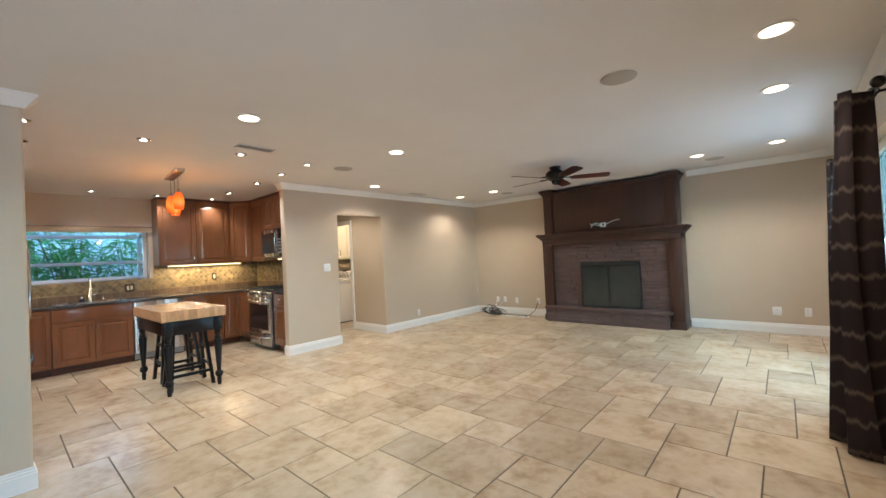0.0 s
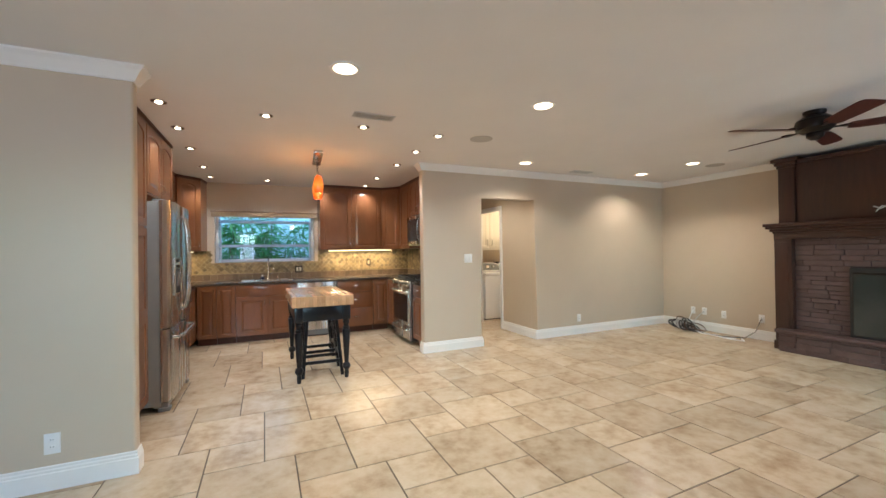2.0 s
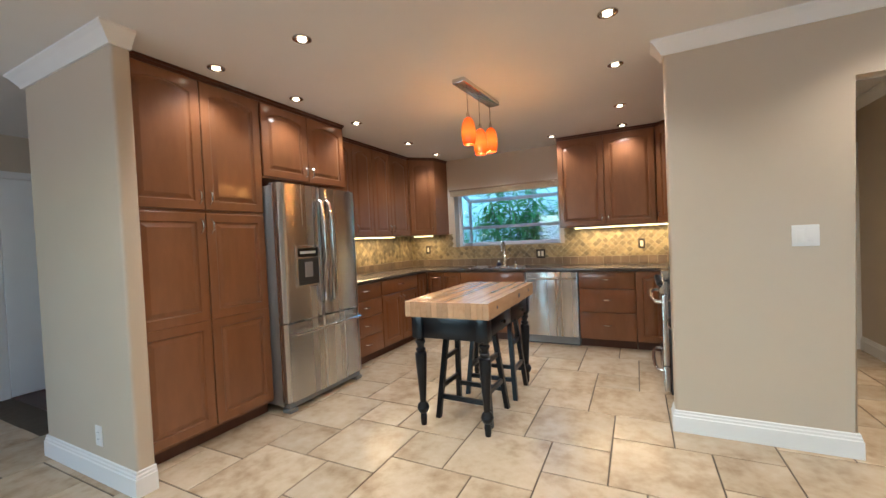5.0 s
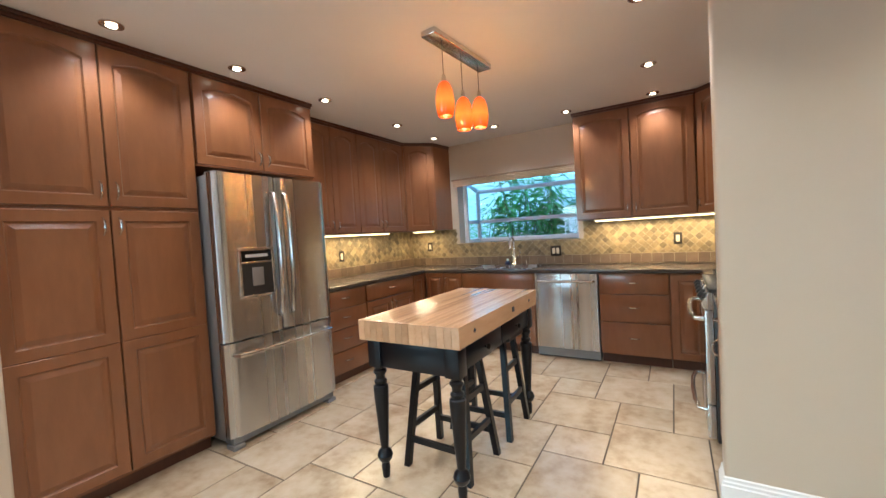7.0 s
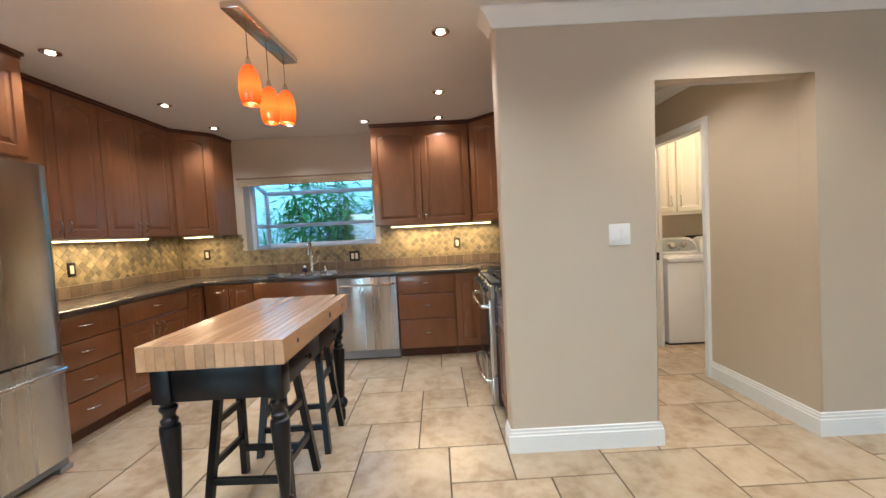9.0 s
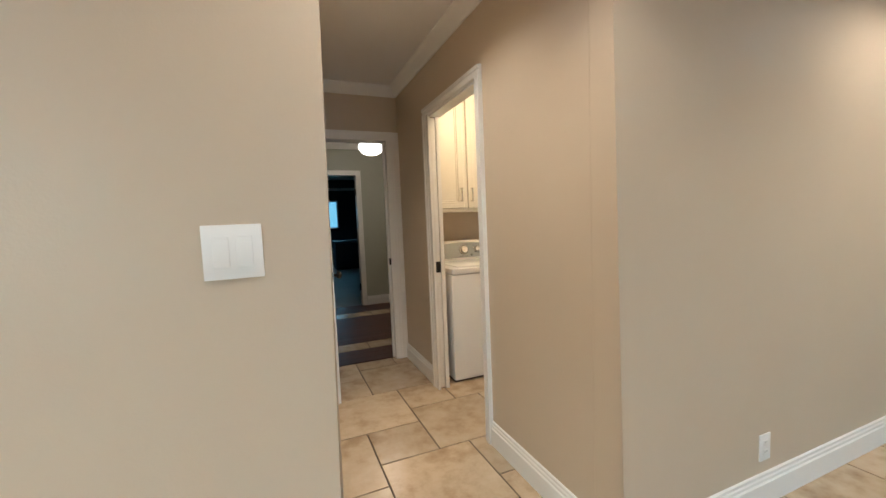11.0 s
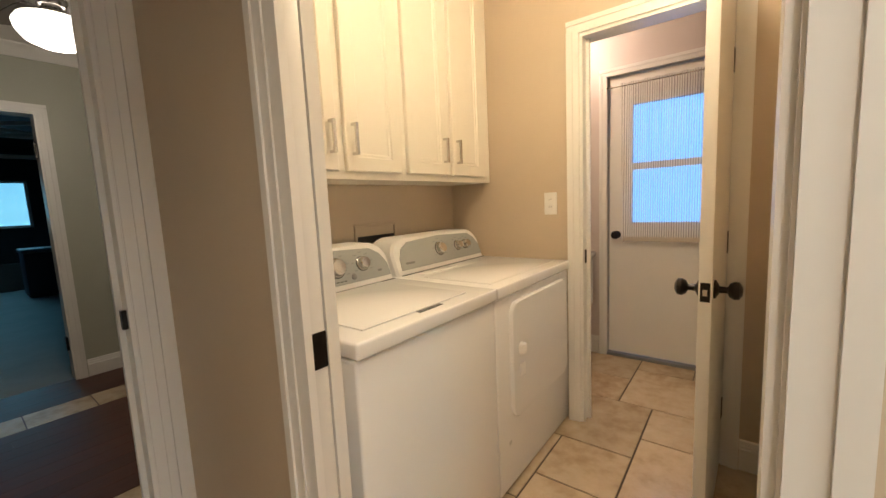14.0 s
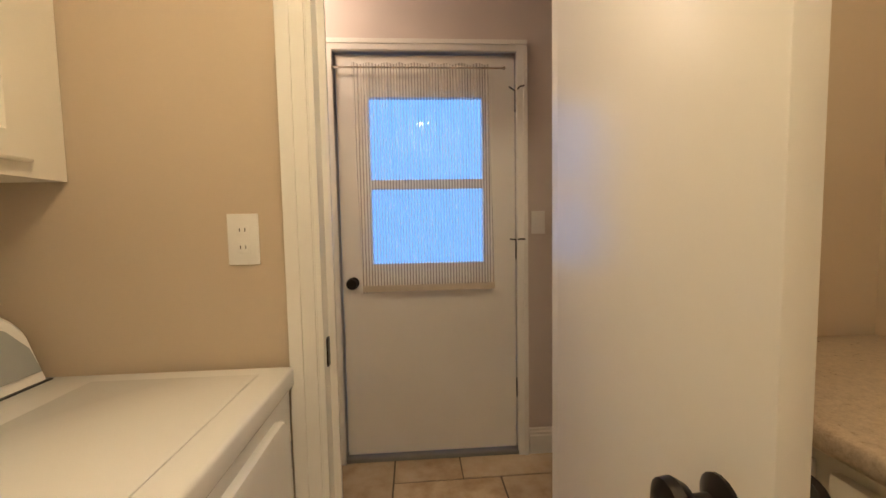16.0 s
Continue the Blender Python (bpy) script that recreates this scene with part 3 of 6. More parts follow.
# pantry and cabinet over the refrigerator, facing east; fronts run along y
cabinet("pantry_cabinet", "tall cherry pantry cabinet with arched panel doors", (0.01, 3.735), NORTH, EAST, 0.91, 0.60, 0, 2.40,
        [("A", 0.006, 0.452, 1.545, 2.395, "rb"), ("A", 0.458, 0.904, 1.545, 2.395, "lb"), ("P", 0.006, 0.452, 0.11, 1.525, "rt"), ("P", 0.458, 0.904, 0.11, 1.525, "lt")], toe=0.09, crown=0.038)
cabinet("cabinet_over_refrigerator", "short cherry wall cabinet with two arched doors", (0.01, 4.65), NORTH, EAST, 0.94, 0.60, 1.82, 2.40,
        [("A", 0.006, 0.465, 1.83, 2.395, "rb"), ("A", 0.471, 0.93, 1.83, 2.395, "lb")], crown=0.038)
for i, (y0, y1, s) in enumerate(((5.60, 6.03, "rb"), (6.03, 6.39, "lb"), (6.39, 6.755, "rb"), (6.755, 7.19, "lb"))):
    cabinet("wall_cabinet", "cherry wall cabinet with an arched raised-panel door", (-0.26, y0), NORTH, EAST, y1 - y0 - 0.001, 0.34, 1.36, 2.40, [("A", G, y1 - y0 - G, 1.365, 2.395, s)], crown=0.038)
d = math.sqrt(0.5)


def corner_cabinet(o, u, w, width, poly, side):
    """A wall cabinet set across the corner, on its own five-sided plan."""
    root = thing("corner_wall_cabinet", "cherry corner wall cabinet with an angled arched door", "cabinet", (o[0], o[1], 0), "kitchen cabinets")
    f = frame_of(o, u, w)
    bm = B()
    rings(bm, [[(x - o[0], y - o[1], h) for x, y in poly] for h in (1.36, 2.40)])
    part("body", bm, CHERRY, root)
    bm = B()
    cx, cy = sum(p[0] for p in poly) / 5, sum(p[1] for p in poly) / 5
    rings(bm, [[(cx + (x - cx) * k - o[0], cy + (y - cy) * k - o[1], h) for x, y in poly] for k, h in ((1.0, 2.40), (1.02, 2.42), (1.04, 2.438))])
    part("crown", bm, CHERRY_DARK, root)
    bm = B()
    panel_door(bm, f, 0.03, width - 0.03, 1.365, 2.395, 0.035, d0=0.001)
    door = part("door", bm, CHERRY, root, smooth=False)
    bm = B()
    pull(bm, f, width - 0.062 if side == "r" else 0.062, 1.45, 0.075, False)
    part("handle", bm, CHROME, door, "small brushed nickel bar handle")


corner_cabinet((-0.26, 7.19), (d, d), (d, -d), 0.40, [(-0.26, 7.19), (0.023, 7.473), (0.06, 7.798), (-0.598, 7.798), (-0.598, 7.19)], "r")
corner_cabinet((2.755, 7.46), (d, -d), (-d, -d), 0.40, [(2.755, 7.46), (3.038, 7.177), (3.358, 7.177), (3.358, 7.798), (2.755, 7.798)], "l")
for x0, x1, s in ((1.715, 2.232, "rb"), (2.233, 2.753, "lb")):
    cabinet("wall_cabinet", "cherry wall cabinet with an arched raised-panel door", (x0, 7.46), EAST, SOUTH, x1 - x0, 0.338, 1.36, 2.40, [("A", G, x1 - x0 - G, 1.365, 2.395, s)], crown=0.038)
W = (-1, 0)
cabinet("wall_cabinet", "narrow cherry wall cabinet beside the microwave", (3.03, 7.175), SOUTH, W, 0.49, 0.33, 1.36, 2.40, [("A", G, 0.486, 1.365, 2.395, "lb")], crown=0.038)
cabinet("cabinet_over_microwave", "short cherry wall cabinet over the microwave", (3.03, 6.68), SOUTH, W, 0.75, 0.33, 1.87, 2.40,
        [("A", G, 0.372, 1.875, 2.395, "rb"), ("A", 0.378, 0.746, 1.875, 2.395, "lb")], crown=0.038)
cabinet("wall_cabinet", "cherry wall cabinet with an arched raised-panel door", (3.03, 5.925), SOUTH, W, 0.38, 0.33, 1.36, 2.40, [("A", G, 0.376, 1.365, 2.395, "rb")], crown=0.038)

# base cabinets
TOP = 0.89
UND = TOP - 0.037


def drawers(a0, a1, cuts):
    return [("S", a0, a1, h0 + 0.004, h1 - 0.004, "c") for h0, h1 in zip(cuts, cuts[1:])]


cabinet("drawer_cabinet", "cherry base cabinet with four drawers", (-0.03, 5.60), NORTH, EAST, 0.55, 0.565, 0, UND, drawers(0.006, 0.544, (0.10, 0.30, 0.50, 0.68, UND - 0.004)), toe=0.095)
cabinet("base_cabinet", "cherry base cabinet with a drawer over two doors", (-0.03, 6.152), NORTH, EAST, 0.79, 0.565, 0, UND,
        [("S", 0.006, 0.784, 0.69, UND - 0.006, "c"), ("D", 0.006, 0.392, 0.105, 0.68, "rt"), ("D", 0.398, 0.784, 0.105, 0.68, "lt")], toe=0.095)
cabinet("base_cabinet", "narrow cherry base cabinet in the corner", (-0.03, 6.944), NORTH, EAST, 0.25, 0.565, 0, UND, [("D", 0.006, 0.244, 0.105, UND - 0.006, "")], toe=0.095)
for x0, x1, s in ((0.0, 0.245, "rt"), (0.246, 0.49, "lt")):
    cabinet("base_cabinet", "narrow cherry base cabinet with a panel door", (x0, 7.20), EAST, SOUTH, x1 - x0, 0.598, 0, UND, [("D", G, x1 - x0 - G, 0.105, UND - 0.006, s)], toe=0.095, rail=0.045)
cabinet("sink_cabinet", "cherry sink base cabinet with two panel doors", (0.492, 7.20), EAST, SOUTH, 0.835, 0.598, 0, UND,
        [("S", 0.005, 0.83, 0.68, UND - 0.006, ""), ("D", 0.005, 0.415, 0.105, 0.67, "rt"), ("D", 0.42, 0.83, 0.105, 0.67, "lt")], toe=0.095)
cabinet("drawer_cabinet", "cherry base cabinet with three wide drawers", (1.945, 7.20), EAST, SOUTH, 0.578, 0.598, 0, UND, drawers(0.006, 0.572, (0.10, 0.40, 0.66, UND - 0.004)), toe=0.095)
cabinet("base_cabinet", "cherry base cabinet with a panel door", (2.525, 7.20), EAST, SOUTH, 0.265, 0.598, 0, UND, [("D", G, 0.259, 0.105, UND - 0.006, "")], toe=0.095)
cabinet("base_cabinet", "cherry base cabinet filling the corner by the range", (2.79, 7.195), SOUTH, W, 0.52, 0.565, 0, UND, [("D", 0.006, 0.514, 0.105, UND - 0.006, "")], toe=0.095)
cabinet("base_cabinet", "cherry base cabinet with a drawer over a door", (2.79, 5.905), SOUTH, W, 0.36, 0.565, 0, UND,
        [("S", 0.006, 0.354, 0.69, UND - 0.006, "c"), ("D", 0.006, 0.354, 0.105, 0.68, "lt")], toe=0.095)

# worktop with the sink cut out
bm = B()
cb = 0.006
bx(bm, -0.598, 0.01, 5.60, 7.165, UND, TOP, cb)
bx(bm, -0.598, 0.55, 7.165, 7.798, UND, TOP, cb)
bx(bm, 0.55, 1.27, 7.165, 7.27, UND, TOP, cb)
bx(bm, 0.55, 1.27, 7.66, 7.798, UND, TOP, cb)
bx(bm, 1.27, 3.358, 7.165, 7.798, UND, TOP, cb)
bx(bm, 2.755, 3.358, 6.675, 7.165, UND, TOP, cb)
tagged(new("worktop", mesh_of("worktop", bm, COUNTER, True)), "dark brown stone worktop on the base cabinets", "worktop")
bm = B()
bx(bm, 2.755, 3.358, 5.542, 5.905, UND, TOP, cb)
tagged(new("side_worktop", mesh_of("side_worktop", bm, COUNTER, True)), "short dark stone worktop beside the range", "worktop")
sink = thing("kitchen_sink", "stainless double-bowl sink sunk in the worktop", "sink", (0.91, 7.46, TOP))
for x0, x1 in ((-0.355, -0.01), (0.01, 0.355)):
    bm = B()
    rings(bm, [[(x0, -0.185, z), (x1, -0.185, z), (x1, 0.195, z), (x0, 0.195, z)] for z in (0.003, -0.16)], cap0=False)
    part("bowl", bm, STEEL, sink, smooth=False)
bm = B()
for q in ((-0.375, 0.375, -0.205, -0.185), (-0.375, 0.375, 0.195, 0.215), (-0.375, -0.355, -0.185, 0.195), (0.355, 0.375, -0.185, 0.195), (-0.01, 0.01, -0.185, 0.195)):
    bx(bm, *q, 0.0, 0.005)
part("rim", bm, STEEL, sink)
tap = thing("kitchen_tap", "tall brushed nickel pull-down kitchen tap on the worktop", "tap", (0.93, 7.70, TOP))
bm = B()
lathe(bm, [(0.030, 0), (0.030, 0.008), (0.026, 0.02), (0.024, 0.12), (0.018, 0.15), (0.014, 0.20)])
part("base", bm, CHROME, tap)
bm = B()
tube(bm, [(0, 0, 0.18), (0, 0, 0.27), (0, -0.012, 0.31), (0, -0.04, 0.335), (0, -0.075, 0.335), (0, -0.10, 0.31), (0, -0.112, 0.27)], [0.014, 0.013, 0.013, 0.013, 0.013, 0.014, 0.016], 10)
part("spout", bm, CHROME, tap)
bm = B()
tube(bm, [(0, -0.112, 0.272), (0, -0.118, 0.23), (0, -0.122, 0.20)], [0.016, 0.019, 0.017], 10)
part("spray_head", bm, CHROME, tap)
bm = B()
tube(bm, [(0.02, 0, 0.085), (0.06, 0, 0.10), (0.075, 0, 0.15), (0.07, 0, 0.175)], [0.010, 0.009, 0.007, 0.006], 8)
part("lever", bm, CHROME, tap)
bm = B()
lathe(bm, [(0.016, 0), (0.016, 0.006), (0.013, 0.012), (0.013, 0.052), (0.010, 0.058), (0.002, 0.06)], 1.07, 7.72, TOP)
tagged(new("soap_dispenser", mesh_of("soap_dispenser", bm, CHROME, True)), "small nickel soap pump beside the tap", "soap dispenser")
scrub = thing("dish_brush", "dark blue dish scrubber standing behind the sink", "brush", (0.84, 7.71, TOP))
bm = B()
lathe(bm, [(0.026, 0), (0.034, 0.012), (0.034, 0.03), (0.022, 0.045), (0.012, 0.052)])
part("head", bm, mat("navy_plastic", (0.012, 0.016, 0.05), None, 8, 0.4), scrub)
bm = B()
lathe(bm, [(0.012, 0.05), (0.015, 0.062), (0.010, 0.075), (0.002, 0.078)])
part("grip", bm, WHITE_PLASTIC, scrub)


def outlet(x, y, z, nrm, w=0.072, h=0.115, plate=WHITE_PLASTIC, face=WHITE_PLASTIC, gangs=1, kind="socket", label="white duplex wall socket"):
    root = thing("wall_socket" if kind == "socket" else "light_switch", label, "socket" if kind == "socket" else "switch", (x, y, z), "wall plates")
    u = (-nrm[1], nrm[0])
    f = frame_of((x, y), u, nrm)
    bm = B()
    slab(bm, f, -w / 2, w / 2, 0.0, 0.006, -h / 2, h / 2, 0.002)
    part("plate", bm, plate, root)
    for g in range(gangs):
        c = (g - (gangs - 1) / 2) * 0.046
        if kind == "socket":
            for dz in (-0.02, 0.02):
                bm = B()
                slab(bm, f, c - 0.014, c + 0.014, 0.006, 0.008, dz - 0.012, dz + 0.012, 0.001)
                rec = part("receptacle", bm, face, root)
                bm = B()
                for da in (-0.006, 0.006):
                    slab(bm, f, c + da - 0.001, c + da + 0.001, 0.0078, 0.0083, dz - 0.002, dz + 0.006)
                part("slot", bm, DARK_PLASTIC, rec)
        else:
            bm = B()
            slab(bm, f, c - 0.016, c + 0.016, 0.006, 0.0095, -0.033, 0.033, 0.0015)
            part("rocker", bm, face, root)
    return root


E_, N_, S_, W_ = (1, 0), (0, 1), (0, -1), (-1, 0)
outlet(3.40, 5.42, 1.207, S_, 0.118, 0.118, gangs=2, kind="switch", label="white double rocker light switch on the wall")
outlet(5.32, 5.42, 0.247, S_)
outlet(-0.18, 3.64, 0.257, S_)
for y, z in ((4.90, 0.295), (4.72, 0.30), (4.43, 0.285), (3.93, 0.295)):
    outlet(7.25, y, z, W_)
outlet(7.25, 0.27, 0.305, W_, 0.10, 0.115, label="wide white wall socket plate")
outlet(7.25, -0.05, 0.305, W_)
ivory = mat("almond_switch", (0.66, 0.58, 0.44), None, 8, 0.4)
for x, z, g in ((-0.30, 1.14, 1), (2.595, 1.13, 1), (1.40, 1.04, 2)):
    outlet(x, 7.788, z, S_, 0.072 + 0.046 * (g - 1), 0.115, BRONZE, ivory, g, "switch", "dark bronze switch plate with an almond rocker")
outlet(-0.588, 6.42, 1.12, E_, 0.072, 0.115, BRONZE, ivory, 1, "switch", "dark bronze switch plate with an almond rocker")
outlet(6.10, 7.226, 1.186, W_, 0.07, 0.118, label="white duplex wall socket above the dryer")
outlet(7.12, 6.211, 1.21, W_, 0.07, 0.115, kind="switch", label="white rocker light switch beside the outer door")

# strip lamps under the wall cabinets
strips = (("x", 1.86, 2.98, 7.60), ("y", 5.72, 7.05, -0.42), ("y", 6.03, 6.58, 3.20), ("x", -0.40, -0.08, 7.55))
for axis, a0, a1, p in strips:
    z = 1.395 if p == 3.20 else 1.36
    lamp = thing("strip_lamp", "glowing strip lamp under a wall cabinet", "lamp", ((a0 + a1) / 2, p, z) if axis == "x" else (p, (a0 + a1) / 2, z), "strip lamps")
    L = (a1 - a0) / 2
    bm = B()
    bx(bm, *((-L, L, -0.025, 0.025) if axis == "x" else (-0.025, 0.025, -L, L)), -0.012, 0.0)
    part("housing", bm, WHITE_PLASTIC, lamp)
    bm = B()
    bx(bm, *((-L + 0.01, L - 0.01, -0.018, 0.018) if axis == "x" else (-0.018, 0.018, -L + 0.01, L - 0.01)), -0.022, -0.0125, 0.004)
    part("diffuser", bm, STRIPGLOW, lamp)

# garden window over the sink
win = tagged(thing("window_1", "white garden window projecting over the sink", "window", (0.91, 7.95, 1.17)), kind="structure")
hw, dp, ht = 0.75, 0.42, 0.83
bm = B()
bx(bm, -hw, hw, -0.15, dp, -0.03, 0.0, 0.004)
part("window_sill", bm, COUNTER, win)
bm = B()
for q in ((-hw, -hw + 0.045, dp - 0.05, dp, 0, 0.72), (hw - 0.045, hw, dp - 0.05, dp, 0, 0.72), (-hw + 0.045, hw - 0.045, dp - 0.05, dp, 0, 0.05), (-hw + 0.045, hw - 0.045, dp - 0.05, dp, 0.67, 0.72),
          (-hw + 0.045, hw - 0.045, dp - 0.055, dp - 0.005, 0.255, 0.300), (-hw, -hw + 0.045, 0, 0.05, 0, ht), (hw - 0.045, hw, 0, 0.05, 0, ht),
          (-hw, -hw + 0.04, 0.05, dp - 0.05, 0, 0.045), (hw - 0.04, hw, 0.05, dp - 0.05, 0, 0.045), (-hw, -hw + 0.04, 0.05, dp - 0.05, 0.255, 0.30), (hw - 0.04, hw, 0.05, dp - 0.05, 0.255, 0.30)):
    bx(bm, *q, 0.004)
part("window_frame", bm, VINYL, win)
bm = B()
for x in (-hw + 0.005, hw - 0.035):
    rings(bm, [[(x + o, 0.05, ht - 0.05), (x + o, 0.05, ht), (x + o, dp, 0.72), (x + o, dp, 0.67)] for o in (0, 0.03)])
bx(bm, -hw, hw, 0.0, 0.045, ht - 0.04, ht + 0.01)
part("window_head", bm, VINYL, win, smooth=False)
bm = B()
rings(bm, [[(-hw + 0.036, 0.046, ht - 0.012), (hw - 0.036, 0.046, ht - 0.012), (hw - 0.036, 0.046, ht - 0.008), (-hw + 0.036, 0.046, ht - 0.008)], [(-hw + 0.036, dp - 0.002, 0.722), (hw - 0.036, dp - 0.002, 0.722), (hw - 0.036, dp - 0.002, 0.726), (-hw + 0.036, dp - 0.002, 0.726)]])
part("pane", bm, GLASS, win, "sloping glass roof pane", smooth=False).visible_shadow = False
for q in ((-hw + 0.045, hw - 0.045, dp - 0.03, dp - 0.026, 0.05, 0.255), (-hw + 0.045, hw - 0.045, dp - 0.03, dp - 0.026, 0.30, 0.67)):
    bm = B()
    bx(bm, *q)
    part("pane", bm, GLASS, win, smooth=False).visible_shadow = False
for x in (-hw + 0.018, hw - 0.022):
    for h0, h1 in ((0.045, 0.255), (0.30, 0.68)):
        bm = B()
        bx(bm, x, x + 0.004, 0.05, dp - 0.05, h0, h1)
        part("pane", bm, GLASS, win, smooth=False).visible_shadow = False
shade = thing("roman_shade", "woven brown roman shade rolled up over the window", "window shade", (0.91, 7.79, 1.925))
bm = B()
bx(bm, -0.80, 0.80, -0.05, 0.0, 0.047, 0.070, 0.006)
part("headrail", bm, mat("brown_wood_rail", (0.20, 0.125, 0.07), (0.27, 0.175, 0.10), 9, 0.5, stretch=(0.6, 6, 6)), shade)
for k in range(4):
    bm = B()
    bx(bm, -0.79, 0.79, -0.05 + k * 0.004, -0.005, 0.029 - k * 0.018, 0.046 - k * 0.018, 0.005)
    part("fold", bm, BAMBOO_SHADE, shade)

# ---- kitchen island and stools ----
isl = thing("kitchen_island", "black turned-leg kitchen island with a thick maple butcher-block top", "kitchen island", (1.432, 5.418, 0), turn=0.8)
IW, IL, IT, IH = 0.302, 0.583, 0.105, 0.870
block = part("tabletop", bx(B(), -IW + 0.002, IW - 0.002, -IL + 0.003, IL - 0.003, IH - IT + 0.002, IH - 0.003), MAPLE, isl, "thick maple butcher-block top")
sw = 2 * IW / 15
bm = B()
bx(bm, -sw / 2 + 0.0004, sw / 2 - 0.0004, -IL, IL, IH - IT, IH, 0.002, 1)
stave = mesh_of("stave", bm, MAPLE, True)
for k in range(15):
    s = new("stave", stave)
    s.parent, s.location = block, (-IW + sw * (k + 0.5), 0, 0)
for y in (-0.42, 0.42):
    bm = B()
    disc_y(bm, IW, y, IH - 0.05, [(0.011, 0), (0.011, 0.002), (0.004, 0.0022)], sx=1, sy=0)
    part("bolt_cap", bm, IRON, block)
bm = B()
bx(bm, IW, IW + 0.002, 0.10, 0.135, IH - 0.065, IH - 0.035)
part("stamp", bm, IRON, block, "dark branded mark")
ap0, ap1 = IH - IT - 0.15, IH - IT
bm = B()
for q in ((-0.20, 0.20, -0.540, -0.517), (-0.20, 0.20, 0.517, 0.540), (-0.265, -0.242, -0.48, 0.48)):
    bx(bm, *q, ap0, ap1, 0.003)
bx(bm, 0.23, 0.242, -0.48, 0.48, ap0, ap1)
part("apron", bm, BLACK, isl)
for y0, y1 in ((-0.475, -0.005), (0.005, 0.475)):
    bm = B()
    bx(bm, 0.243, 0.268, y0, y1, ap0 + 0.02, ap1 - 0.012, 0.004)
    dr = part("drawer_front", bm, BLACK, isl)
    bm = B()
    disc_y(bm, 0.268, (y0 + y1) / 2, (ap0 + ap1) / 2, [(0.006, 0), (0.006, 0.012), (0.016, 0.018), (0.017, 0.026), (0.010, 0.032), (0.001, 0.033)], sx=1, sy=0)
    part("knob", bm, BRONZE, dr)
LEG = [(0.018, 0), (0.020, 0.01), (0.024, 0.06), (0.020, 0.085), (0.035, 0.10), (0.043, 0.125), (0.035, 0.15), (0.020, 0.165), (0.022, 0.18), (0.030, 0.30), (0.037, 0.42), (0.041, 0.50), (0.040, 0.515),
       (0.028, 0.523), (0.034, 0.535), (0.034, 0.545), (0.024, 0.555), (0.026, 0.575), (0.036, 0.59), (0.036, 0.60), (0.028, 0.61), (0.034, 0.625)]
legm = mesh_of("leg", bx(lathe(B(), [(r, h * (ap0 - 0.003) / 0.625) for r, h in LEG], seg=20), -0.040, 0.040, -0.040, 0.040, ap0 - 0.003, ap1, 0.003), BLACK, True)
for x, y in ((-0.235, -0.510), (0.235, -0.510), (-0.235, 0.510), (0.235, 0.510)):
    lg = new("leg", legm)
    lg.parent, lg.location = isl, (x, y, 0)


def stool(x, y, turn):
    root = thing("bar_stool", "black saddle-seat wooden stool under the island", "stool", (x, y, 0), "stools at the island", turn)
    bm = B()
    n = 10
    loops = []
    for i in range(n + 1):
        s = -1 + 2 * i / n
        xx, zz = 0.215 * s, 0.585 + 0.022 * s * s
        loops.append([(xx, -0.13, zz), (xx, 0.13, zz), (xx, 0.13, zz + 0.032), (xx, -0.13, zz + 0.032)])
    rings(bm, loops)
    bmesh.ops.bevel(bm, geom=bm.edges[:], offset=0.004, segments=1, affect="EDGES")
    part("seat", bm, BLACK, root)
    top = [(sx * 0.15, sy * 0.085, 0.592) for sx in (-1, 1) for sy in (-1, 1)]
    bot = [(sx * 0.20, sy * 0.165, 0.0) for sx in (-1, 1) for sy in (-1, 1)]
    for t, b in zip(top, bot):
        bm = B()
        rings(bm, [[(c[0] + i, c[1] + j, c[2]) for i, j in ((-0.017, -0.017), (0.017, -0.017), (0.017, 0.017), (-0.017, 0.017))] for c in (b, t)])
        part("leg", bm, BLACK, root, smooth=False)

    def at(k, h):
        return Vector(bot[k]).lerp(Vector(top[k]), h / 0.592)
    for a, b, h in ((0, 1, 0.22), (2, 3, 0.22), (0, 2, 0.15), (1, 3, 0.15), (0, 1, 0.42), (2, 3, 0.42)):
        p, q = at(a, h), at(b, h)
        bm = B()
        nrm = (q - p).normalized().cross(Vector((0, 0, 1))) * 0.010
        rings(bm, [[e + nrm + Vector((0, 0, 0.016)), e - nrm + Vector((0, 0, 0.016)), e - nrm - Vector((0, 0, 0.016)), e + nrm - Vector((0, 0, 0.016))] for e in (p, q)])
        part("stretcher", bm, BLACK, root, smooth=False)


stool(1.455, 5.20, -2)
stool(1.475, 5.68, 1)

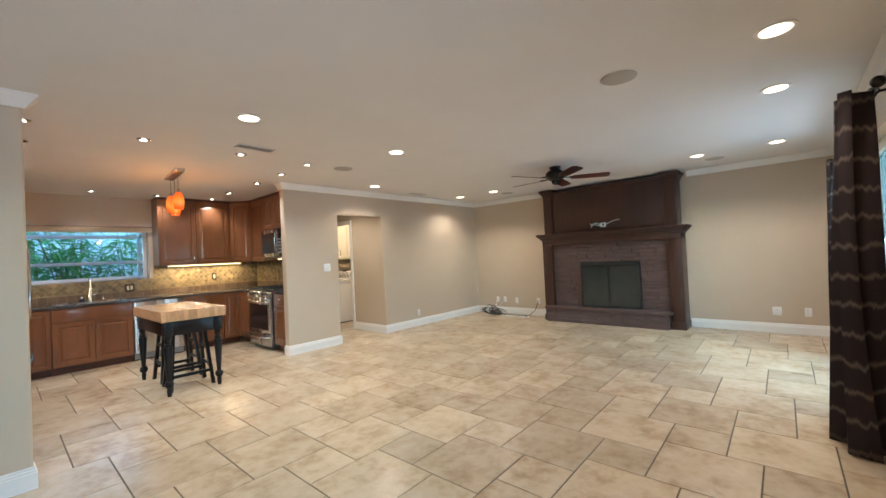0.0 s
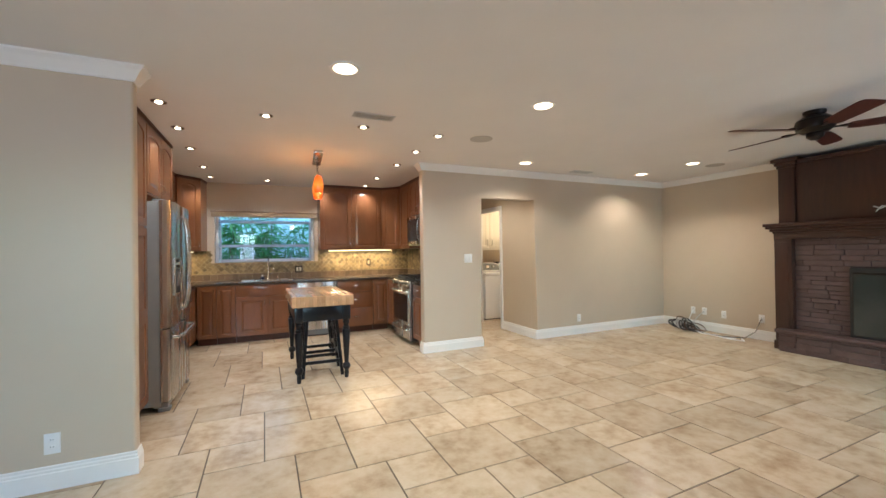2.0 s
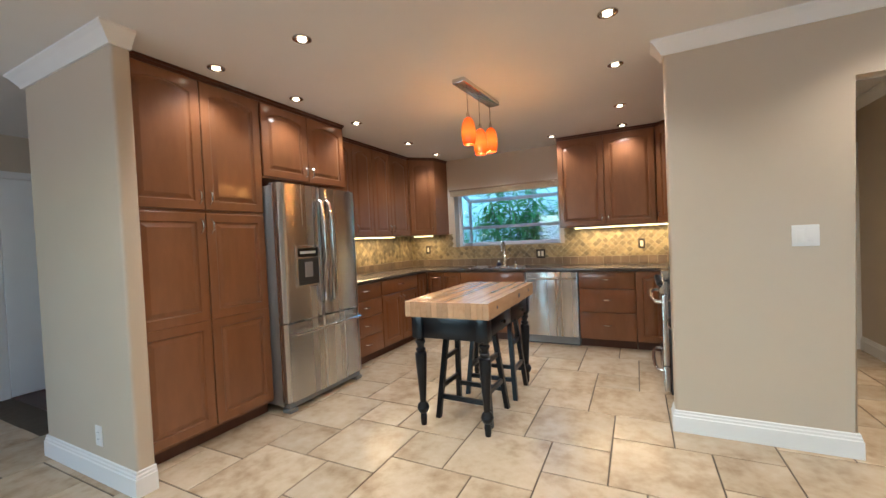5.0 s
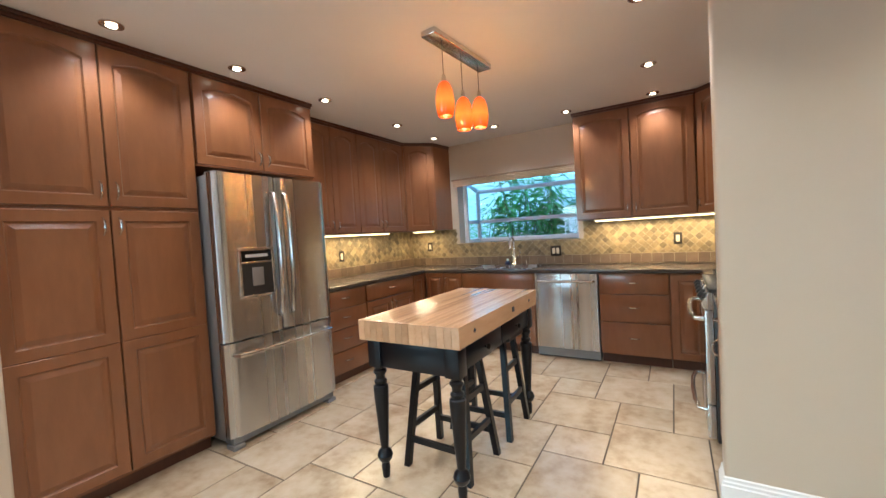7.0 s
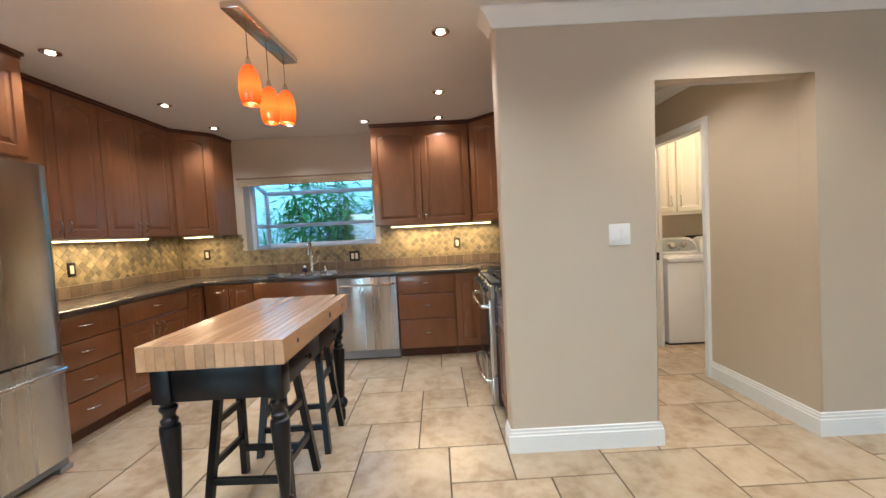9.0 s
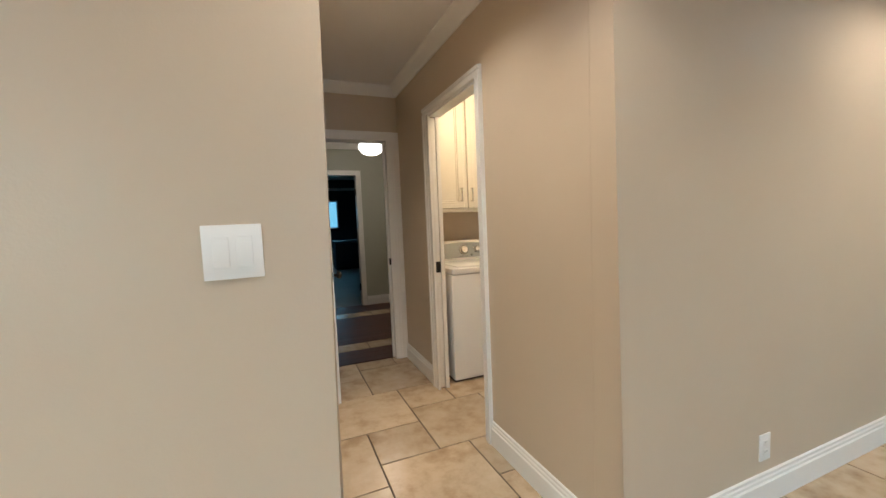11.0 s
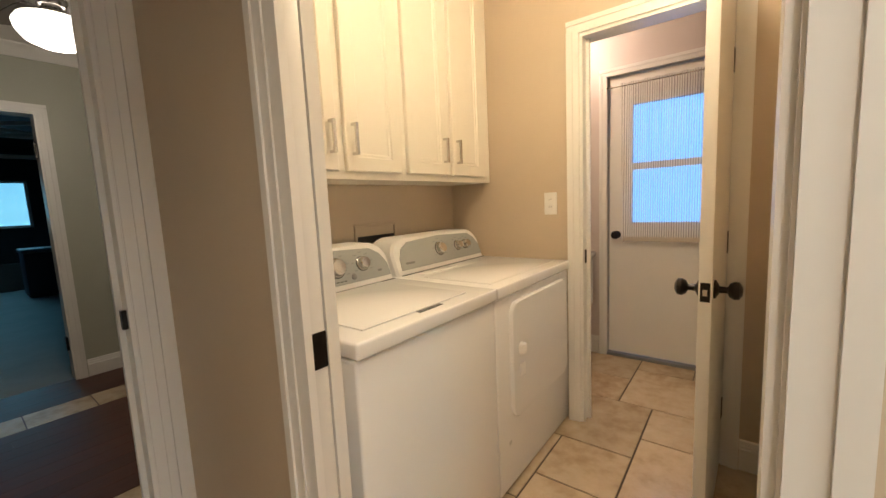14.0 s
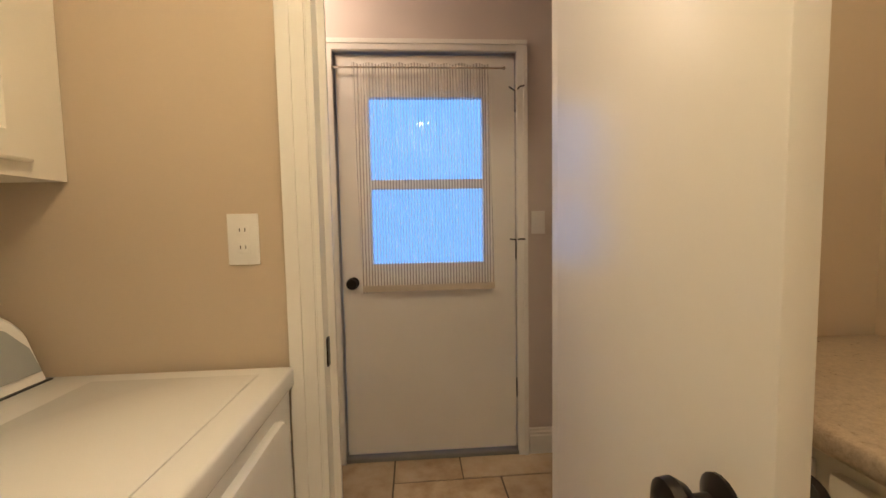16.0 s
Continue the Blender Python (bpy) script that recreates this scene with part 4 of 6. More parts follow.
# ---- pendant lamp ----
pend = thing("pendant_lamp", "bronze bar pendant with three glowing amber glass shades", "pendant lamp", (1.472, 5.52, 0), turn=-4)
bm = B()
bx(bm, -0.05, 0.05, -0.325, 0.325, CEIL - 0.035, CEIL - 0.001, 0.006)
part("canopy", bm, CHROME, pend)
SHADE = [(r, h * 0.9) for r, h in ((0.012, 0.225), (0.022, 0.222), (0.036, 0.205), (0.049, 0.17), (0.056, 0.12), (0.057, 0.08), (0.051, 0.03), (0.042, 0.0), (0.039, 0.0), (0.048, 0.03), (0.054, 0.08), (0.053, 0.12))]
for y, z in ((-0.19, 1.985), (0.015, 1.945), (0.225, 2.0)):
    bm = B()
    tube(bm, [(0, y, z + 0.22), (0, y, CEIL - 0.03)], 0.0025, 6)
    part("cord", bm, DARK_PLASTIC, pend)
    bm = B()
    lathe(bm, [(0.003, 0.252), (0.010, 0.24), (0.014, 0.215), (0.016, 0.202), (0.012, 0.198)][::-1], 0, y, z)
    part("cap", bm, CHROME, pend)
    bm = B()
    rings(bm, [[(r * math.cos(math.pi * i / 12), y + r * math.sin(math.pi * i / 12), z + h) for i in range(24)] for r, h in SHADE], cap0=True, cap1=False)
    shd = part("shade", bm, AMBER, pend, "glowing mottled amber glass shade")
    shd.visible_shadow = False
    point(pend.location.x, pend.location.y + y, z + 0.10, 2.6, (1.0, 0.42, 0.13), 0.03)
    bm = B()
    lathe(bm, [(0.004, 0.05), (0.020, 0.065), (0.026, 0.09), (0.020, 0.12), (0.010, 0.15)], 0, y, z)
    part("bulb", bm, LAMPGLOW, shd)
    point(1.472, 5.52 + y, z - 0.03, 2.2, (1.0, 0.45, 0.12), 0.03)

# ---- ceiling fittings ----


def can_lamp(x, y, r, glow, name, label, deep):
    root = thing(name, label, "ceiling lamp", (x, y, CEIL), "recessed ceiling lamps")
    bm = B()
    rings(bm, [[(q * math.cos(math.pi * i / 14), q * math.sin(math.pi * i / 14), h) for i in range(28)] for q, h in
               ((r * 1.32, -0.001), (r * 1.30, -0.006), (r * 1.05, -0.008), (r, -0.004), (r * 0.92, -0.0015))], cap0=True, cap1=True)
    part("trim_ring", bm, CHROME if deep else WHITE_PLASTIC, root)
    bm = B()
    lathe(bm, [(r * (0.62 if deep else 0.93), -0.0095), (r * (0.5 if deep else 0.7), -0.013), (0.002, -0.014)], seg=24)
    part("lens", bm, glow, root, "glowing lens")
    return root


k0 = can_lamp(*KITCHEN_CANS[0], 0.040, LAMPGLOW, "recessed_spotlight", "small recessed spotlight glowing in the ceiling", True)
for x, y in KITCHEN_CANS[1:]:
    copy_thing(k0, pose(x, y, CEIL))
l0 = can_lamp(*LIVING_CANS[0], 0.072, LAMPGLOW_BIG, "recessed_downlight", "round recessed downlight glowing in the ceiling", False)
for x, y in LIVING_CANS[1:] + [(3.94, 6.10)]:
    copy_thing(l0, pose(x, y, CEIL))
grille = mat("speaker_grille", (0.44, 0.42, 0.39), (0.48, 0.46, 0.43), 200, 0.7, bump=0.4, bscale=400)
for i, (x, y) in enumerate(((2.92, 4.18), (2.86, 0.90), (6.52, 0.80), (6.55, 4.10))):
    root = thing("ceiling_speaker", "round grey-grilled speaker set in the ceiling", "speaker", (x, y, CEIL), "ceiling speakers")
    bm = B()
    lathe(bm, [(0.098, -0.008), (0.112, -0.005), (0.114, -0.001)], seg=32)
    part("rim", bm, grille, root)
    bm = B()
    lathe(bm, [(0.002, -0.012), (0.06, -0.0115), (0.096, -0.009)], seg=32)
    part("grille", bm, grille, root)


def vent(x, y, lx, ly):
    root = thing("ceiling_vent", "slatted metal air vent in the ceiling", "vent", (x, y, CEIL), "ceiling vents")
    bm = B()
    for q in ((-lx, lx, -ly, -ly + 0.018), (-lx, lx, ly - 0.018, ly), (-lx, -lx + 0.018, -ly + 0.018, ly - 0.018), (lx - 0.018, lx, -ly + 0.018, ly - 0.018)):
        bx(bm, *q, -0.008, -0.001)
    part("frame", bm, GREY_PLASTIC, root)
    bm = B()
    bx(bm, -lx + 0.018, lx - 0.018, -ly + 0.018, ly - 0.018, -0.003, -0.001)
    part("backing", bm, DARK_PLASTIC, root)
    n = 16
    bm = B()
    bx(bm, -0.0045, 0.0045, -ly + 0.018, ly - 0.018, -0.0075, -0.0035)
    me = mesh_of("slat", bm, GREY_PLASTIC)
    for i in range(n):
        s = new("slat", me)
        s.parent, s.location = root, (-lx + 0.018 + (i + 0.5) * (2 * lx - 0.036) / n, 0, 0)


vent(1.75, 3.93, 0.17, 0.065)
vent(5.12, 5.11, 0.17, 0.065)

# ---- kitchen appliances ----
fr = thing("refrigerator", "stainless french-door refrigerator with a bottom freezer drawer", "refrigerator", (-0.55, 4.655, 0))
FY, FX = 0.875, 0.655
bm = B()
bx(bm, 0.0, FX, 0.006, FY - 0.006, 0.05, 1.755, 0.006)
part("body", bm, STEEL_DARK, fr)


def bowed(bm, y0, y1, z0, z1, x0, x1, bow=0.012):
    """A door skin with a slight bow and rounded sides."""
    n = 14
    pts = []
    for i in range(n + 1):
        s = i / n
        edge = min(s, 1 - s)
        pts.append((x1 + bow * (4 * s * (1 - s)) - 0.02 * max(0, 1 - edge / 0.05) ** 2, y0 + (y1 - y0) * s))
    lp = [(x0, y0)] + pts + [(x0, y1)]
    return rings(bm, [[(x, y, z) for x, y in lp] for z in (z0, z1)])


for y0, y1, nm in ((0.0, FY / 2 - 0.002, "l"), (FY / 2 + 0.002, FY, "r")):
    bm = B()
    bowed(bm, y0, y1, 0.695, 1.765, FX + 0.004, FX + 0.075)
    dr = part("door", bm, STEEL, fr, "brushed stainless door")
    bm = B()
    yy = FY / 2 - 0.045 if nm == "l" else FY / 2 + 0.045
    x = FX + 0.082
    tube(bm, [(x, yy, 0.80), (x + 0.03, yy, 0.82), (x + 0.052, yy, 0.95), (x + 0.060, yy, 1.20), (x + 0.054, yy, 1.50), (x + 0.034, yy, 1.64), (x, yy, 1.66)], [0.012, 0.016, 0.016, 0.016, 0.016, 0.016, 0.012], 10)
    part("handle", bm, CHROME, dr, "bowed steel door handle")
    if nm == "l":
        bm = B()
        for q in ((0.115, 0.375, 0.95, 0.972), (0.115, 0.375, 1.262, 1.285), (0.115, 0.137, 0.972, 1.262), (0.353, 0.375, 0.972, 1.262), (0.137, 0.353, 1.178, 1.192)):
            bx(bm, FX + 0.066, FX + 0.094, q[0], q[1], q[2], q[3], 0.004)
        part("dispenser_frame", bm, CHROME, dr, "silver water dispenser surround")
        bm = B()
        bx(bm, FX + 0.074, FX + 0.0895, 0.137, 0.353, 1.192, 1.262)
        part("dispenser_panel", bm, BLACKGLASS, dr)
        bm = B()
        bx(bm, FX + 0.0895, FX + 0.0902, 0.165, 0.325, 1.218, 1.238)
        part("display", bm, GREY_PLASTIC, dr)
        bm = B()
        bx(bm, FX + 0.074, FX + 0.0875, 0.137, 0.353, 0.972, 1.178)
        part("dispenser_recess", bm, DARK_PLASTIC, dr)
        bm = B()
        bx(bm, FX + 0.0875, FX + 0.098, 0.205, 0.285, 1.03, 1.15, 0.004)
        part("paddle", bm, STEEL_DARK, dr)
    else:
        bm = B()
        bx(bm, FX + 0.081, FX + 0.083, FY - 0.13, FY - 0.07, 1.69, 1.70)
        part("badge", bm, CHROME, dr)
bm = B()
bowed(bm, 0.0, FY, 0.085, 0.683, FX + 0.004, FX + 0.075, 0.014)
dr = part("freezer_drawer", bm, STEEL, fr, "brushed stainless freezer drawer")
bm = B()
x = FX + 0.080
tube(bm, [(x, 0.055, 0.605), (x + 0.04, 0.065, 0.607), (x + 0.058, 0.16, 0.609), (x + 0.066, FY / 2, 0.61), (x + 0.058, FY - 0.16, 0.609), (x + 0.04, FY - 0.065, 0.607), (x, FY - 0.055, 0.605)], 0.015, 10)
part("handle", bm, CHROME, dr, "bowed steel drawer handle")
bm = B()
bx(bm, FX - 0.05, FX + 0.05, 0.02, FY - 0.02, 0.03, 0.078, 0.005)
part("base_grille", bm, STEEL_DARK, fr)
for y in (0.05, FY - 0.05):
    bm = B()
    bx(bm, FX - 0.02, FX + 0.065, y - 0.04, y + 0.04, 0.0, 0.032, 0.006)
    part("foot", bm, STEEL_DARK, fr)
    bm = B()
    bx(bm, FX - 0.05, FX + 0.05, y - 0.035, y + 0.035, 1.756, 1.775, 0.006)
    part("hinge_cover", bm, STEEL_DARK, fr)

dw = thing("dishwasher", "stainless built-in dishwasher under the worktop", "dishwasher", (1.635, 7.20, 0))
bm = B()
bx(bm, -0.30, 0.30, 0.0, 0.58, 0.02, 0.85)
part("body", bm, STEEL_DARK, dw)
bm = B()
bx(bm, -0.298, 0.298, -0.024, -0.001, 0.105, 0.845, 0.004)
ddr = part("door", bm, STEEL, dw, "brushed stainless door")
bm = B()
tube(bm, [(-0.27, -0.022, 0.775), (-0.262, -0.052, 0.775), (0, -0.058, 0.775), (0.262, -0.052, 0.775), (0.27, -0.022, 0.775)], 0.012, 10)
part("handle", bm, CHROME, ddr)
bm = B()
bx(bm, -0.012, 0.012, -0.0255, -0.0245, 0.815, 0.822)
part("badge", bm, GREY_PLASTIC, ddr)
bm = B()
bx(bm, -0.298, 0.298, 0.03, 0.05, 0.0, 0.10)
part("toe_kick", bm, DARK_PLASTIC, dw)

st = thing("gas_range", "stainless and black gas range with an oven", "range", (2.76, 6.29, 0))
hwid = 0.378
bm = B()
bx(bm, 0.0, 0.595, -hwid, hwid, 0.04, 0.885, 0.003)
part("body", bm, DARK_PLASTIC, st)
bm = B()
bx(bm, -0.022, 0.595, -hwid, hwid, 0.886, 0.906, 0.006)
part("cooktop", bm, IRON, st, "black enamel cooktop")
bm = B()
rings(bm, [[(-0.001, y, 0.79), (-0.050, y, 0.80), (-0.060, y, 0.83), (-0.022, y, 0.884), (-0.001, y, 0.884)] for y in (-hwid, hwid)])
cp = part("control_panel", bm, STEEL, st, "sloping stainless control panel", smooth=False)
for k in range(5):
    bm = B()
    disc_y(bm, -0.044, -0.27 + 0.135 * k, 0.852, [(0.026, 0), (0.026, 0.006), (0.020, 0.010), (0.018, 0.030), (0.002, 0.032)], sx=-0.82, sy=0, sz=0.57)
    part("knob", bm, DARK_PLASTIC, cp)
bm = B()
bx(bm, -0.045, -0.001, -hwid + 0.004, hwid - 0.004, 0.255, 0.785, 0.006)
od = part("oven_door", bm, STEEL, st)
bm = B()
bx(bm, -0.047, -0.0452, -0.31, 0.31, 0.31, 0.69, 0.0)
part("window", bm, BLACKGLASS, od)
bm = B()
tube(bm, [(-0.044, -0.34, 0.735), (-0.085, -0.33, 0.735), (-0.105, -0.22, 0.735), (-0.112, 0, 0.735), (-0.105, 0.22, 0.735), (-0.085, 0.33, 0.735), (-0.044, 0.34, 0.735)], 0.014, 10)
part("handle", bm, CHROME, od, "bowed steel handle")
bm = B()
bx(bm, -0.045, -0.001, -hwid + 0.004, hwid - 0.004, 0.06, 0.245, 0.006)
wd = part("warming_drawer", bm, STEEL, st)
bm = B()
tube(bm, [(-0.044, -0.33, 0.205), (-0.082, -0.32, 0.205), (-0.100, -0.2, 0.205), (-0.106, 0, 0.205), (-0.100, 0.2, 0.205), (-0.082, 0.32, 0.205), (-0.044, 0.33, 0.205)], 0.013, 10)
part("handle", bm, CHROME, wd, "bowed steel handle")
for y0, y1 in ((-0.36, -0.005), (0.005, 0.36)):
    bm = B()
    for xx in (0.05, 0.28, 0.51):
        bx(bm, xx - 0.008, xx + 0.008, y0, y1, 0.925, 0.940, 0.003)
    for yy in (y0 + 0.008, (y0 + y1) / 2, y1 - 0.008):
        bx(bm, 0.04, 0.52, yy - 0.006, yy + 0.006, 0.928, 0.944, 0.003)
    for xx in (0.05, 0.51):
        for yy in (y0 + 0.012, y1 - 0.012):
            bx(bm, xx - 0.008, xx + 0.008, yy - 0.008, yy + 0.008, 0.904, 0.93)
    part("grate", bm, IRON, st)
    for xx in (0.18, 0.42):
        bm = B()
        lathe(bm, [(0.045, 0.904), (0.045, 0.914), (0.032, 0.918), (0.030, 0.924), (0.002, 0.925)], xx, (y0 + y1) / 2, 0)
        part("burner", bm, IRON, st)

bm = B()
bx(bm, 0.545, 0.594, -hwid, hwid, 0.907, 1.075, 0.008)
bg = part("backguard", bm, STEEL, st, "stainless back panel")
bm = B()
bx(bm, 0.5435, 0.5448, -0.16, 0.16, 0.955, 1.035)
part("clock_panel", bm, BLACKGLASS, bg)

mw = thing("microwave", "stainless and black microwave hung over the range", "microwave", (2.985, 6.31, 1.40))
bm = B()
bx(bm, 0.0, 0.37, -0.375, 0.365, 0.0, 0.455, 0.004)
part("body", bm, STEEL_DARK, mw)
bm = B()
bx(bm, -0.022, -0.001, -0.215, 0.363, 0.02, 0.45, 0.004)
md = part("door", bm, STEEL, mw)
bm = B()
bx(bm, -0.0245, -0.0225, -0.15, 0.32, 0.07, 0.40)
part("window", bm, BLACKGLASS, md)
bm = B()
tube(bm, [(-0.02, -0.19, 0.08), (-0.05, -0.19, 0.10), (-0.056, -0.19, 0.235), (-0.05, -0.19, 0.37), (-0.02, -0.19, 0.39)], 0.009, 8)
part("handle", bm, CHROME, md)
bm = B()
bx(bm, -0.020, -0.001, -0.373, -0.218, 0.02, 0.45, 0.004)
cp = part("control_panel", bm, BLACKGLASS, mw)
for r in range(5):
    for c in range(3):
        bm = B()
        bx(bm, -0.0215, -0.0202, -0.355 + c * 0.045, -0.32 + c * 0.045, 0.07 + r * 0.05, 0.10 + r * 0.05)
        part("button", bm, STEEL_DARK, cp)

# ---- living room: fireplace, fan, curtain, cables ----
fp = thing("fireplace", "dark-stained fireplace surround with painted ledge stone", "fireplace", (7.25, 2.455, 0))
HB = 1.07
bm = B()
bx(bm, -0.28, -0.002, -HB, HB, 0.0, 2.36)
part("chimney_breast", bm, STONEGAP, fp)
for s in (-1, 1):
    yo, yi = s * 1.14, s * 0.955
    bm = B()
    bx(bm, -0.36, -0.002, min(yo, yi), max(yo, yi), 0.0, 1.47, 0.006)
    pl = part("lower_pilaster", bm, DARKWOOD, fp)
    bm = B()
    bx(bm, -0.368, -0.361, min(yo, yi) + 0.035, max(yo, yi) - 0.035, 0.14, 1.36, 0.003)
    part("raised_field", bm, DARKWOOD, pl)
    bm = B()
    bx(bm, -0.378, -0.0, min(yo, yi) - 0.012, max(yo, yi) + 0.012, 0.0, 0.11, 0.006)
    part("plinth", bm, DARKWOOD, pl)
    bm = B()
    bx(bm, -0.33, -0.002, s * 1.10 if s < 0 else s * 0.93, s * 0.93 if s < 0 else s * 1.10, 1.60, 2.36, 0.006)
    up = part("upper_pilaster", bm, DARKWOOD, fp)
    bm = B()
    for k, (d, h0, h1) in enumerate(((0.012, 2.30, 2.335), (0.03, 2.335, 2.375), (0.055, 2.375, 2.42))):
        bx(bm, -0.33 - d, -0.002, (s * 1.10 if s < 0 else s * 0.93) - d, (s * 0.93 if s < 0 else s * 1.10) + d, h0, h1, 0.004)
    part("capital", bm, DARKWOOD, up)
bm = B()
bx(bm, -0.30, -0.002, -0.93, 0.93, 1.60, 2.34, 0.003)
pn = part("overmantel_panel", bm, DARKWOOD, fp, "flat dark-stained wood panel")
bm = B()
bx(bm, -0.32, -0.002, -0.93, 0.93, 2.34, 2.385, 0.005)
part("cornice", bm, DARKWOOD, fp)
bm = B()
bx(bm, -0.37, -0.002, -1.14, 1.14, 1.40, 1.47, 0.004)
for k, (d, h0, h1) in enumerate(((0.012, 1.47, 1.495), (0.035, 1.495, 1.53), (0.065, 1.53, 1.56), (0.085, 1.56, 1.60))):
    bx(bm, -0.36 - d, -0.002, -1.14 - d, 1.14 + d, h0, h1, 0.005)
part("mantel_shelf", bm, DARKWOOD, fp, "moulded dark wood mantel")
bm = B()
bx(bm, -0.50, -0.285, -0.99, 1.09, 0.235, 0.275, 0.008)
part("hearth_slab", bm, STONE, fp)
bm = B()
bx(bm, -0.46, -0.29, -0.94, 1.055, 0.0, 0.235)
part("hearth_core", bm, STONEGAP, fp)
ins = part("firebox", bx(B(), -0.335, -0.285, -0.53, 0.44, 0.275, 1.05, 0.004), IRON, fp, "black metal firebox surround")
bm = B()
bx(bm, -0.345, -0.336, -0.495, 0.405, 0.305, 1.000)
part("glass_door", bm, FIREGLASS, ins, "dark glass fire doors")
bm = B()
bx(bm, -0.355, -0.3455, -0.05, -0.04, 0.33, 0.985)
bx(bm, -0.355, -0.3455, -0.495, 0.405, 0.985, 1.01, 0.002)
part("door_trim", bm, BRONZE, ins)
bm = B()
bx(bm, -0.308, -0.3005, -0.03, 0.06, 1.66, 1.735, 0.002)
jb = part("cable_plate", bm, WHITE_PLASTIC, pn, "white cable plate")
bm = B()
bx(bm, -0.3095, -0.3085, 0.0, 0.03, 1.675, 1.72)
part("opening", bm, DARK_PLASTIC, jb)
for pts in ([(-0.31, 0.05, 1.70), (-0.33, 0.12, 1.74), (-0.32, 0.18, 1.70), (-0.32, 0.24, 1.73)], [(-0.31, 0.05, 1.69), (-0.34, 0.10, 1.69), (-0.33, 0.17, 1.73), (-0.32, 0.22, 1.67)],
            [(-0.31, -0.03, 1.70), (-0.33, -0.09, 1.72), (-0.33, -0.15, 1.75), (-0.32, -0.26, 1.765)]):
    bm = B()
    tube(bm, pts, 0.006, 6)
    part("cable", bm, WHITE_PLASTIC, jb)


def fan(name, label, x, y, zt, drop, blade_l, turn, metal, wood, lamp):
    root = thing(name, label, "ceiling fan", (x, y, zt), turn=turn)
    bm = B()
    lathe(bm, [(0.055, -0.045), (0.075, -0.02), (0.078, -0.001)])
    part("canopy", bm, metal, root)
    bm = B()
    tube(bm, [(0, 0, -0.04), (0, 0, -drop)], 0.013, 10)
    part("downrod", bm, metal, root)
    bm = B()
    lathe(bm, [(0.05, -drop - 0.155), (0.085, -drop - 0.15), (0.125, -drop - 0.12), (0.135, -drop - 0.085), (0.125, -drop - 0.045), (0.085, -drop - 0.015), (0.03, -drop)], seg=28)
    part("motor_housing", bm, metal, root)
    zb = -drop - 0.13
    bm = B()
    lathe(bm, [(0.002, zb - 0.085), (0.03, zb - 0.08), (0.055, zb - 0.06), (0.06, zb - 0.02), (0.05, zb + 0.0)], seg=24)
    part("switch_housing", bm, metal, root)
    for k in range(5):
        a = radians(72 * k)
        ca, sa = math.cos(a), math.sin(a)

        def at(u, v, h):
            return (ca * u - sa * v, sa * u + ca * v, h)
        bm = B()
        rings(bm, [[at(u, -w, zb + 0.012), at(u, w, zb + 0.012), at(u, w, zb + 0.004), at(u, -w, zb + 0.004)] for u, w in ((0.09, 0.012), (0.15, 0.012), (0.19, 0.04), (0.23, 0.035))])
        ir = part("blade_iron", bm, metal, root)
        bm = B()
        lp = []
        for u, w in ((0.20, 0.045), (0.24, 0.058), (blade_l * 0.6, 0.066), (blade_l - 0.05, 0.070), (blade_l - 0.015, 0.060), (blade_l, 0.035)):
            t = -0.20
            lp.append([at(u, -w, zb - w * t), at(u, w, zb + w * t), at(u, w, zb + w * t + 0.006), at(u, -w, zb - w * t + 0.006)])
        rings(bm, lp)
        part("blade", bm, wood, root)
    if lamp:
        bm = B()
        lathe(bm, [(0.055, zb - 0.125), (0.058, zb - 0.085)], seg=24)
        part("lamp_fitter", bm, metal, root)
        bm = B()
        lathe(bm, [(0.002, zb - 0.255), (0.07, zb - 0.247), (0.115, zb - 0.225), (0.143, zb - 0.185), (0.150, zb - 0.150), (0.135, zb - 0.125)], seg=28)
        part("glass_dome", bm, DOMEGLOW, root, "glowing frosted glass dome")
        bm = B()
        tube(bm, [(0.05, 0, zb - 0.12), (0.16, -0.03, zb - 0.16), (0.165, -0.03, zb - 0.26), (0.165, -0.03, zb - 0.42)], 0.0025, 6)
        ch = part("pull_chain", bm, CHROME, root)
        bm = B()
        lathe(bm, [(0.004, -0.05), (0.007, -0.03), (0.006, 0.0), (0.002, 0.01)], 0.165, -0.03, zb - 0.42)
        part("fob", bm, WHITE_PLASTIC, ch)
    return root


fan("ceiling_fan", "dark bronze ceiling fan with five reddish wood blades", 5.15, 2.45, CEIL, 0.03, 0.70, 12, BRONZE, mat("red_brown_blade", (0.055, 0.012, 0.010), (0.085, 0.020, 0.015), 6, 0.35), False)
fan("bedroom_ceiling_fan", "nickel ceiling fan with a glowing frosted dome", 4.54, 9.10, CEIL, 0.0, 0.60, 30, CHROME, mat("grey_brown_blade", (0.06, 0.05, 0.045), (0.09, 0.075, 0.065), 6, 0.45), True)

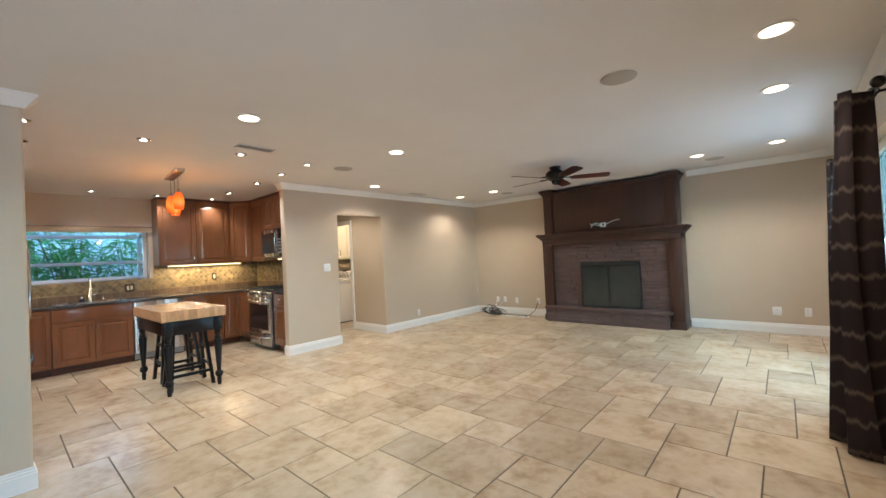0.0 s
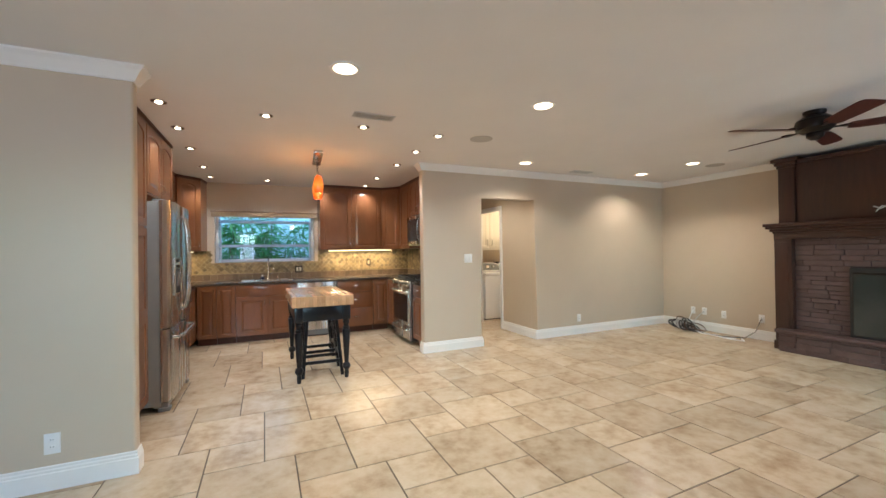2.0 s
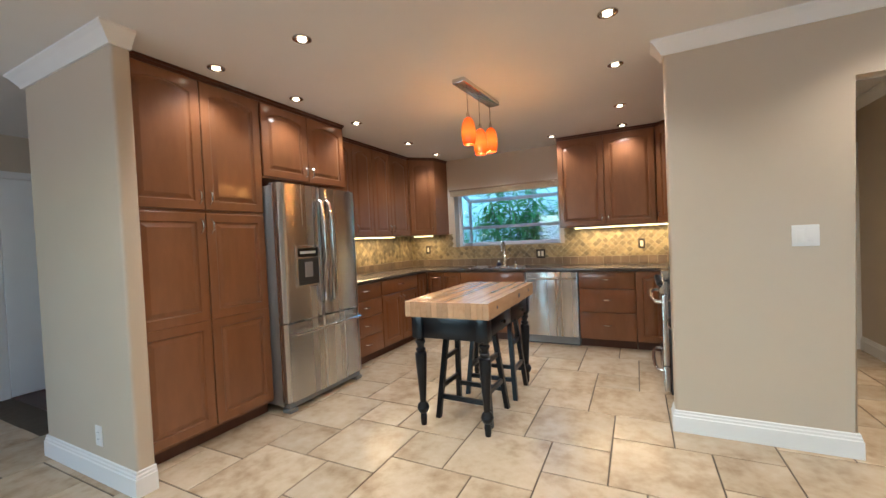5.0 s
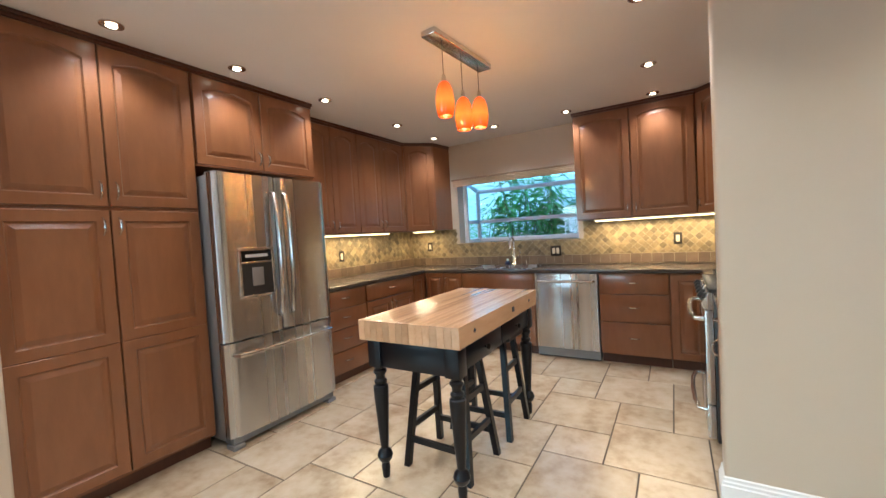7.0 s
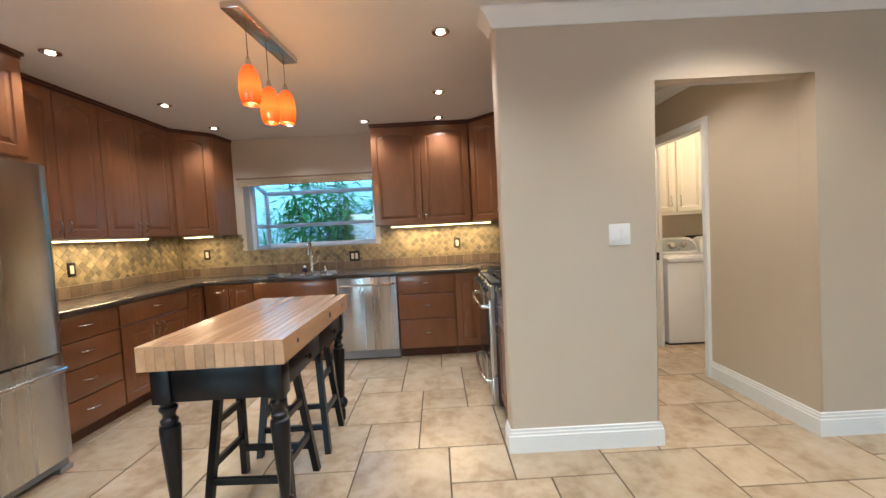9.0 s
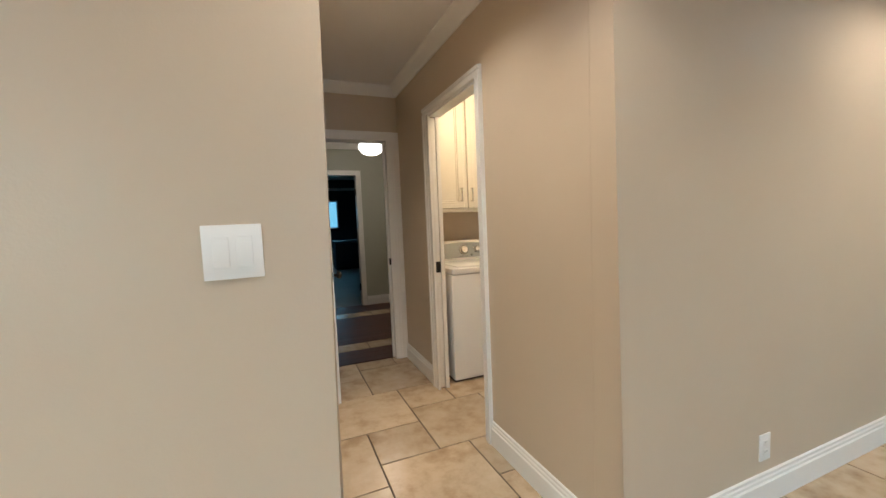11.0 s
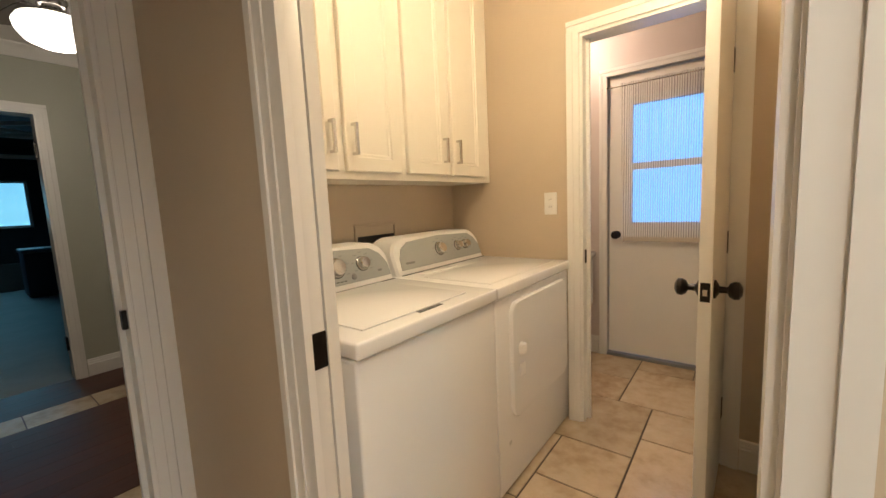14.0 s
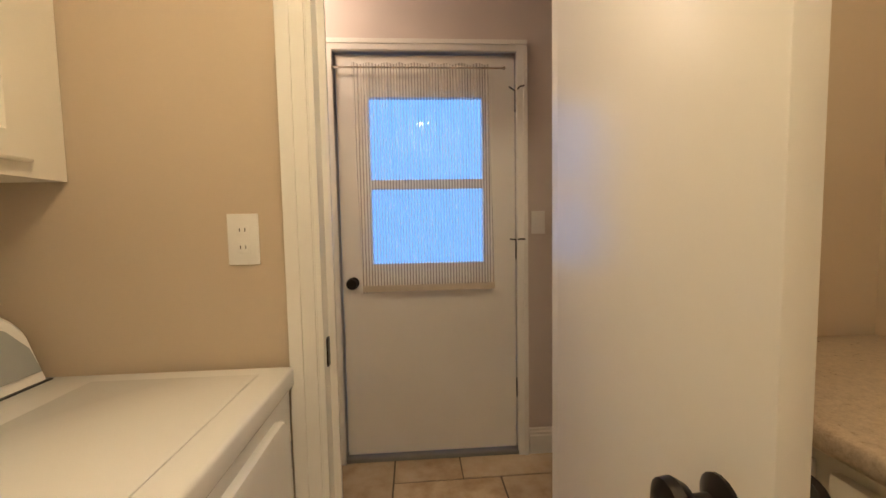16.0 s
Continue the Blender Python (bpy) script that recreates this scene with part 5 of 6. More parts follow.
# curtain drawn to one side of the sliding door
rod = thing("curtain_rod", "dark bronze curtain rod with ball finials over the sliding door", "curtain rod", (3.42, -0.315, 2.16))
bm = B()
tube(bm, [(0.0, 0, 0), (3.05, 0, 0)], 0.014, 10)
part("rod", bm, BRONZE, rod)
for x, s in ((0.0, -1), (3.05, 1)):
    bm = B()
    disc_y(bm, x, 0, 0, [(0.018, 0), (0.020, 0.012), (0.012, 0.02), (0.012, 0.026), (0.026, 0.04), (0.034, 0.062), (0.026, 0.085), (0.004, 0.098)], sx=s, sy=0)
    part("finial", bm, BRONZE, rod)
for x in (0.16, 1.5, 2.9):
    bm = B()
    tube(bm, [(x, -0.10, 0.0), (x, -0.03, 0.0), (x, -0.005, -0.022), (x, 0.014, -0.014)], 0.008, 8)
    part("bracket", bm, BRONZE, rod)
m = FABRIC
nt = m.node_tree
tc = nt.nodes.new("ShaderNodeTexCoord")
sep = nt.nodes.new("ShaderNodeSeparateXYZ")
nt.links.new(tc.outputs["Object"], sep.inputs[0])
nz = nt.nodes.new("ShaderNodeTexNoise")
nz.inputs["Scale"].default_value = 9
ad = nt.nodes.new("ShaderNodeMath")
ad.operation = "MULTIPLY_ADD"
nt.links.new(nz.outputs["Fac"], ad.inputs[0])
ad.inputs[1].default_value = 0.10
nt.links.new(sep.outputs["Z"], ad.inputs[2])
md_ = nt.nodes.new("ShaderNodeMath")
md_.operation = "PINGPONG"
md_.inputs[1].default_value = 0.086
nt.links.new(ad.outputs[0], md_.inputs[0])
rp = nt.nodes.new("ShaderNodeValToRGB")
rp.color_ramp.elements[0].position, rp.color_ramp.elements[1].position = 0.064, 0.084
rp.color_ramp.elements[0].color, rp.color_ramp.elements[1].color = (0.014, 0.006, 0.007, 1), (0.095, 0.070, 0.055, 1)
nt.links.new(md_.outputs[0], rp.inputs[0])
nt.links.new(rp.outputs[0], nt.nodes["Principled BSDF"].inputs["Base Color"])


def drape(name, label, x0, x1, y, z0, z1, folds, amp, material, seed, gather=0.0, flare=0.0):
    rnd = random.Random(seed)
    bm = B()
    nx, nz_ = folds * 12, 24
    grid = []
    ph = [rnd.uniform(-0.5, 0.5) for _ in range(4)]
    for j in range(nz_ + 1):
        h = j / nz_
        row = []
        for i in range(nx + 1):
            s = i / nx
            a = amp * (0.55 + 0.45 * (1 - h)) * (1 + 0.35 * math.sin(7 * s + ph[0]))
            w = math.sin(2 * math.pi * folds * s + 0.5 * math.sin(3 * h + ph[1] + 5 * s)) + 0.25 * math.sin(4 * math.pi * folds * s + ph[2])
            row.append(bm.verts.new((x0 + (x1 - x0) * (s + 0.02 * math.sin(5 * h + 9 * s)) * (1 - gather * h), y + a * w + flare * s * (1 - h) ** 2, z0 + (z1 - z0) * h)))
        grid.append(row)
    for a, b in zip(grid, grid[1:]):
        for i in range(nx):
            bm.faces.new((a[i], a[i + 1], b[i + 1], b[i]))
    me = mesh_of(name, bm, material, True)
    ob = new(name, me)
    sol = ob.modifiers.new("cloth", "SOLIDIFY")
    sol.thickness = 0.003
    return tagged(ob, label, "curtain")


drape("curtain", "floor-length dark curtain with blurred brown bands", 3.38, 4.10, -0.225, 0.012, 2.15, 4, 0.105, FABRIC, 4, 0.22, 0.05)
drape("curtain", "dark banded curtain gathered at the far end of the rod", 5.95, 6.42, -0.285, 0.012, 2.13, 4, 0.06, FABRIC, 9)
for k in range(7):
    bm = B()
    rings(bm, [[(3.52 + 0.09 * k + 0.004 * c, -0.315 + r * math.cos(math.pi * i / 10), 2.153 + r * math.sin(math.pi * i / 10)) for i in range(20)] for r, c in ((0.020, -1), (0.024, -1), (0.024, 1), (0.020, 1))], False, False)
    tagged(new("curtain_ring", mesh_of("curtain_ring", bm, BRONZE, True)), "dark bronze ring holding the curtain to its rod", "curtain ring", "curtain rings")

# sliding glass door behind the curtain
sd = tagged(thing("sliding_door_1", "white-framed sliding glass door to the garden", "door", (5.2, -0.52, 0)), kind="structure")
for x0, x1, y in ((-1.2, 0.03, 0.02), (-0.03, 1.2, -0.03)):
    bm = B()
    for q in ((x0, x0 + 0.07, 0.02, 2.05), (x1 - 0.07, x1, 0.02, 2.05), (x0 + 0.07, x1 - 0.07, 0.02, 0.12), (x0 + 0.07, x1 - 0.07, 1.97, 2.05)):
        bx(bm, q[0], q[1], y - 0.02, y + 0.02, q[2], q[3], 0.003)
    pf = part("panel_frame", bm, VINYL, sd)
    bm = B()
    bx(bm, x0 + 0.07, x1 - 0.07, y - 0.003, y + 0.003, 0.12, 1.97)
    part("pane", bm, GLASS, pf, smooth=False).visible_shadow = False

# bundle of cables under the corner sockets
cb_ = thing("cable_bundle", "tangled heap of black, grey and white cables on the floor", "cables", (7.05, 4.88, 0))
rnd = random.Random(7)
cols = [DARK_PLASTIC, mat("brown_cable", (0.10, 0.055, 0.03), (0.14, 0.08, 0.05), 8, 0.5), DARK_PLASTIC, GREY_PLASTIC]
for k in range(30):
    c = cols[k % 4]
    cx, cy = rnd.uniform(-0.12, 0.05), rnd.uniform(-0.18, 0.18)
    r, tilt = rnd.uniform(0.06, 0.12), rnd.uniform(0.3, 1.3)
    pts = []
    for i in range(22):
        a = i * 0.55 + k
        pts.append((cx + r * math.cos(a) + 0.01 * math.sin(3 * a), cy + r * math.sin(a) * math.cos(tilt), 0.012 + r * (1 + math.sin(a)) * math.sin(tilt) * 0.8 + 0.004 * (k % 5)))
    bm = B()
    tube(bm, pts, 0.007, 6)
    part("cable", bm, c, cb_)
for c, pts in ((DARK_PLASTIC, [(0.0, -0.1, 0.02), (-0.08, -0.35, 0.008), (-0.10, -0.6, 0.010), (-0.02, -0.85, 0.03), (0.10, -0.92, 0.12), (0.17, -0.95, 0.27), (0.195, -0.95, 0.295)]),
               (WHITE_PLASTIC, [(0.0, -0.1, 0.03), (-0.12, -0.3, 0.008), (-0.05, -0.5, 0.008), (-0.14, -0.65, 0.008), (-0.05, -0.75, 0.008)]),
               (WHITE_PLASTIC, [(0.02, 0.0, 0.06), (0.12, 0.02, 0.20), (0.19, 0.02, 0.295)]), (GREY_PLASTIC, [(0.0, -0.05, 0.05), (0.10, -0.12, 0.22), (0.19, -0.16, 0.30)]),
               (WHITE_PLASTIC, [(0.0, -0.1, 0.02), (-0.10, -0.45, 0.007), (-0.16, -0.75, 0.007), (-0.12, -0.9, 0.007), (0.0, -0.8, 0.007)])):
    bm = B()
    tube(bm, pts, 0.007, 6)
    part("cable", bm, c, cb_)

# ---- doors ----


def knob_set(root, f, a, h, t):
    """A pair of round knobs and the latch in a door leaf; t: the leaf's thickness."""
    for s in (-1, 1):
        bm = B()
        o, w = f(a, (t if s > 0 else 0.0), h), f(0, s, 0) - f(0, 0, 0)
        disc_y(bm, o.x, o.y, o.z, [(0.030, 0), (0.030, 0.004), (0.022, 0.009), (0.011, 0.014), (0.010, 0.034), (0.022, 0.040), (0.029, 0.052), (0.027, 0.064), (0.014, 0.072), (0.001, 0.073)], 18, w.x, w.y, w.z)
        part("knob", bm, BRONZE, root)


def leaf_door(name, label, hinge, ang, width, height, t=0.036, z0=0.012, paint=TRIM, far=False):
    """A door leaf hung at hinge, turned by ang degrees from the x axis."""
    root = tagged(thing(name, label, "door", (hinge[0], hinge[1], 0)), kind="structure")
    c, s = math.cos(radians(ang)), math.sin(radians(ang))
    f = frame_of(hinge, (c, s), (-s, c))
    bm = B()
    slab(bm, f, 0, width, 0, t, z0, height, 0.003)
    lf = part("door_leaf", bm, paint, root, "white painted door leaf")
    knob_set(root, f, width - 0.062, 0.905, t)
    bm = B()
    slab(bm, f, width - 0.001, width + 0.002, t / 2 - 0.013, t / 2 + 0.013, 0.875, 0.935)
    pt = part("latch_plate", bm, BRONZE, root)
    bm = B()
    slab(bm, f, width + 0.002, width + 0.008, t / 2 - 0.006, t / 2 + 0.006, 0.895, 0.915)
    part("latch", bm, CHROME, pt)
    for h in (0.27, 1.0, 1.72):
        bm = B()
        d = t + 0.001 if far else 0.0
        tube(bm, [f(-0.004, d + (0.006 if far else -0.006), h - 0.045), f(-0.004, d + (0.006 if far else -0.006), h + 0.045)], 0.007, 8)
        slab(bm, f, -0.003, 0.03, d - 0.002, d + 0.001, h - 0.045, h + 0.045)
        part("hinge", bm, BRONZE, root)
    return root


leaf_door("door_1", "white hall door standing open against the wall", (3.669, 7.888), -82.0, 0.72, 1.968)
leaf_door("door_2", "white laundry side door standing open", (6.088, 6.488), 178.6, 0.60, 1.985, far=True)
# pocket door slid into the wall
pk = tagged(thing("door_3", "white pocket door slid into the wall", "door", (4.540, 7.112, 0)), kind="structure")
bm = B()
bx(bm, -0.018, 0.018, -0.012, 0.030, 0.01, DOOR_H - 0.02, 0.002)
part("door_edge", bm, TRIM, pk)
bm = B()
bx(bm, -0.019, 0.019, -0.0145, -0.010, 0.875, 0.955, 0.002)
part("edge_pull", bm, BRONZE, pk, "dark bronze edge pull")
# strike plates
for q in ((4.387, 4.4025, 7.905, 7.925, 0.87, 0.93), (6.115, 6.135, 7.048, 7.0535, 0.87, 0.94)):
    bm = B()
    bx(bm, *q)
    tagged(new("strike_plate", mesh_of("strike_plate", bm, BRONZE)), "dark bronze strike plate in a door jamb", "strike plate", kind="structure")

# outer door with its curtained window
od = tagged(thing("door_4", "white outer door with a curtained two-pane window", "door", (7.137, 6.763, 0)), kind="structure")
bm = B()
for q in ((-0.438, -0.275, 0.03, 2.035), (0.285, 0.438, 0.03, 2.035), (-0.275, 0.285, 0.03, 1.015), (-0.275, 0.285, 1.835, 2.035), (-0.275, 0.285, 1.388, 1.434)):
    bx(bm, 0.0, 0.04, q[0], q[1], q[2], q[3])
lf = part("door_leaf", bm, TRIM, od)
for z0, z1 in ((1.015, 1.388), (1.434, 1.835)):
    bm = B()
    bx(bm, 0.016, 0.022, -0.275, 0.285, z0, z1)
    part("pane", bm, GLASS, lf, smooth=False).visible_shadow = False
bm = B()
disc_y(bm, 0, 0.385, 0.925, [(0.028, 0), (0.028, 0.004), (0.011, 0.012), (0.010, 0.034), (0.024, 0.042), (0.030, 0.054), (0.024, 0.068), (0.001, 0.072)], 18, -1, 0, 0)
part("knob", bm, BRONZE, od)
for h in (0.353, 1.074, 1.814):
    bm = B()
    tube(bm, [(-0.008, -0.444, h - 0.05), (-0.008, -0.444, h + 0.05)], 0.007, 8)
    hg = part("hinge", bm, BRONZE, od)
    if h > 0.5:
        bm = B()
        tube(bm, [(-0.008, -0.444, h + 0.05), (-0.06, -0.45, h + 0.055), (-0.075, -0.47, h + 0.055)], 0.004, 6)
        tube(bm, [(-0.008, -0.444, h + 0.05), (-0.055, -0.40, h + 0.055)], 0.004, 6)
        part("door_stop", bm, BRONZE, hg)
bm = B()
bx(bm, -0.03, 0.05, -0.45, 0.45, 0.0, 0.022, 0.004)
part("threshold", bm, STEEL_DARK, od, "grey metal threshold")
dc = thing("door_curtain", "sheer beige striped curtain on a thin rod over the door window", "curtain", (7.108, 6.763, 1.967))
bm = B()
tube(bm, [(0, -0.38, 0), (0, 0.445, 0)], 0.005, 8)
for y in (-0.38, 0.445):
    lathe(bm, [(0.002, -0.009), (0.009, -0.004), (0.009, 0.004), (0.002, 0.009)], 0, y, 0, 10)
part("rod", bm, CHROME, dc)
SH = bpy.data.materials.new("sheer_cloth")
SH.use_nodes = True
n, l = SH.node_tree.nodes, SH.node_tree.links
b = n["Principled BSDF"]
b.inputs["Base Color"].default_value = (0.62, 0.56, 0.48, 1)
b.inputs["Roughness"].default_value = 0.9
tr = n.new("ShaderNodeBsdfTransparent")
tl = n.new("ShaderNodeBsdfTranslucent")
tl.inputs["Color"].default_value = (0.62, 0.60, 0.58, 1)
tc = n.new("ShaderNodeTexCoord")
wv = n.new("ShaderNodeTexWave")
wv.bands_direction = "Y"
wv.inputs["Scale"].default_value = 22
wv.inputs["Distortion"].default_value = 0.6
l.new(tc.outputs["Object"], wv.inputs["Vector"])
mr = n.new("ShaderNodeMapRange")
mr.inputs["To Min"].default_value, mr.inputs["To Max"].default_value = 0.60, 0.85
l.new(wv.outputs["Fac"], mr.inputs["Value"])
m1, m2 = n.new("ShaderNodeMixShader"), n.new("ShaderNodeMixShader")
m1.inputs[0].default_value = 0.5
l.new(b.outputs[0], m1.inputs[1])
l.new(tl.outputs[0], m1.inputs[2])
l.new(mr.outputs[0], m2.inputs[0])
l.new(m1.outputs[0], m2.inputs[1])
l.new(tr.outputs[0], m2.inputs[2])
l.new(m2.outputs[0], n["Material Output"].inputs[0])
bm = B()
nx, nz_ = 90, 12
grid = []
for j in range(nz_ + 1):
    h = j / nz_
    grid.append([bm.verts.new((-0.012 + (0.004 + 0.008 * h ** 3) * math.sin(i * 0.62 + 0.6 * math.sin(i * 0.21)) - 0.01 * (1 - h), -0.300 + 0.655 * i / nx - 0.022 * (1 - h), -1.072 + 1.087 * h - 0.018 * (1 - h) * i / nx))
                 for i in range(nx + 1)])
for a, c in zip(grid, grid[1:]):
    for i in range(nx):
        bm.faces.new((a[i], a[i + 1], c[i + 1], c[i]))
cl = part("cloth", bm, SH, dc)
bm = B()
bx(bm, -0.03, -0.018, -0.320, 0.332, -1.082, -1.052)
part("hem", bm, SHEER, dc)

# white door seen past the kitchen's end wall
wdoor = tagged(thing("door_5", "white flush door in the far passage", "door", (-2.65, 4.35, 0)), kind="structure")
bm = B()
bx(bm, 0.0, 0.03, -0.40, 0.40, 0.01, 2.03, 0.003)
part("door_leaf", bm, TRIM, wdoor)
bm = B()
for q in ((-0.47, -0.405, 0, 2.10), (0.405, 0.47, 0, 2.10), (-0.405, 0.405, 2.035, 2.10)):
    bx(bm, 0.0, 0.018, q[0], q[1], q[2], q[3])
part("door_trim", bm, TRIM, wdoor)

# ---- laundry room ----
for x0, x1, d0, d1, d2, d3 in ((4.579, 5.358, 4.712, 5.003, 5.042, 5.333), (5.359, 6.097, 5.382, 5.673, 5.718, 6.005)):
    w = x1 - x0
    cabinet("laundry_wall_cabinet", "cream painted wall cabinet with two panel doors above the machines", (x0, 7.60), EAST, SOUTH, w, 0.278, 1.322, CEIL - 0.005,
            [("D", d0 - x0, d1 - x0, 1.352, CEIL - 0.03, "rb"), ("D", d2 - x0, d3 - x0, 1.352, CEIL - 0.03, "lb")], CREAM, group="laundry cabinets", handle=CHROME, hl=0.118, rail=0.052, lift=0.118)
cabinet("laundry_base_cabinet", "cream painted base cabinet with drawers and a door", (6.095, 6.205), W, NORTH, 1.02, 0.57, 0, 0.862,
        [("S", 0.02, 0.380, 0.69, 0.835, "k"), ("S", 0.02, 0.380, 0.452, 0.672, "k"), ("S", 0.02, 0.380, 0.12, 0.434, "k"), ("S", 0.412, 0.975, 0.69, 0.835, "c"), ("D", 0.412, 0.975, 0.12, 0.668, "rt")],
        CREAM, toe=0.09, group="laundry cabinets", handle=CHROME, hl=0.11)
bm = B()
bx(bm, 5.06, 6.098, 5.63, 6.240, 0.862, 0.905, 0.016, 4)
tagged(new("laundry_worktop", mesh_of("laundry_worktop", bm, LAMINATE, True)), "speckled beige laminate worktop with a rounded edge", "worktop")
bm = B()
bx(bm, 4.577, 6.10, 5.545, 5.628, 0, CEIL)
struct("wall_laundry_south", bm, WALL, "tan painted laundry wall", "wall")


def console(bm, w, y0, y1, z0, h, r):
    """A rounded control console: front outline carried back to the wall."""
    pts = [(-w / 2, 0), (w / 2, 0)]
    n = 8
    for i in range(n + 1):
        a = math.pi / 2 * i / n
        pts.append((w / 2 - r + r * math.cos(a), h - r * 0.75 + r * 0.75 * math.sin(a)))
    for i in range(n + 1):
        a = math.pi / 2 * (1 - i / n)
        pts.append((-w / 2 + r - r * math.cos(a), h - r * 0.75 + r * 0.75 * math.sin(a)))
    # a gentle rise in the middle
    pts = [(x, z + (0.012 * (1 - (2 * x / w) ** 2) if z > h * 0.6 else 0)) for x, z in pts]
    return rings(bm, [[(x * k, y0 + z * lean + o, z0 + z * k) for x, z in pts] for k, lean, o in ((0.97, 0.35, 0.0), (1.0, 0.35, 0.012), (1.0, 0.10, y1 - y0 - 0.02))])


def machine(name, label, xc, w, dryer):
    root = thing(name, label, "washing machine" if not dryer else "tumble dryer", (xc, 7.132, 0), "laundry machines")
    zt = 0.887
    bm = B()
    bx(bm, -w / 2, w / 2, 0.0, 0.70, 0.02, zt - 0.05, 0.008, 3)
    part("body", bm, WHITE_ENAMEL, root)
    bm = B()
    bx(bm, -w / 2 - 0.002, w / 2 + 0.002, -0.012, 0.72, zt - 0.046, zt, 0.008, 3)
    tp = part("top", bm, WHITE_ENAMEL, root)
    bm = B()
    bx(bm, -w / 2 + 0.01, w / 2 - 0.01, 0.03, 0.60, 0.0, 0.02)
    part("base", bm, DARK_PLASTIC, root)
    if dryer:
        bm = B()
        xa, xb, za, zb_, rr = -w / 2 + 0.10, w / 2 - 0.055, 0.31, 0.805, 0.055
        lp = [(cx + rr * math.cos(math.pi / 2 * (q + k / 6)), cz + rr * math.sin(math.pi / 2 * (q + k / 6)))
              for q, (cx, cz) in enumerate(((xb - rr, zb_ - rr), (xa + rr, zb_ - rr), (xa + rr, za + rr), (xb - rr, za + rr))) for k in range(7)]
        mx, mz = (xa + xb) / 2, (za + zb_) / 2
        rings(bm, [[(mx + (x - mx) * k, y, mz + (z - mz) * k) for x, z in lp] for k, y in ((1.0, 0.0), (1.0, -0.010), (0.985, -0.016), (0.95, -0.017))])
        dd = part("door", bm, WHITE_ENAMEL, root)
        bm = B()
        lathe(bm, [(0.004, -0.03), (0.02, -0.02), (0.024, 0.0), (0.02, 0.016), (0.004, 0.024)], -w / 2 + 0.17, -0.018, 0.605, 14)
        part("handle", bm, WHITE_PLASTIC, dd)
        bm = B()
        bx(bm, -w / 2 + 0.155, -w / 2 + 0.195, -0.0225, -0.0165, 0.485, 0.535, 0.0025)
        part("grip_recess", bm, WHITE_PLASTIC, dd)
        for h in (0.42, 0.70):
            bm = B()
            bx(bm, w / 2 - 0.052, w / 2 - 0.044, -0.014, 0.0005, h - 0.03, h + 0.03)
            part("hinge", bm, STEEL_DARK, dd)
        bm = B()
        bx(bm, -0.30, -0.28, -0.002, 0.001, 0.21, 0.225)
        part("badge", bm, GREY_PLASTIC, root)
        bm = B()
        bx(bm, -w / 2 + 0.05, w / 2 - 0.05, 0.05, 0.40, zt, zt + 0.003, 0.002)
        part("top_panel", bm, WHITE_ENAMEL, tp)
        bm = B()
        bx(bm, -w / 2 + 0.10, -0.02, 0.43, 0.49, zt, zt + 0.004, 0.002)
        part("lint_lid", bm, WHITE_ENAMEL, tp)
    else:
        bm = B()
        bx(bm, -w / 2 + 0.07, w / 2 - 0.112, 0.050, 0.49, zt, zt + 0.007, 0.004)
        ld = part("lid", bm, WHITE_ENAMEL, tp)
        bm = B()
        bx(bm, -0.05, 0.06, 0.032, 0.049, zt + 0.0002, zt + 0.002)
        part("lid_notch", bm, DARK_PLASTIC, ld)
    bm = B()
    console(bm, w - 0.02, 0.515, 0.71, zt, 0.165, 0.10)
    cs = part("console", bm, WHITE_PLASTIC, root)
    bm = B()
    pts = [(-w / 2 + 0.045, 0.022), (w / 2 - 0.025, 0.022), (w / 2 - 0.03, 0.075), (w / 2 - 0.06, 0.12), (w / 2 - 0.11, 0.148), (0, 0.160), (-w / 2 + 0.13, 0.148), (-w / 2 + 0.075, 0.12), (-w / 2 + 0.05, 0.075)]
    rings(bm, [[(x, 0.512 + 0.35 * z - o, zt + z) for x, z in pts] for o in (-0.006, 0.002)])
    pn_ = part("control_panel", bm, WASHER_PANEL, cs, "silver-grey control panel", smooth=False)
    bm = B()
    bx(bm, -w / 2 + 0.03, w / 2 - 0.02, 0.502, 0.510, zt + 0.001, zt + 0.004)
    part("seam", bm, DARK_PLASTIC, cs)
    knobs = ((-0.02, 0.034), (0.14, 0.026), (0.215, 0.026)) if dryer else ((0.03, 0.040), (0.165, 0.030))
    for x, r in knobs:
        bm = B()
        disc_y(bm, x, 0.510 + 0.35 * 0.09, zt + 0.09, [(r, 0), (r, 0.004), (r * 0.86, 0.006), (r * 0.80, 0.026), (r * 0.70, 0.030), (0.002, 0.031)], 22, 0, -0.94, 0.33)
        part("knob", bm, CHROME, pn_)
        # dark ring stands in for the shadow side of the knob
        bm = B()
        disc_y(bm, x, 0.510 + 0.35 * 0.09, zt + 0.09, [(r * 1.08, 0), (r * 1.08, 0.0015), (r, 0.002)], 22, 0, -0.94, 0.33)
        part("knob_ring", bm, DARK_PLASTIC, pn_)
        for k in range(7):
            a = radians(-30 + 40 * k)
            bm = B()
            zz = 0.09 + (r + 0.018) * math.sin(a)
            bx(bm, x + (r + 0.018) * math.cos(a) - 0.008, x + (r + 0.018) * math.cos(a) + 0.008, 0.5085 + 0.35 * zz, 0.5105 + 0.35 * zz, zt + zz - 0.0012, zt + zz + 0.0012)
            part("print_mark", bm, STEEL_DARK, pn_)
    bm = B()
    zz = 0.05
    xs = (-w / 2 + 0.08, -w / 2 + 0.14) if dryer else (0.24, 0.26)
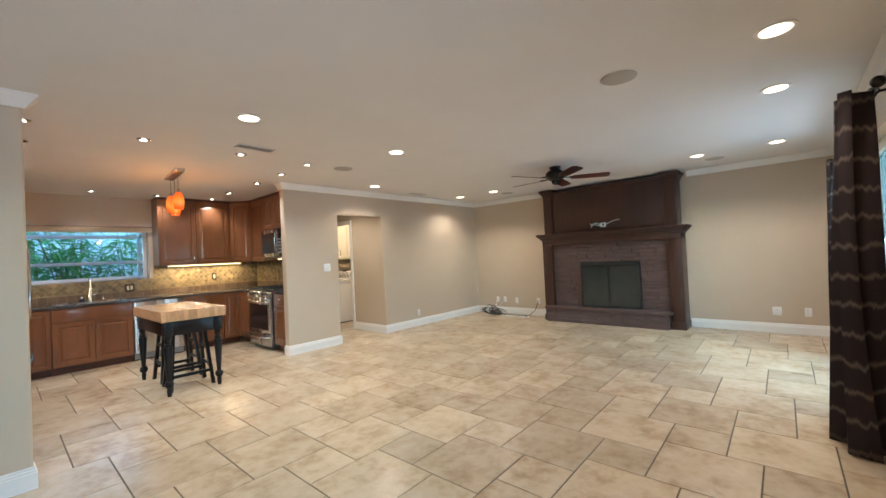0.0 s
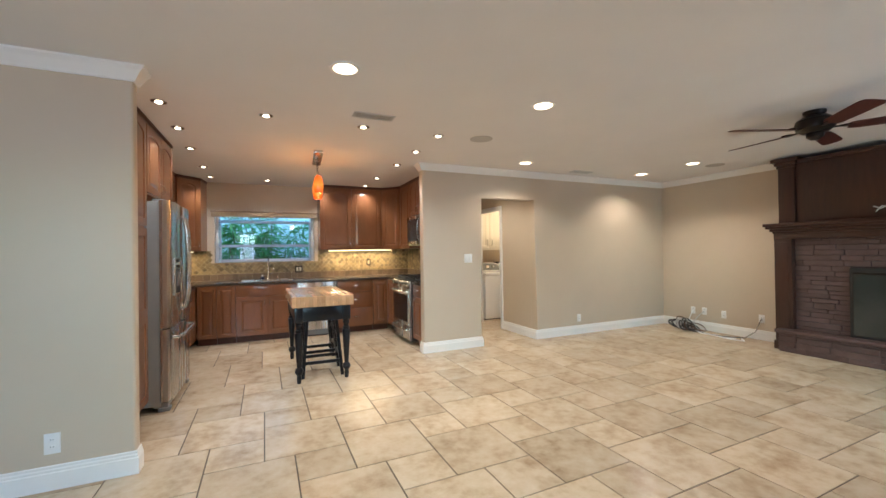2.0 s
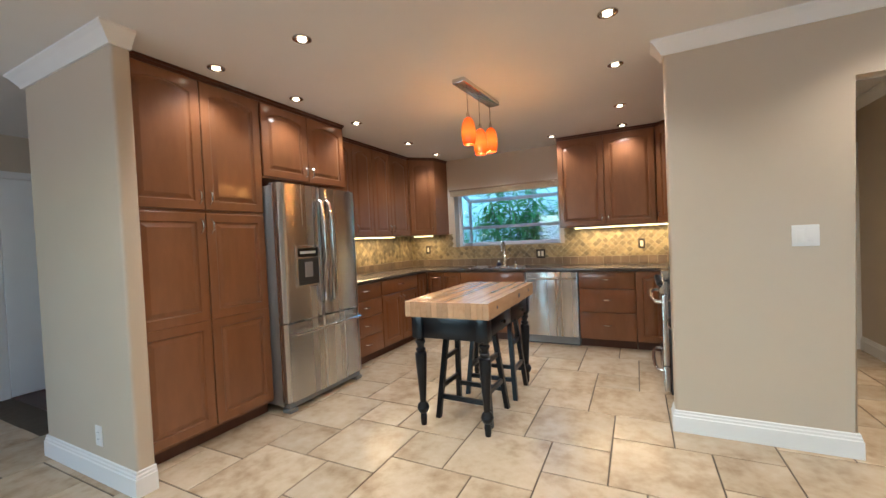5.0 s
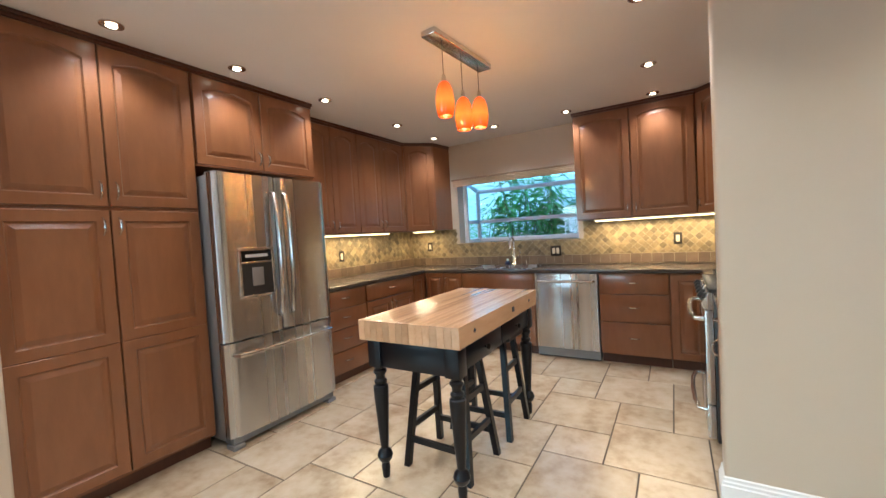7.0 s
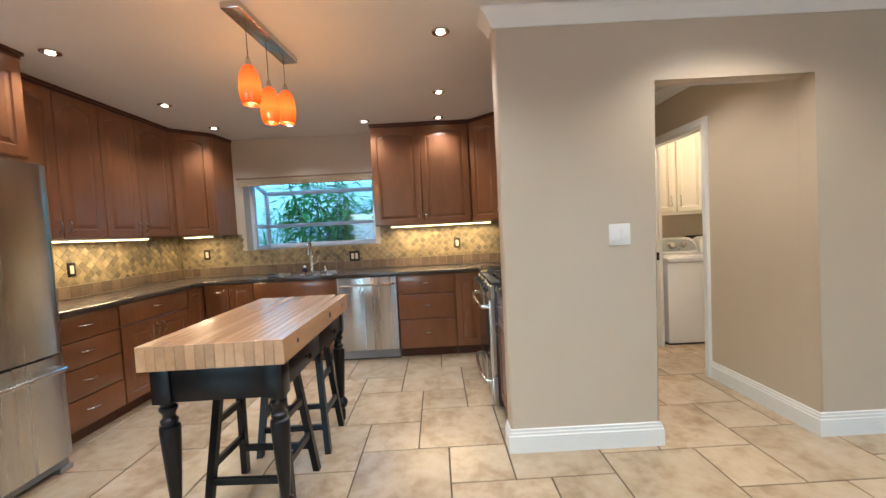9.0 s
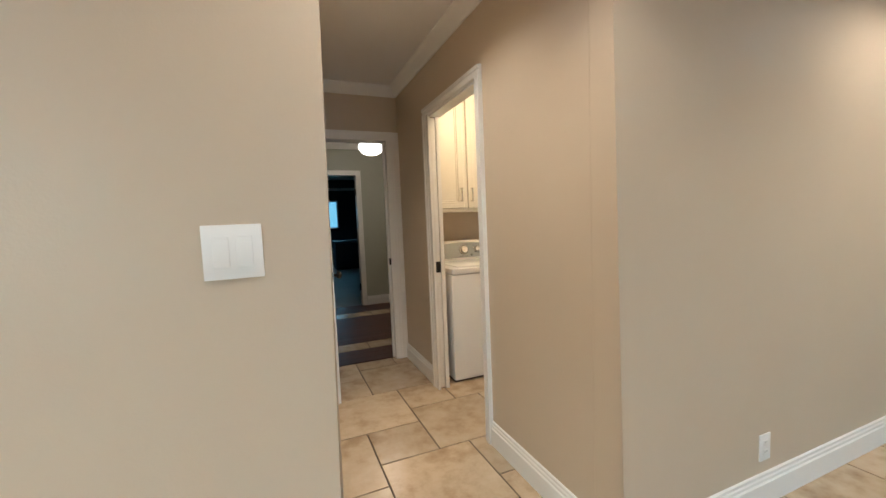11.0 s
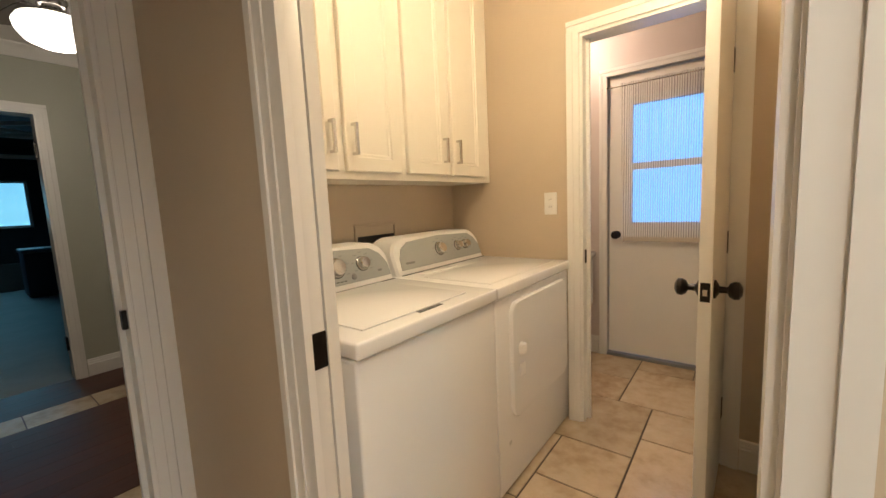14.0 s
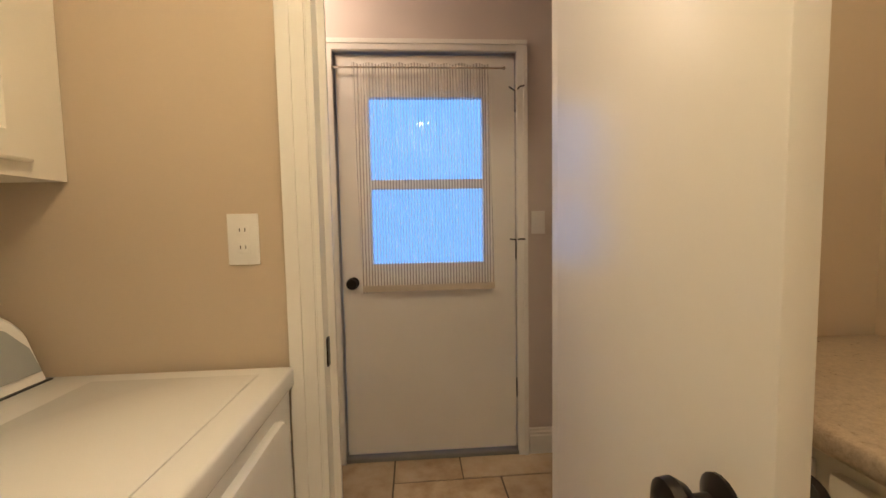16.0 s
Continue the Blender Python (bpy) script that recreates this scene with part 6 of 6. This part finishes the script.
    bx(bm, xs[0], xs[1], 0.5085 + 0.35 * zz, 0.5105 + 0.35 * zz, zt + zz - 0.006, zt + zz + 0.006)
    part("badge", bm, STEEL_DARK, pn_)
    if not dryer:
        bm = B()
        disc_y(bm, 0.105, 0.510 + 0.35 * 0.045, zt + 0.045, [(0.013, 0), (0.013, 0.004), (0.010, 0.006), (0.001, 0.0065)], 16, 0, -0.94, 0.33)
        part("start_button", bm, STEEL_DARK, pn_)
        for k in range(5):
            bm = B()
            x = -0.02 + 0.018 * k
            bx(bm, x, x + 0.012, 0.5085 + 0.35 * 0.035, 0.5105 + 0.35 * 0.035, zt + 0.033, zt + 0.037)
            part("print_mark", bm, DARK_PLASTIC, pn_)
    return root


machine("washing_machine", "white top-loading washing machine with a silver control panel", 4.990, 0.667, False)
machine("tumble_dryer", "white front-door tumble dryer with a silver control panel", 5.706, 0.752, True)
hb = thing("washer_supply_box", "recessed water supply box with hoses behind the washing machine", "supply box", (5.43, 7.878, 1.03))
bm = B()
for q in ((-0.14, 0.14, -0.10, -0.085), (-0.14, 0.14, 0.085, 0.10), (-0.14, -0.125, -0.085, 0.085), (0.125, 0.14, -0.085, 0.085)):
    bx(bm, q[0], q[1], -0.008, 0.0, q[2], q[3], 0.002)
part("frame", bm, WALL, hb)
# flat dark plate stands in for the shade inside the recess
bm = B()
bx(bm, -0.125, 0.125, -0.003, 0.0, -0.085, 0.04)
part("back", bm, DARK_PLASTIC, hb)
bm = B()
tube(bm, [(-0.05, -0.02, 0.0), (-0.05, -0.06, -0.02), (-0.06, -0.08, -0.10), (-0.06, -0.08, -0.18)], 0.011, 8)
part("hose", bm, DARK_PLASTIC, hb)
# fitting made up for the added vestibule lamp, out of view
vj = thing("ceiling_lamp", "unseen flush ceiling lamp added to brighten the vestibule", "ceiling lamp", (6.75, 7.45, CEIL))
bm = B()
lathe(bm, [(0.002, -0.075), (0.06, -0.066), (0.09, -0.042), (0.10, -0.012)], seg=24)
part("glass_shade", bm, DOMEGLOW, vj)
bm = B()
lathe(bm, [(0.11, -0.014), (0.11, -0.001)], seg=24)
part("base", bm, CHROME, vj)
lj = thing("ceiling_lamp", "plain flush ceiling lamp in the laundry room", "ceiling lamp", (5.20, 6.75, CEIL))
bm = B()
lathe(bm, [(0.002, -0.085), (0.07, -0.075), (0.11, -0.045), (0.12, -0.012)], seg=24)
part("glass_shade", bm, DOMEGLOW, lj)
bm = B()
lathe(bm, [(0.13, -0.014), (0.13, -0.001)], seg=24)
part("base", bm, CHROME, lj)
br = thing("shelf_bracket", "small dark metal bracket on the laundry wall", "bracket", (6.10, 5.975, 2.03))
bm = B()
bx(bm, -0.012, -0.001, -0.012, 0.012, -0.05, 0.05, 0.002)
part("plate", bm, BRONZE, br)
bm = B()
tube(bm, [(-0.006, 0, -0.02), (-0.05, -0.01, -0.03), (-0.07, -0.015, -0.02)], 0.006, 8)
part("arm", bm, BRONZE, br)
bm = B()
bx(bm, 5.30, 6.030, 5.6285, 5.640, 1.264, 1.277, 0.002)
tagged(new("wall_cleat", mesh_of("wall_cleat", bm, WALL, True)), "thin painted wood cleat on the laundry wall", "cleat")
ad_ = thing("power_adapter", "black plug-in power adapter hanging on its cord from the cleat", "adapter", (5.805, 5.628, 1.139))
bm = B()
bx(bm, -0.027, 0.027, 0.002, 0.030, -0.028, 0.028, 0.005)
part("case", bm, DARK_PLASTIC, ad_)
bm = B()
bx(bm, 0.006, 0.020, 0.0305, 0.0312, -0.014, 0.008)
part("rating_label", bm, GREY_PLASTIC, ad_)
bm = B()
tube(bm, [(0, 0.012, 0.026), (0.006, 0.010, 0.05), (-0.004, 0.012, 0.085), (0.0, 0.014, 0.134)], 0.003, 6)
part("cord", bm, DARK_PLASTIC, ad_)
toi = thing("toilet", "white ceramic toilet in the vestibule", "toilet", (6.89, 7.52, 0))
bm = B()
lathe(bm, [(0.11, 0), (0.10, 0.10), (0.12, 0.22), (0.19, 0.36), (0.20, 0.40), (0.17, 0.41)], -0.28, 0, 0, 24)
part("bowl", bm, WHITE_ENAMEL, toi)
bm = B()
lathe(bm, [(0.20, 0.412), (0.205, 0.425), (0.19, 0.44), (0.05, 0.445)], -0.28, 0, 0, 24)
part("seat", bm, WHITE_ENAMEL, toi)
bm = B()
bx(bm, 0.0, 0.20, -0.22, 0.22, 0.38, 0.76, 0.03, 4)
tk = part("tank", bm, WHITE_ENAMEL, toi)
bm = B()
bx(bm, -0.012, 0.21, -0.235, 0.235, 0.762, 0.80, 0.012, 3)
part("tank_lid", bm, WHITE_ENAMEL, tk)
bm = B()
bx(bm, 0.0, 0.12, -0.12, 0.12, 0.0, 0.38, 0.02)
part("pedestal", bm, WHITE_ENAMEL, toi)

# ---- bedroom and garage seen through the doors ----
al = thing("alarm_keypad", "white alarm keypad on the grey-green wall", "keypad", (3.592, 10.42, 1.305))
bm = B()
bx(bm, -0.105, 0.105, -0.03, -0.001, -0.048, 0.048, 0.006)
part("case", bm, WHITE_PLASTIC, al)
bm = B()
bx(bm, 0.04, 0.10, -0.0325, -0.0305, -0.035, 0.035)
part("keys", bm, GREY_PLASTIC, al)
for h in (0.28, 1.73):
    bm = B()
    bx(bm, 4.562, 4.5755, 10.46, 10.505, h - 0.05, h + 0.05)
    tagged(new("hinge_leaf", mesh_of("hinge_leaf", bm, BRONZE)), "dark hinge on the garage door jamb", "hinge", "garage door hinges", "structure")
gw = tagged(thing("window_2", "garage window with a closed pale blind", "window", (4.415, 17.02, 1.56)), kind="structure")
bm = B()
for q in ((-0.75, -0.705, -0.43, 0.43), (0.705, 0.75, -0.43, 0.43), (-0.705, 0.705, -0.43, -0.385), (-0.705, 0.705, 0.385, 0.43)):
    bx(bm, q[0], q[1], -0.05, 0.05, q[2], q[3])
part("window_frame", bm, VINYL, gw)
bm = B()
bx(bm, -0.705, 0.705, -0.006, 0.006, -0.0122, 0.0122)
me = mesh_of("slat", bm, BLINDGLOW)
for k in range(30):
    s = new("slat", me)
    s.parent, s.location = gw, (0, 0, -0.3715 + 0.0256 * k)
track = thing("garage_door_track", "pale steel garage door track and cross braces", "garage track", (4.35, 12.6, 0))
for pts in ([(-1.4, 1.2, 2.06), (2.4, 1.2, 2.06)], [(-0.9, 0.8, 2.28), (0.9, 0.8, 2.46)], [(0.9, 0.9, 2.28), (-0.9, 0.9, 2.46)], [(-1.4, 0.85, 2.27), (2.4, 0.85, 2.27)]):
    bm = B()
    tube(bm, pts, 0.028, 6)
    part("rail", bm, GREY_PLASTIC, track)
bm = B()
bx(bm, -0.02, 0.10, 1.12, 1.20, 2.02, 2.14, 0.01)
part("opener_bracket", bm, IRON, track)
gb = thing("storage_box", "dark blue storage chest in the garage", "chest", (5.29, 15.85, 0))
bm = B()
bx(bm, -0.45, 0.45, -0.3, 0.3, 0.0, 0.72, 0.02)
part("body", bm, mat("blue_chest", (0.02, 0.03, 0.06), None, 5, 0.5), gb)
bm = B()
bx(bm, -0.47, 0.47, -0.32, 0.32, 0.72, 0.79, 0.02)
part("lid", bm, mat("blue_grey_lid", (0.10, 0.16, 0.20), None, 5, 0.5), gb)
bm = B()
bx(bm, 2.92, 7.18, 16.92, 17.0, -0.01, 0.49)
struct("plinth_garage", bm, mat("pale_plinth", (0.22, 0.20, 0.18), None, 5, 0.8), "pale low concrete plinth along the garage wall", "plinth")
# lamp added before the garage blind for the daylight it lets in
area((4.415, 16.85, 1.56), (4.415, 14.0, 0.2), 1.4, 0.8, 6, (0.25, 0.72, 1.0))
bm = B()
bx(bm, 8.9, 8.95, 3.5, 10.2, -0.2, 4.0)
struct("backdrop_sky", bm, SKYGLOW, "plain pale blue sky beyond the outer door", "backdrop")
bm = B()
for q in ((-1.9, -1.83, 0.9, 2.06), (0.43, 0.5, 0.9, 2.06), (-0.74, -0.66, 0.9, 2.06), (-1.83, 0.43, 0.9, 0.97), (-1.83, 0.43, 1.99, 2.06)):
    bx(bm, q[0], q[1], -0.60, -0.54, q[2], q[3])
struct("window_3", bm, VINYL, "white window frame in the living room wall", "window")

# ---- garden plants outside the window ----


def bamboo(x, y, h, seed, spread=0.5, stems=9, leaves=46, lean=0.0, wide=1.0):
    rnd = random.Random(seed)
    root = thing("garden_bamboo", "leafy green bamboo clump against the garden wall", "plant", (x, y, -0.21), "garden bamboo")
    lv = B()
    for k in range(stems):
        a = rnd.uniform(0, 2 * math.pi)
        bx0, by0 = 0.16 * math.cos(a), 0.16 * math.sin(a)
        tx, ty = bx0 + spread * math.cos(a) * rnd.uniform(0.5, 1) + lean, by0 + spread * math.sin(a) * 0.5 * rnd.uniform(0.5, 1)
        hh = h * rnd.uniform(0.75, 1.0)
        pts = [Vector((bx0 + (tx - bx0) * s ** 2, by0 + (ty - by0) * s ** 2, hh * (s - 0.12 * s ** 3))) for s in (0, 0.25, 0.5, 0.75, 1.0)]
        bm = B()
        tube(bm, pts, [0.012, 0.011, 0.009, 0.006, 0.003], 6)
        part("stem", bm, STEM, root)
        for j in range(leaves):
            s = rnd.uniform(0.25, 1.0)
            i = min(3, int(s * 4))
            p = pts[i].lerp(pts[i + 1], s * 4 - i)
            yaw, pit = rnd.uniform(0, 2 * math.pi), rnd.uniform(-0.9, 0.5)
            dr_ = Vector((math.cos(yaw) * math.cos(pit), math.sin(yaw) * math.cos(pit), math.sin(pit)))
            sd_ = dr_.cross(Vector((rnd.uniform(-0.4, 0.4), rnd.uniform(-0.4, 0.4), 1))).normalized()
            o = p + dr_ * rnd.uniform(0.0, 0.16)
            ln, wd_ = rnd.uniform(0.15, 0.30), wide * rnd.uniform(0.010, 0.018)
            q = [o, o + dr_ * ln * 0.35 + sd_ * wd_, o + dr_ * ln - Vector((0, 0, ln * 0.22)), o + dr_ * ln * 0.35 - sd_ * wd_]
            vs = [lv.verts.new(v) for v in q]
            lv.faces.new((vs[0], vs[1], vs[2]))
            lv.faces.new((vs[0], vs[2], vs[3]))
    me = mesh_of("foliage", lv, LEAF)
    ob = new("foliage", me)
    ob.parent = root


bamboo(0.55, 9.3, 2.95, 1, 0.6, 12, 52, wide=1.5)
bamboo(0.95, 9.4, 3.1, 2, 0.6, 12, 62, wide=1.4)
bamboo(1.75, 9.5, 2.9, 3, 0.6, 10, 24)
bamboo(0.15, 9.7, 2.8, 8, 0.6, 10, 42, wide=1.3)
bamboo(-0.6, 9.9, 2.4, 4, 0.6, 9, 40)
bamboo(2.3, 9.8, 2.6, 5, 0.5, 8, 26)
bamboo(-1.6, 10.1, 2.0, 6, 0.6, 8, 36)

# ---- pieces: backsplash tiles, ledge stones, floor planks and tiles ----
bm = B()
bx(bm, -0.600, 0.11, 7.790, 7.7995, TOP, 1.36)
bx(bm, 0.11, 1.712, 7.790, 7.7995, TOP, 1.168)
bx(bm, 1.712, 3.36, 7.790, 7.7995, TOP, 1.40)
bs = struct("backsplash_back", bm, MORTAR, "backsplash of diamond-set brown slate tiles", "backsplash")
bm = B()
bx(bm, -0.5995, -0.590, 5.60, 7.790, TOP, 1.36)
bsl = struct("backsplash_left", bm, MORTAR, "backsplash of diamond-set brown slate tiles", "backsplash")
bm = B()
bx(bm, 3.350, 3.3595, 5.54, 7.790, TOP, 1.40)
bsr = struct("backsplash_right", bm, MORTAR, "backsplash of diamond-set brown slate tiles", "backsplash")
TS = 0.054
SQ = 0.098
ROW0 = TOP + 0.004


def plate(pts, f, d0, d1, inset=0.003, bm=None):
    """One tile: a polygon on a wall, lifted and slightly chamfered."""
    cx, cy = sum(p[0] for p in pts) / len(pts), sum(p[1] for p in pts) / len(pts)
    bm = bm or B()
    k = 1 - inset / max(0.01, max(math.hypot(p[0] - cx, p[1] - cy) for p in pts))
    rings(bm, [[f(x, d0, z) for x, z in pts], [f(x, d1 - 0.0015, z) for x, z in pts], [f(cx + (x - cx) * k, d1, cy + (z - cy) * k) for x, z in pts]], cap0=False)
    return bm


def clip(pts, axis, v, keep_less):
    out = []
    for p, q in zip(pts, pts[1:] + pts[:1]):
        a, b_ = (p[axis] <= v) == keep_less, (q[axis] <= v) == keep_less
        if a:
            out.append(p)
        if a != b_:
            t = (v - p[axis]) / (q[axis] - p[axis])
            out.append((p[0] + (q[0] - p[0]) * t, p[1] + (q[1] - p[1]) * t))
    return out


def lay_backsplash(parent, f, a0, a1, top, mid):
    """top: the upper edge at a place along the wall; mid: where the tiles are laid as pieces of their own."""
    g = 0.003
    n = int((a1 - a0) / SQ)
    w = (a1 - a0) / n
    for i in range(n):
        bm = plate([(g / 2, 0), (w - g / 2, 0), (w - g / 2, SQ - g), (g / 2, SQ - g)], lambda x, d, z, i=i: f(a0 + w * i + x, d, ROW0 + z), 0, 0.004)
        o = new("tile", mesh_of("tile", bm, SLATE2))
        o.parent = parent
    z0 = ROW0 + SQ
    r = TS * math.sqrt(2)
    half = r / 2 - g * 0.7
    laid = []
    j = 0
    while z0 + j * r / 2 < 1.42:
        zc = z0 + j * r / 2
        x = a0 + (r / 2 if j % 2 else 0)
        while x < a1 + r / 2:
            pts = [(x - half, zc), (x, zc - half), (x + half, zc), (x, zc + half)]
            t = top(x)
            for ax, v, less in ((0, a0 + 0.001, False), (0, a1 - 0.001, True), (1, z0 + 0.001, False), (1, t, True)):
                if pts:
                    pts = clip(pts, ax, v, less)
            if len(pts) >= 3:
                area_ = abs(sum(p[0] * q[1] - q[0] * p[1] for p, q in zip(pts, pts[1:] + pts[:1]))) / 2
                if area_ > 0.0003:
                    laid.append((abs(x - mid), pts, 0.0035 + 0.0015 * ((j * 7 + int(x * 100)) % 3) / 2))
            x += r
        j += 1
    laid.sort(key=lambda q: q[0])
    for _, pts, d in laid[:280]:
        o = new("tile", mesh_of("tile", plate(pts, f, 0, d), SLATE))
        o.parent = parent
    rest = B()
    for _, pts, d in laid[280:]:
        plate(pts, f, 0, d, bm=rest)
    if laid[280:]:
        tagged(part("outer_tiles", rest, SLATE, parent, smooth=False), kind="stuff")


lay_backsplash(bs, lambda a, d, h: (a, 7.790 - d, h), -0.588, 3.348, lambda x: 1.358 if x < 0.10 or 1.72 < x < 3.0 else (1.165 if x < 1.72 else 1.395), 2.3)
lay_backsplash(bsl, lambda a, d, h: (-0.590 + d, a, h), 5.605, 7.785, lambda x: 1.358, 6.4)
lay_backsplash(bsr, lambda a, d, h: (3.350 - d, a, h), 5.545, 7.785, lambda x: 1.395, 6.6)

# ledge stones of the fireplace


def ledge(x_face, y0, y1, z0, z1, holes, seed, parent, name="stone"):
    rnd = random.Random(seed)
    z = z0
    while z < z1 - 0.01:
        h = min(rnd.uniform(0.038, 0.075), z1 - z)
        if z1 - z - h < 0.02:
            h = z1 - z
        y = y0
        while y < y1 - 0.005:
            w = min(rnd.uniform(0.14, 0.42), y1 - y)
            if y1 - y - w < 0.06:
                w = y1 - y
            spans = [(y, y + w)]
            for ha, hb_, hz0, hz1 in holes:
                if z < hz1 and z + h > hz0:
                    nxt = []
                    for a, b_ in spans:
                        if b_ <= ha or a >= hb_:
                            nxt.append((a, b_))
                        else:
                            if a < ha - 0.02:
                                nxt.append((a, ha))
                            if b_ > hb_ + 0.02:
                                nxt.append((hb_, b_))
                    spans = nxt
            for a, b_ in spans:
                bm = B()
                p = rnd.uniform(0.008, 0.020)
                bx(bm, x_face - p, x_face + 0.012, a + 0.002, b_ - 0.002, z + 0.002, z + h - 0.002, 0.005, 1)
                for v in bm.verts:
                    if v.co.x < x_face:
                        v.co.x += rnd.uniform(-0.004, 0.004)
                        v.co.z += rnd.uniform(-0.002, 0.002)
                part(name, bm, STONE, parent, smooth=False)
            y += w
        z += h


ledge(-0.285, -0.955, 0.955, 0.276, 1.398, [(-0.535, 0.445, 0.2, 1.055)], 3, fp)
ledge(-0.46, -0.945, 1.06, 0.002, 0.233, [], 5, fp)

# bedroom floor: dark planks and two tile bands
rnd = random.Random(11)
for y0, y1, n in ((7.955, 8.32, 3), (8.545, 9.715, 10), (9.975, 10.415, 3)):
    h = (y1 - y0) / n
    for k in range(n):
        x = 2.92 - rnd.uniform(0, 0.9)
        while x < 6.18:
            w = rnd.uniform(0.9, 1.5)
            a, b_ = max(x, 2.922), min(x + w, 6.178)
            if b_ - a > 0.05:
                bm = B()
                bx(bm, a + 0.0006, b_ - 0.0006, y0 + h * k + 0.0006, y0 + h * (k + 1) - 0.0006, -0.003, 0.0015, 0.0006, 1)
                part("plank", bm, WOODF, floor_bed, smooth=False)
            x += w
for y0, y1 in ((8.323, 8.542), (9.718, 9.972)):
    x = 2.93
    while x < 6.15:
        bm = B()
        bx(bm, x + 0.003, min(x + 0.327, 6.178), y0, y1, -0.003, 0.0015, 0.001, 1)
        part("tile", bm, TILE, floor_bed, smooth=False)
        x += 0.33

# passage floor of dark wood beside the kitchen's end wall
for k in range(11):
    bm = B()
    bx(bm, -2.64, -0.90, 3.95 + 0.12 * k + 0.0006, 4.07 + 0.12 * k - 0.0006, -0.004, 0.0035, 0.0006, 1)
    part("plank", bm, WOODF, floor, smooth=False)

# floor tiles: large and small squares in a pinwheel lay
TA, TB, SKEW = 0.512, 0.333, 0.010
big_me = mesh_of("tile", bx(B(), -TA / 2 + 0.0040, TA / 2 - 0.0040, -TA / 2 + 0.0040, TA / 2 - 0.0040, -0.006, 0.0, 0.0016, 1), TILE)
small_me = mesh_of("tile", bx(B(), -TB / 2 + 0.0040, TB / 2 - 0.0040, -TB / 2 + 0.0040, TB / 2 - 0.0040, -0.006, 0.0, 0.0016, 1), TILE)
laid = []
for i in range(-24, 25):
    for j in range(-24, 25):
        ox, oy = i * TA + j * TB, -i * TB + j * TA
        for u, v, s, me in ((ox + TA / 2, oy + TA / 2, TA, big_me), (ox + TB / 2, oy + TA + TB / 2, TB, small_me)):
            laid.append((2.073 + u - SKEW * v, 4.150 + v + SKEW * u, s, me))
rest = B()
near = []
for x, y, s, me in laid:
    h = s / 2
    if x + h < -2.6 or x - h > 7.24 or y + h < -0.45 or y - h > 7.94:
        continue
    if x - h < -0.85 and y + h > 3.95:
        continue
    if y + h > 7.945 or x - h < -2.64 or x + h > 7.28 or y - h < -0.60:
        x0, x1, y0, y1 = max(x - h, -2.64), min(x + h, 7.28), max(y - h, -0.60), min(y + h, 7.945)
        if x1 - x0 > 0.02 and y1 - y0 > 0.02:
            bx(rest, x0 + 0.0040, x1 - 0.0040, y0 + 0.0040, y1 - 0.0040, -0.006, 0.0)
        continue
    near.append((math.hypot(x - 2.6, (y - 3.6) * 0.8), x, y, s, me))
near.sort(key=lambda q: q[0])
for k, (_, x, y, s, me) in enumerate(near):
    if k < 300 or x > 4.4 and y > 5.6:
        o = new("tile", me)
        o.parent, o.location = floor, (x, y, 0)
        o.rotation_euler = (0, 0, SKEW + math.pi / 2 * (k % 4))
    else:
        bx(rest, x - s / 2 + 0.0040, x + s / 2 - 0.0040, y - s / 2 + 0.0040, y + s / 2 - 0.0040, -0.006, 0.0)
ob = part("outer_tiles", rest, TILE, floor, smooth=False)
tagged(ob, kind="stuff")
